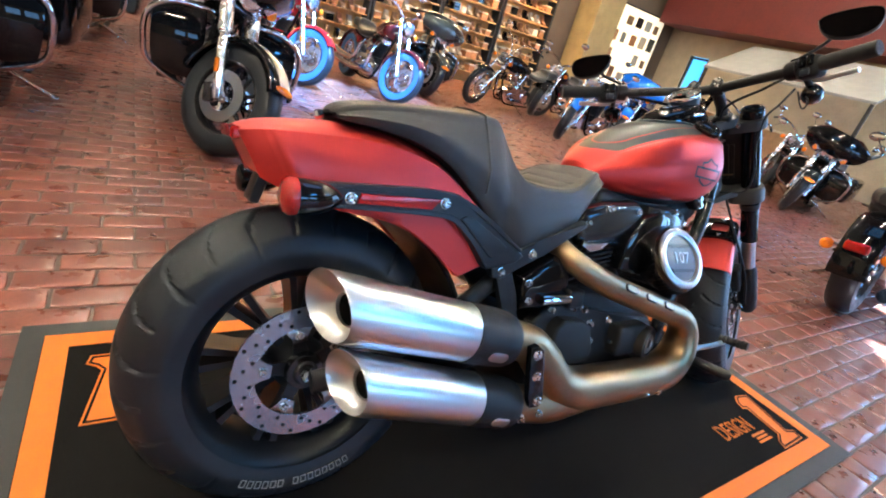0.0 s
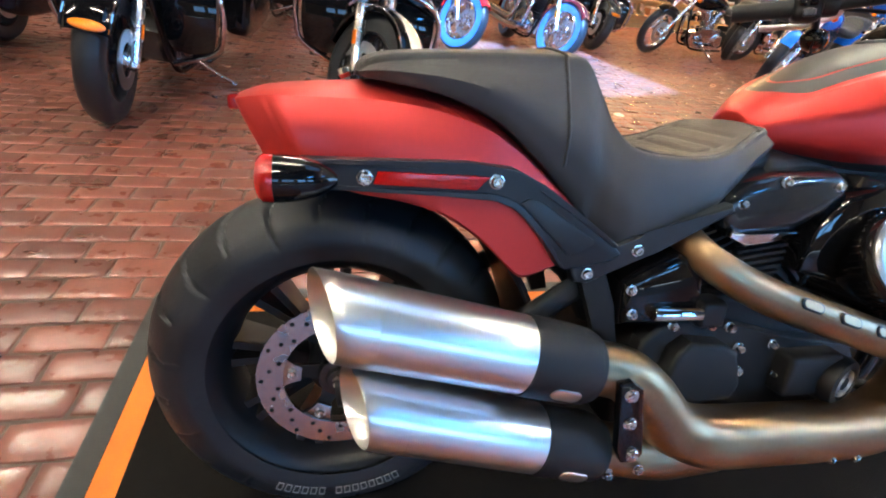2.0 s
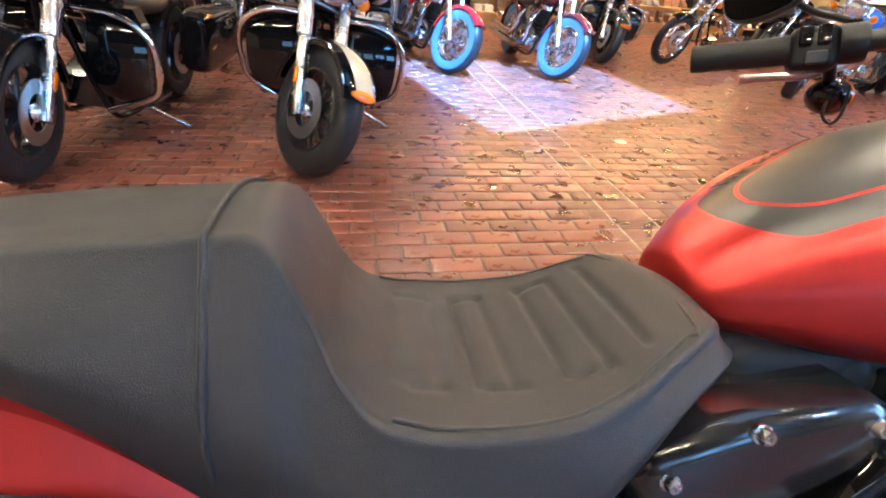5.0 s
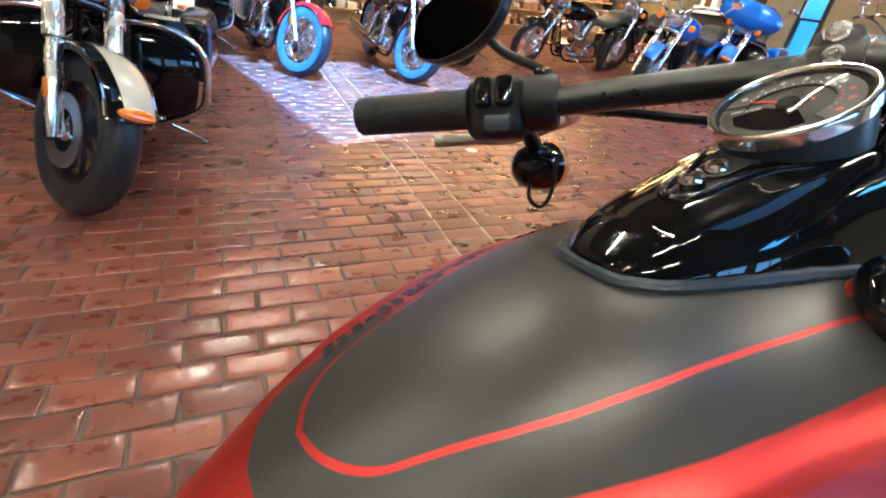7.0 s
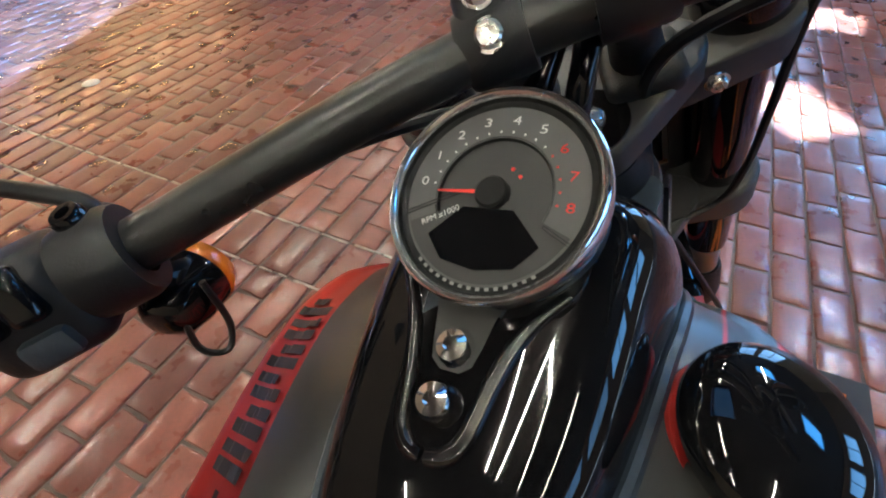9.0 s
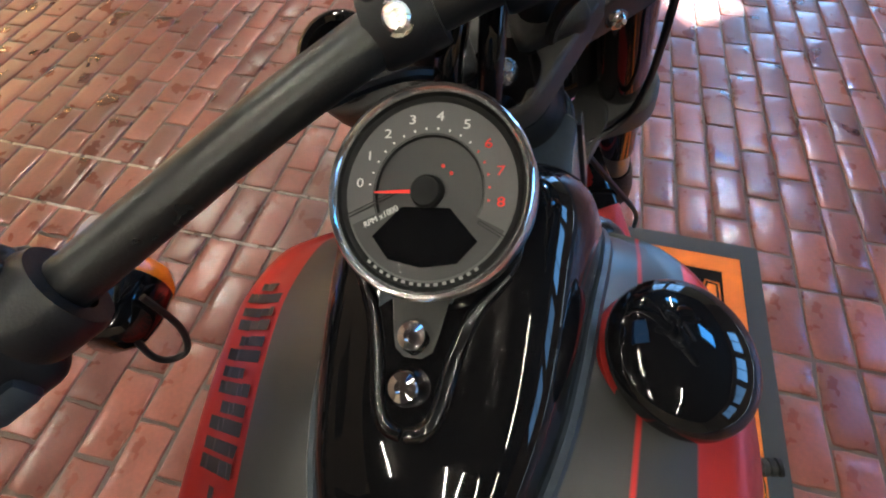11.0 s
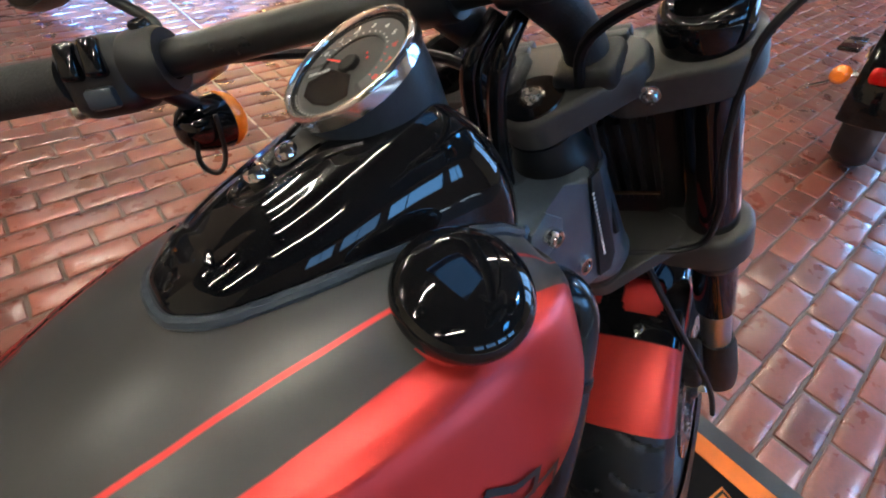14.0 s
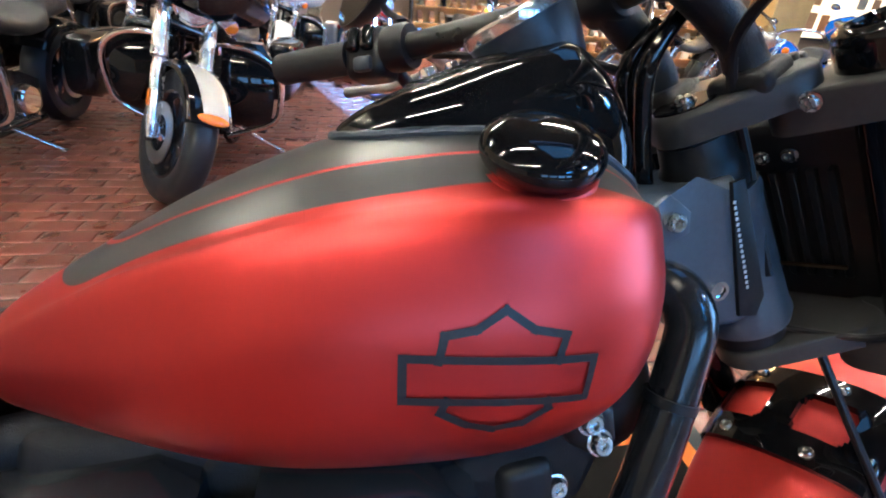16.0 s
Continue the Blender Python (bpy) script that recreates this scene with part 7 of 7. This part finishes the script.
    for s in (-1, 1):
        for r, px, pz in ((0.09, 0.62 if s > 0 else 0.70, 0.29), (0.06, 0.95, 0.28)):
            bm = bmesh.new()
            lathe(bm, [(0, 0.05), (r * 0.83, 0.05), (r, 0.03), (r, 0.0), (0, 0.0)], axis((px, s * 0.125, pz), (0, s, 0)), 30)
            add("side_cover", bm, m_chrome, en, "chrome side cover")
    bm = bmesh.new()
    lathe(bm, [(0, 0.07), (0.06, 0.07), (0.085, 0.05), (0.09, 0.0), (0, 0)], axis((0.84, -0.11, 0.56), (0, -1, 0)), 30)
    add("air_cleaner", bm, m_chrome if kind != "tourer" else m_black, en, "round air cleaner")
    for k, pts in enumerate(([(0.66, -0.10, 0.62), (0.68, -0.20, 0.54), (0.60, -0.22, 0.36), (0.40, -0.22, 0.30), (-0.25, -0.22, 0.34)], [(0.97, -0.10, 0.62), (1.06, -0.20, 0.52), (1.00, -0.22, 0.30), (0.75, -0.22, 0.22), (0.30, -0.21, 0.21), (-0.25, -0.21, 0.24)])):
        bm = bmesh.new()
        tube(bm, pts, [0.024, 0.024, 0.026] + [0.045] * (len(pts) - 3), 14, 5)
        add("exhaust", bm, m_chrome, lab="chrome exhaust")
    for s in (-1, 1):
        bm = bmesh.new()
        tube(bm, [neck + V(0.02, s * 0.03, -0.06), V(1.22, s * 0.08, 0.50), V(1.12, s * 0.12, 0.22), V(0.95, s * 0.13, 0.14), V(0.45, s * 0.13, 0.15)], 0.017, 10, 5)
        add("frame_tube", bm, m_black)
        bm = bmesh.new()
        box(bm, (0.30, 0.11, 0.025), pose(1.0, s * 0.29, 0.27), 0.01, 2)
        add("footboard", bm, m_blackmetal, lab="black footboard")
        if kind == "tourer":
            # leg shield, engine guard, saddlebag
            bm = bmesh.new()
            rings = []
            for z, xa, ya, yb in interp([(0.30, 1.16, 0.16, 0.33), (0.36, 1.20, 0.14, 0.38), (0.50, 1.23, 0.13, 0.40), (0.64, 1.20, 0.13, 0.39), (0.74, 1.14, 0.13, 0.32)], 14):
                rings.append([V(xa + 0.02, s * ya, z), V(xa + 0.035, s * (ya + yb) / 2, z), V(xa, s * yb, z), V(xa - 0.10, s * yb * 0.97, z), V(xa - 0.08, s * ya, z)])
            grid(bm, rings)
            add("leg_shield", bm, m_black, lab="gloss black leg shield")
            bm = bmesh.new()
            tube(bm, [(1.22, s * 0.10, 0.72), (1.24, s * 0.30, 0.71), (1.23, s * 0.42, 0.62), (1.21, s * 0.43, 0.46), (1.18, s * 0.38, 0.33), (1.15, s * 0.14, 0.22)], 0.016, 12, 6)
            add("engine_guard", bm, m_chrome, lab="chrome engine guard")
            bm = bmesh.new()
            grid(bm, [super_ring(u, w, t, b, 20, 4.0) for u, w, t, b in interp([(0.36, 0.05, 0.60, 0.34), (0.32, 0.09, 0.66, 0.28), (0.05, 0.11, 0.67, 0.26), (-0.35, 0.11, 0.66, 0.30), (-0.42, 0.06, 0.62, 0.34)], 16)])
            bmesh.ops.translate(bm, vec=(0, s * 0.30, 0), verts=bm.verts)
            add("saddlebag", bm, paint, lab="hard saddlebag")
    if kind == "tourer":
        bm = bmesh.new()
        rings = []
        for z, xf, w in interp([(0.82, 1.36, 0.20), (0.90, 1.46, 0.34), (1.00, 1.49, 0.40), (1.10, 1.46, 0.36), (1.18, 1.40, 0.22)], 14):
            rings.append([V(xf - 0.22 * (y / w) ** 2 * 0.8, y, z) for y in [w * (i / 8 - 1) for i in range(17)]] + [V(xf - 0.02 - 0.22 * (y / w) ** 2 * 0.8 - 0.02, y * 0.97, z) for y in [w * (1 - i / 8) for i in range(17)]])
        grid(bm, rings)
        add("fairing", bm, paint, lab="wide painted fairing", steered=True)
    # stand on the left
    bm = bmesh.new()
    tube(bm, [(0.86, 0.14, 0.20), (0.80, 0.30, 0.10), (0.775, 0.385, 0.060)], 0.012, 10, 4)
    box(bm, (0.06, 0.035, 0.008), pose(0.77, 0.39, 0.055, lean), 0.003)
    add("side_stand", bm, m_chrome, lab="chrome side stand")
    return root


parked((0.14, 2.24), -92, "tourer", m_black, "black touring motorcycle with pale fender panel and leg shields", 39, 6, trim=m_beige_paint, group="parked motorcycles")
parked((-1.12, 2.15), -94, "tourer", m_black, "gloss black touring motorcycle with chrome engine guards", 8, 6, group="parked motorcycles")
parked((-2.55, 2.20), -94, "tourer", m_black, "gloss black touring motorcycle with hard saddlebags", 12, 6, group="parked motorcycles")
parked((-0.88, 4.85), -100, "tourer", m_dark_green, "dark grey touring motorcycle in the second row", 20, 6, group="parked motorcycles")
parked((-2.3, 5.6), -95, "tourer", m_black, "black touring motorcycle in the second row", 20, 6, group="parked motorcycles")
parked((0.25, 5.6), -100, "tourer", m_white_paint, "pearl white touring motorcycle in the second row", 20, 6, group="parked motorcycles")
parked((1.34, 5.02), -78, "cruiser", m_gloss_red, "red cruiser motorcycle with pale blue tyre sidewalls", 26, 7, white=True, group="parked motorcycles")
parked((2.48, 4.92), -88, "cruiser", m_maroon, "maroon cruiser motorcycle with pale blue tyre sidewalls", 26, 7, white=True, group="parked motorcycles")
parked((3.55, 6.05), -110, "tourer", m_dark_green, "dark grey touring motorcycle with leg shields", 18, 6, group="parked motorcycles")
parked((4.60, 6.25), 186, "chopper", m_black, "black chopper motorcycle with raked chrome fork", 14, 7, group="parked motorcycles")
parked((5.02, 4.42), 200, "cruiser", m_blue_paint, "candy blue cruiser motorcycle with chrome fork", 18, 7, group="parked motorcycles")
parked((6.05, 6.3), 205, "cruiser", m_black, "black cruiser motorcycle with chrome engine", 16, 7, group="parked motorcycles")
parked((6.75, 4.9), 205, "tourer", m_blue_paint, "candy blue touring motorcycle with wide fairing", 16, 6, group="parked motorcycles")
parked((6.5, 3.05), 192, "cruiser", m_gloss_red, "gloss red cruiser motorcycle with chrome headlamp", 16, 7, group="parked motorcycles")
parked((7.4, 2.15), 190, "tourer", m_black, "black touring motorcycle with chrome lamps", 14, 6, group="parked motorcycles")
parked((7.9, 3.9), 200, "cruiser", m_gloss_red, "gloss red cruiser motorcycle with black seat", 16, 7, group="parked motorcycles")
parked((8.3, 3.0), 196, "cruiser", m_black, "black cruiser motorcycle with tall chrome bars", 20, 7, group="parked motorcycles")
parked((7.9, 1.05), 188, "chopper", m_black, "black chopper motorcycle with raked chrome fork", 12, 7, group="parked motorcycles")
parked((8.75, 1.45), 192, "cruiser", m_black, "black cruiser motorcycle with chrome engine and bars", 16, 7, group="parked motorcycles")
parked((9.6, 2.75), 200, "cruiser", m_white_paint, "white cruiser motorcycle near the sales counter", 16, 7, group="parked motorcycles")
parked((10.3, 1.5), 190, "tourer", m_dark_green, "dark grey touring motorcycle near the window", 12, 6, group="parked motorcycles")
parked((5.34, 0.30), 5, "cruiser", m_black, "black cruiser motorcycle seen from its red tail lamp", 4, 7, group="parked motorcycles")
parked((6.6, -0.9), 8, "cruiser", m_maroon, "maroon cruiser motorcycle with chrome exhausts", 4, 7, group="parked motorcycles")

# ---------------------------------------------------------------- shelving and wall dressing along the north side
m_shelf = M("honey_wood_shelf", (0.62, 0.34, 0.13), 0.5, 0, 0.2, 8, 0.1, 60, stretch=(1, 6, 6))
m_tan = M("tan_leather_goods", (0.36, 0.16, 0.07), 0.5, 0, 0.3, 15)
m_cream = M("cream_carton", (0.62, 0.52, 0.38), 0.6, 0, 0.15, 12)
m_brownbox = M("brown_carton", (0.30, 0.17, 0.09), 0.6, 0, 0.2, 12)
m_pillar = M("ochre_pillar", (0.34, 0.25, 0.12), 0.6, 0, 0.2, 4, 0.2, 30)
m_awning = M("grey_canvas", (0.30, 0.29, 0.27), 0.8, 0, 0.12, 6, 0.3, 200)
m_soffit = M("dark_red_soffit", (0.13, 0.022, 0.018), 0.6, 0, 0.2, 3)
m_shelf_fill = glow("shelf_fill_glow", (1.0, 0.62, 0.28), 130.0)
rng = random.Random(11)
for k in range(4):
    sx = 3.05 + 1.62 * k
    unit = empty("shelf_unit", Matrix.Translation((sx, 9.62, 0)), "honey wood shelf unit filled with boots and cartons", "shelf", "shelf units")
    block("back_panel", (-0.78, 0.30, 0.0), (0.78, 0.33, 3.0), m_shelf, "", "", unit)
    for s in (-0.79, 0.75):
        block("side_panel", (s, -0.05, 0.0), (s + 0.04, 0.30, 3.0), m_frame, "", "", unit)
    # glowing strip added ahead of each unit to brighten shelves and goods
    block("fill_strip", (-0.70, -0.36, 2.96), (0.70, -0.28, 2.99), m_shelf_fill, "", "added warm glowing strip that brightens the shelves", unit)
    for r in range(9):
        z = 0.25 + 0.30 * r
        block("shelf_board", (-0.748, -0.02, z), (0.748, 0.298, z + 0.025), m_shelf, "", "", unit)
        for c in range(7):
            x = -0.62 + 0.205 * c + rng.uniform(-0.02, 0.02)
            goods = new("boot" if rng.random() < 0.6 else "carton")
            goods.matrix_world = Matrix.Translation((sx + x, 9.62 + 0.12, z + 0.025))
            mat = rng.choice((m_tan, m_cream, m_brownbox, m_black, m_tan))
            bm = bmesh.new()
            if goods.name.startswith("boot"):
                slab(bm, [(-0.12, 0), (0.10, 0), (0.11, 0.05), (0.10, 0.20), (0.02, 0.20), (0.0, 0.09), (-0.10, 0.06)], 0.09, pose(0, 0.045, 0, 90, 0, 90), 0.012, 2)
                tagged(goods, "leather boot standing on the shelf", "boot", "boots on the shelves")
                part("upper", bm, mat, goods)
                bm = bmesh.new()
                box(bm, (0.085, 0.235, 0.018), Matrix.Translation((0, 0, 0.008)), 0.004)
                part("sole", bm, m_satin, goods)
            else:
                h = rng.uniform(0.10, 0.20)
                box(bm, (0.16, 0.24, h), Matrix.Translation((0, 0, h / 2)), 0.004, 1)
                tagged(goods, "plain carton stacked on the shelf", "carton", "cartons on the shelves")
                part("box_body", bm, mat, goods)
                bm = bmesh.new()
                box(bm, (0.166, 0.246, 0.03), Matrix.Translation((0, 0, h - 0.014)), 0.003, 1)
                part("lid", bm, m_cream, goods)
block("pillar", (9.75, 9.2, 0), (10.65, 9.95, zc - 0.002), m_pillar, label="square ochre pillar beside the shelving", bevel=0.02)
m_poster_glow = glow("lit_panel", (1.0, 0.86, 0.66), 0.75)
panel = empty("lit_display_panel", Matrix.Translation((12.2, 9.879, 0.9)), "white lit display panel with pinned photographs", "display")
block("panel_face", (-1.1, 0.0, 0.0), (1.1, 0.06, 2.1), m_poster_glow, "", "glowing white panel", panel)
block("panel_frame", (-1.16, 0.062, -0.06), (1.16, 0.12, 2.16), m_frame, "", "dark frame", panel)
for r in range(4):
    for c in range(5):
        if rng.random() < 0.9:
            x, z, w, h = -0.95 + 0.42 * c, 0.15 + 0.5 * r, rng.uniform(0.2, 0.32), rng.uniform(0.22, 0.38)
            block("photograph", (x, -0.012, z), (x + w, -0.004, z + h), rng.choice((m_tan, m_brownbox, m_dark_green, m_awning, m_cream)), "", "", panel)
aw = empty("awning", Matrix.Translation((10.6, 4.6, 1.5)), "grey canvas awning over a sales counter", "awning")
bm = bmesh.new()
slab(bm, [(0, 0), (1.6, 0.75), (1.6, 0.80), (0, 0.05)], 3.4, pose(0, 1.7, 0.3, 90))
part("canvas", bm, m_awning, aw, smooth=False)
for y in (-1.65, 1.65):
    block("post", (0.02, y - 0.03, -1.5), (0.08, y + 0.03, 0.298), m_frame, "", "", aw)
ct = empty("counter", Matrix.Translation((11.2, 4.6, 0)), "brown wooden sales counter with a pale top", "counter")
block("body", (-0.3, -1.5, 0), (0.3, 1.5, 0.92), m_brownbox, "", "", ct)
block("top", (-0.34, -1.54, 0.922), (0.34, 1.54, 0.96), m_cream, "", "pale top", ct)
block("soffit", (x1 - 1.2, 0.3, 2.9), (x1 - 0.004, y1 - 0.3, zc - 0.004), m_soffit, label="dark red boxed soffit under the ceiling")

# ---------------------------------------------------------------- brick floor
BX, BY, GAP = 0.207, 0.104, 0.009
floor = empty("floor", Matrix(), "stamped red brick floor with a sealed sheen", "floor", kind="structure")
bm = bmesh.new()
bm.faces.new([bm.verts.new(p) for p in ((x0, y0, -0.005), (x1, y0, -0.005), (x1, y1, -0.005), (x0, y1, -0.005))])
part("mortar_bed", bm, m_mortar, floor, "dark mortar bed", smooth=False)


def brick_mesh(name, sx, sy, seed):
    """A worn brick face with an uneven top edge."""
    rng = random.Random(seed)
    n = 12
    def outline_pts(k, jit):
        pts = []
        for i in range(n):
            f = i / n * 4
            e, t = int(f), f - int(f)
            c = [(-1, -1), (1, -1), (1, 1), (-1, 1)]
            a, b = c[e], c[(e + 1) % 4]
            pts.append(((a[0] + (b[0] - a[0]) * t) * sx / 2 * k + rng.uniform(-jit, jit), (a[1] + (b[1] - a[1]) * t) * sy / 2 * k + rng.uniform(-jit, jit)))
        return pts
    lo = [(x, y, -0.005) for x, y in outline_pts(1.0, 0.0026)]
    mid = [(x * 0.985, y * 0.975, -0.0012) for x, y, z in lo]
    hi = [(x * 0.955, y * 0.92, rng.uniform(-0.0005, 0.0001)) for x, y, z in lo]
    tilt = rng.uniform(-0.0003, 0.0003)
    crown = [(x * 0.62, y * 0.52, 0.0006 + tilt * math.copysign(1, y) + rng.uniform(-0.00015, 0.00015)) for x, y, z in lo]
    faces = []
    for r in range(3):
        for i in range(n):
            j = (i + 1) % n
            faces.append((r * n + i, r * n + j, (r + 1) * n + j, (r + 1) * n + i))
    faces.append(tuple(range(3 * n, 4 * n)))
    return lo + mid + hi + crown, faces


HALF = BX / 2
VARIANTS = [brick_mesh("brick", BX - GAP, BY - GAP, s) for s in range(7)] + [brick_mesh("brick", HALF - GAP, BY - GAP, s) for s in range(20, 23)]
MESHES = []
for vs, fs in VARIANTS:
    me = bpy.data.meshes.new("brick")
    me.from_pydata(vs, [], fs)
    me.shade_smooth()
    me.materials.append(m_brick)
    MESHES.append(me)
rng = random.Random(5)
cells = []                     # x, y, whether a half brick
BAND = (1.595, 1.802)
for r in range(int((-4.2 - 0.12) / BY), int((9.9 - 0.12) / BY)):
    yy = 0.12 + BY * (r + 0.5)
    odd = r % 2
    cells.append((sum(BAND) / 2, yy, False))
    for side, start in ((-1, BAND[0]), (1, BAND[1])):
        if odd:
            cells.append((start + side * HALF / 2, yy, True))
        for k in range(58):
            cells.append((start + side * (BX * (k + 0.5) + (HALF if odd else 0)), yy, False))
cells = [c for c in cells if x0 + 0.2 < c[0] < x1 - 0.2 and not (MAT_A[0] + 0.12 < c[0] < MAT_B[0] - 0.12 and MAT_A[1] + 0.07 < c[1] < MAT_B[1] - 0.07)]


def near(c):
    """The stretches of floor that the walk passes closest to."""
    return (-0.95 < c[0] < -0.38 and 0.0 < c[1] < 1.15) or (0.1 < c[0] < 1.35 and 0.72 < c[1] < 1.75) or (1.25 < c[0] < 2.25 and -0.95 < c[1] < -0.38) or (1.98 < c[0] < 2.35 and -0.4 < c[1] < 0.4)


close = [c for c in cells if near(c)][:300]
rest = [c for c in cells if c not in set(close)]
verts, faces = [], []
for x, y, small in rest:
    vs, fs = VARIANTS[rng.randrange(7, 10) if small else rng.randrange(7)]
    s, k, dz = rng.choice((1, -1)), len(verts), rng.uniform(-0.0008, 0.0006)
    tx, ty = rng.gauss(0, 0.007), rng.gauss(0, 0.008)
    verts += [(x + s * a, y + s * b, c + dz + (tx * a + ty * b if c > -0.004 else 0.0)) for a, b, c in vs]
    faces += [tuple(k + i for i in f) for f in fs]
me = bpy.data.meshes.new("brick_field")
me.from_pydata(verts, [], faces)
me.shade_smooth()
me.materials.append(m_brick)
field = new("brick_field", me)
field.parent = floor
tagged(field, "field of stamped red bricks", kind="stuff")
for x, y, small in close:
    ob = new("brick", rng.choice(MESHES[7:] if small else MESHES[:7]))
    ob.parent = floor
    ob.matrix_basis = Matrix.Translation((x, y, rng.uniform(-0.0008, 0.0006))) @ Matrix.Rotation(rng.choice((0, math.pi)) + rng.uniform(-0.012, 0.012), 4, "Z") @ Matrix.Rotation(rng.gauss(0, 0.012), 4, "X") @ Matrix.Rotation(rng.gauss(0, 0.010), 4, "Y")

# pale joint lines along the soldier band, a floor cover and a painted line
m_joint = M("pale_joint", (0.34, 0.28, 0.22), 0.6, 0, 0.5, 30, 0.4, 200)
m_cover = M("pale_floor_cover", (0.55, 0.52, 0.46), 0.5, 0, 0.2, 40, 0.2, 200)
for xx in BAND:
    bm = bmesh.new()
    yy = 0.75
    while yy < 9.6:
        ln = rng.uniform(0.03, 0.14)
        box(bm, (rng.uniform(0.006, 0.011), ln, 0.0042), Matrix.Translation((xx + rng.uniform(-0.002, 0.002), yy + ln / 2, -0.0033)))
        yy += ln + rng.uniform(0.004, 0.03)
    tagged(part("joint_grout", bm, m_joint, floor, smooth=False), "pale broken joint grout", kind="stuff")
bm = bmesh.new()
lathe(bm, [(0, 0.006), (0.034, 0.006), (0.042, 0.003), (0.043, 0.0)], Matrix.Translation((2.23, 2.84, 0.0005)), 28)
cover = empty("floor_cover", Matrix(), "small round pale cover set on the brick floor", "cover")
part("cover_disc", bm, m_cover, cover)
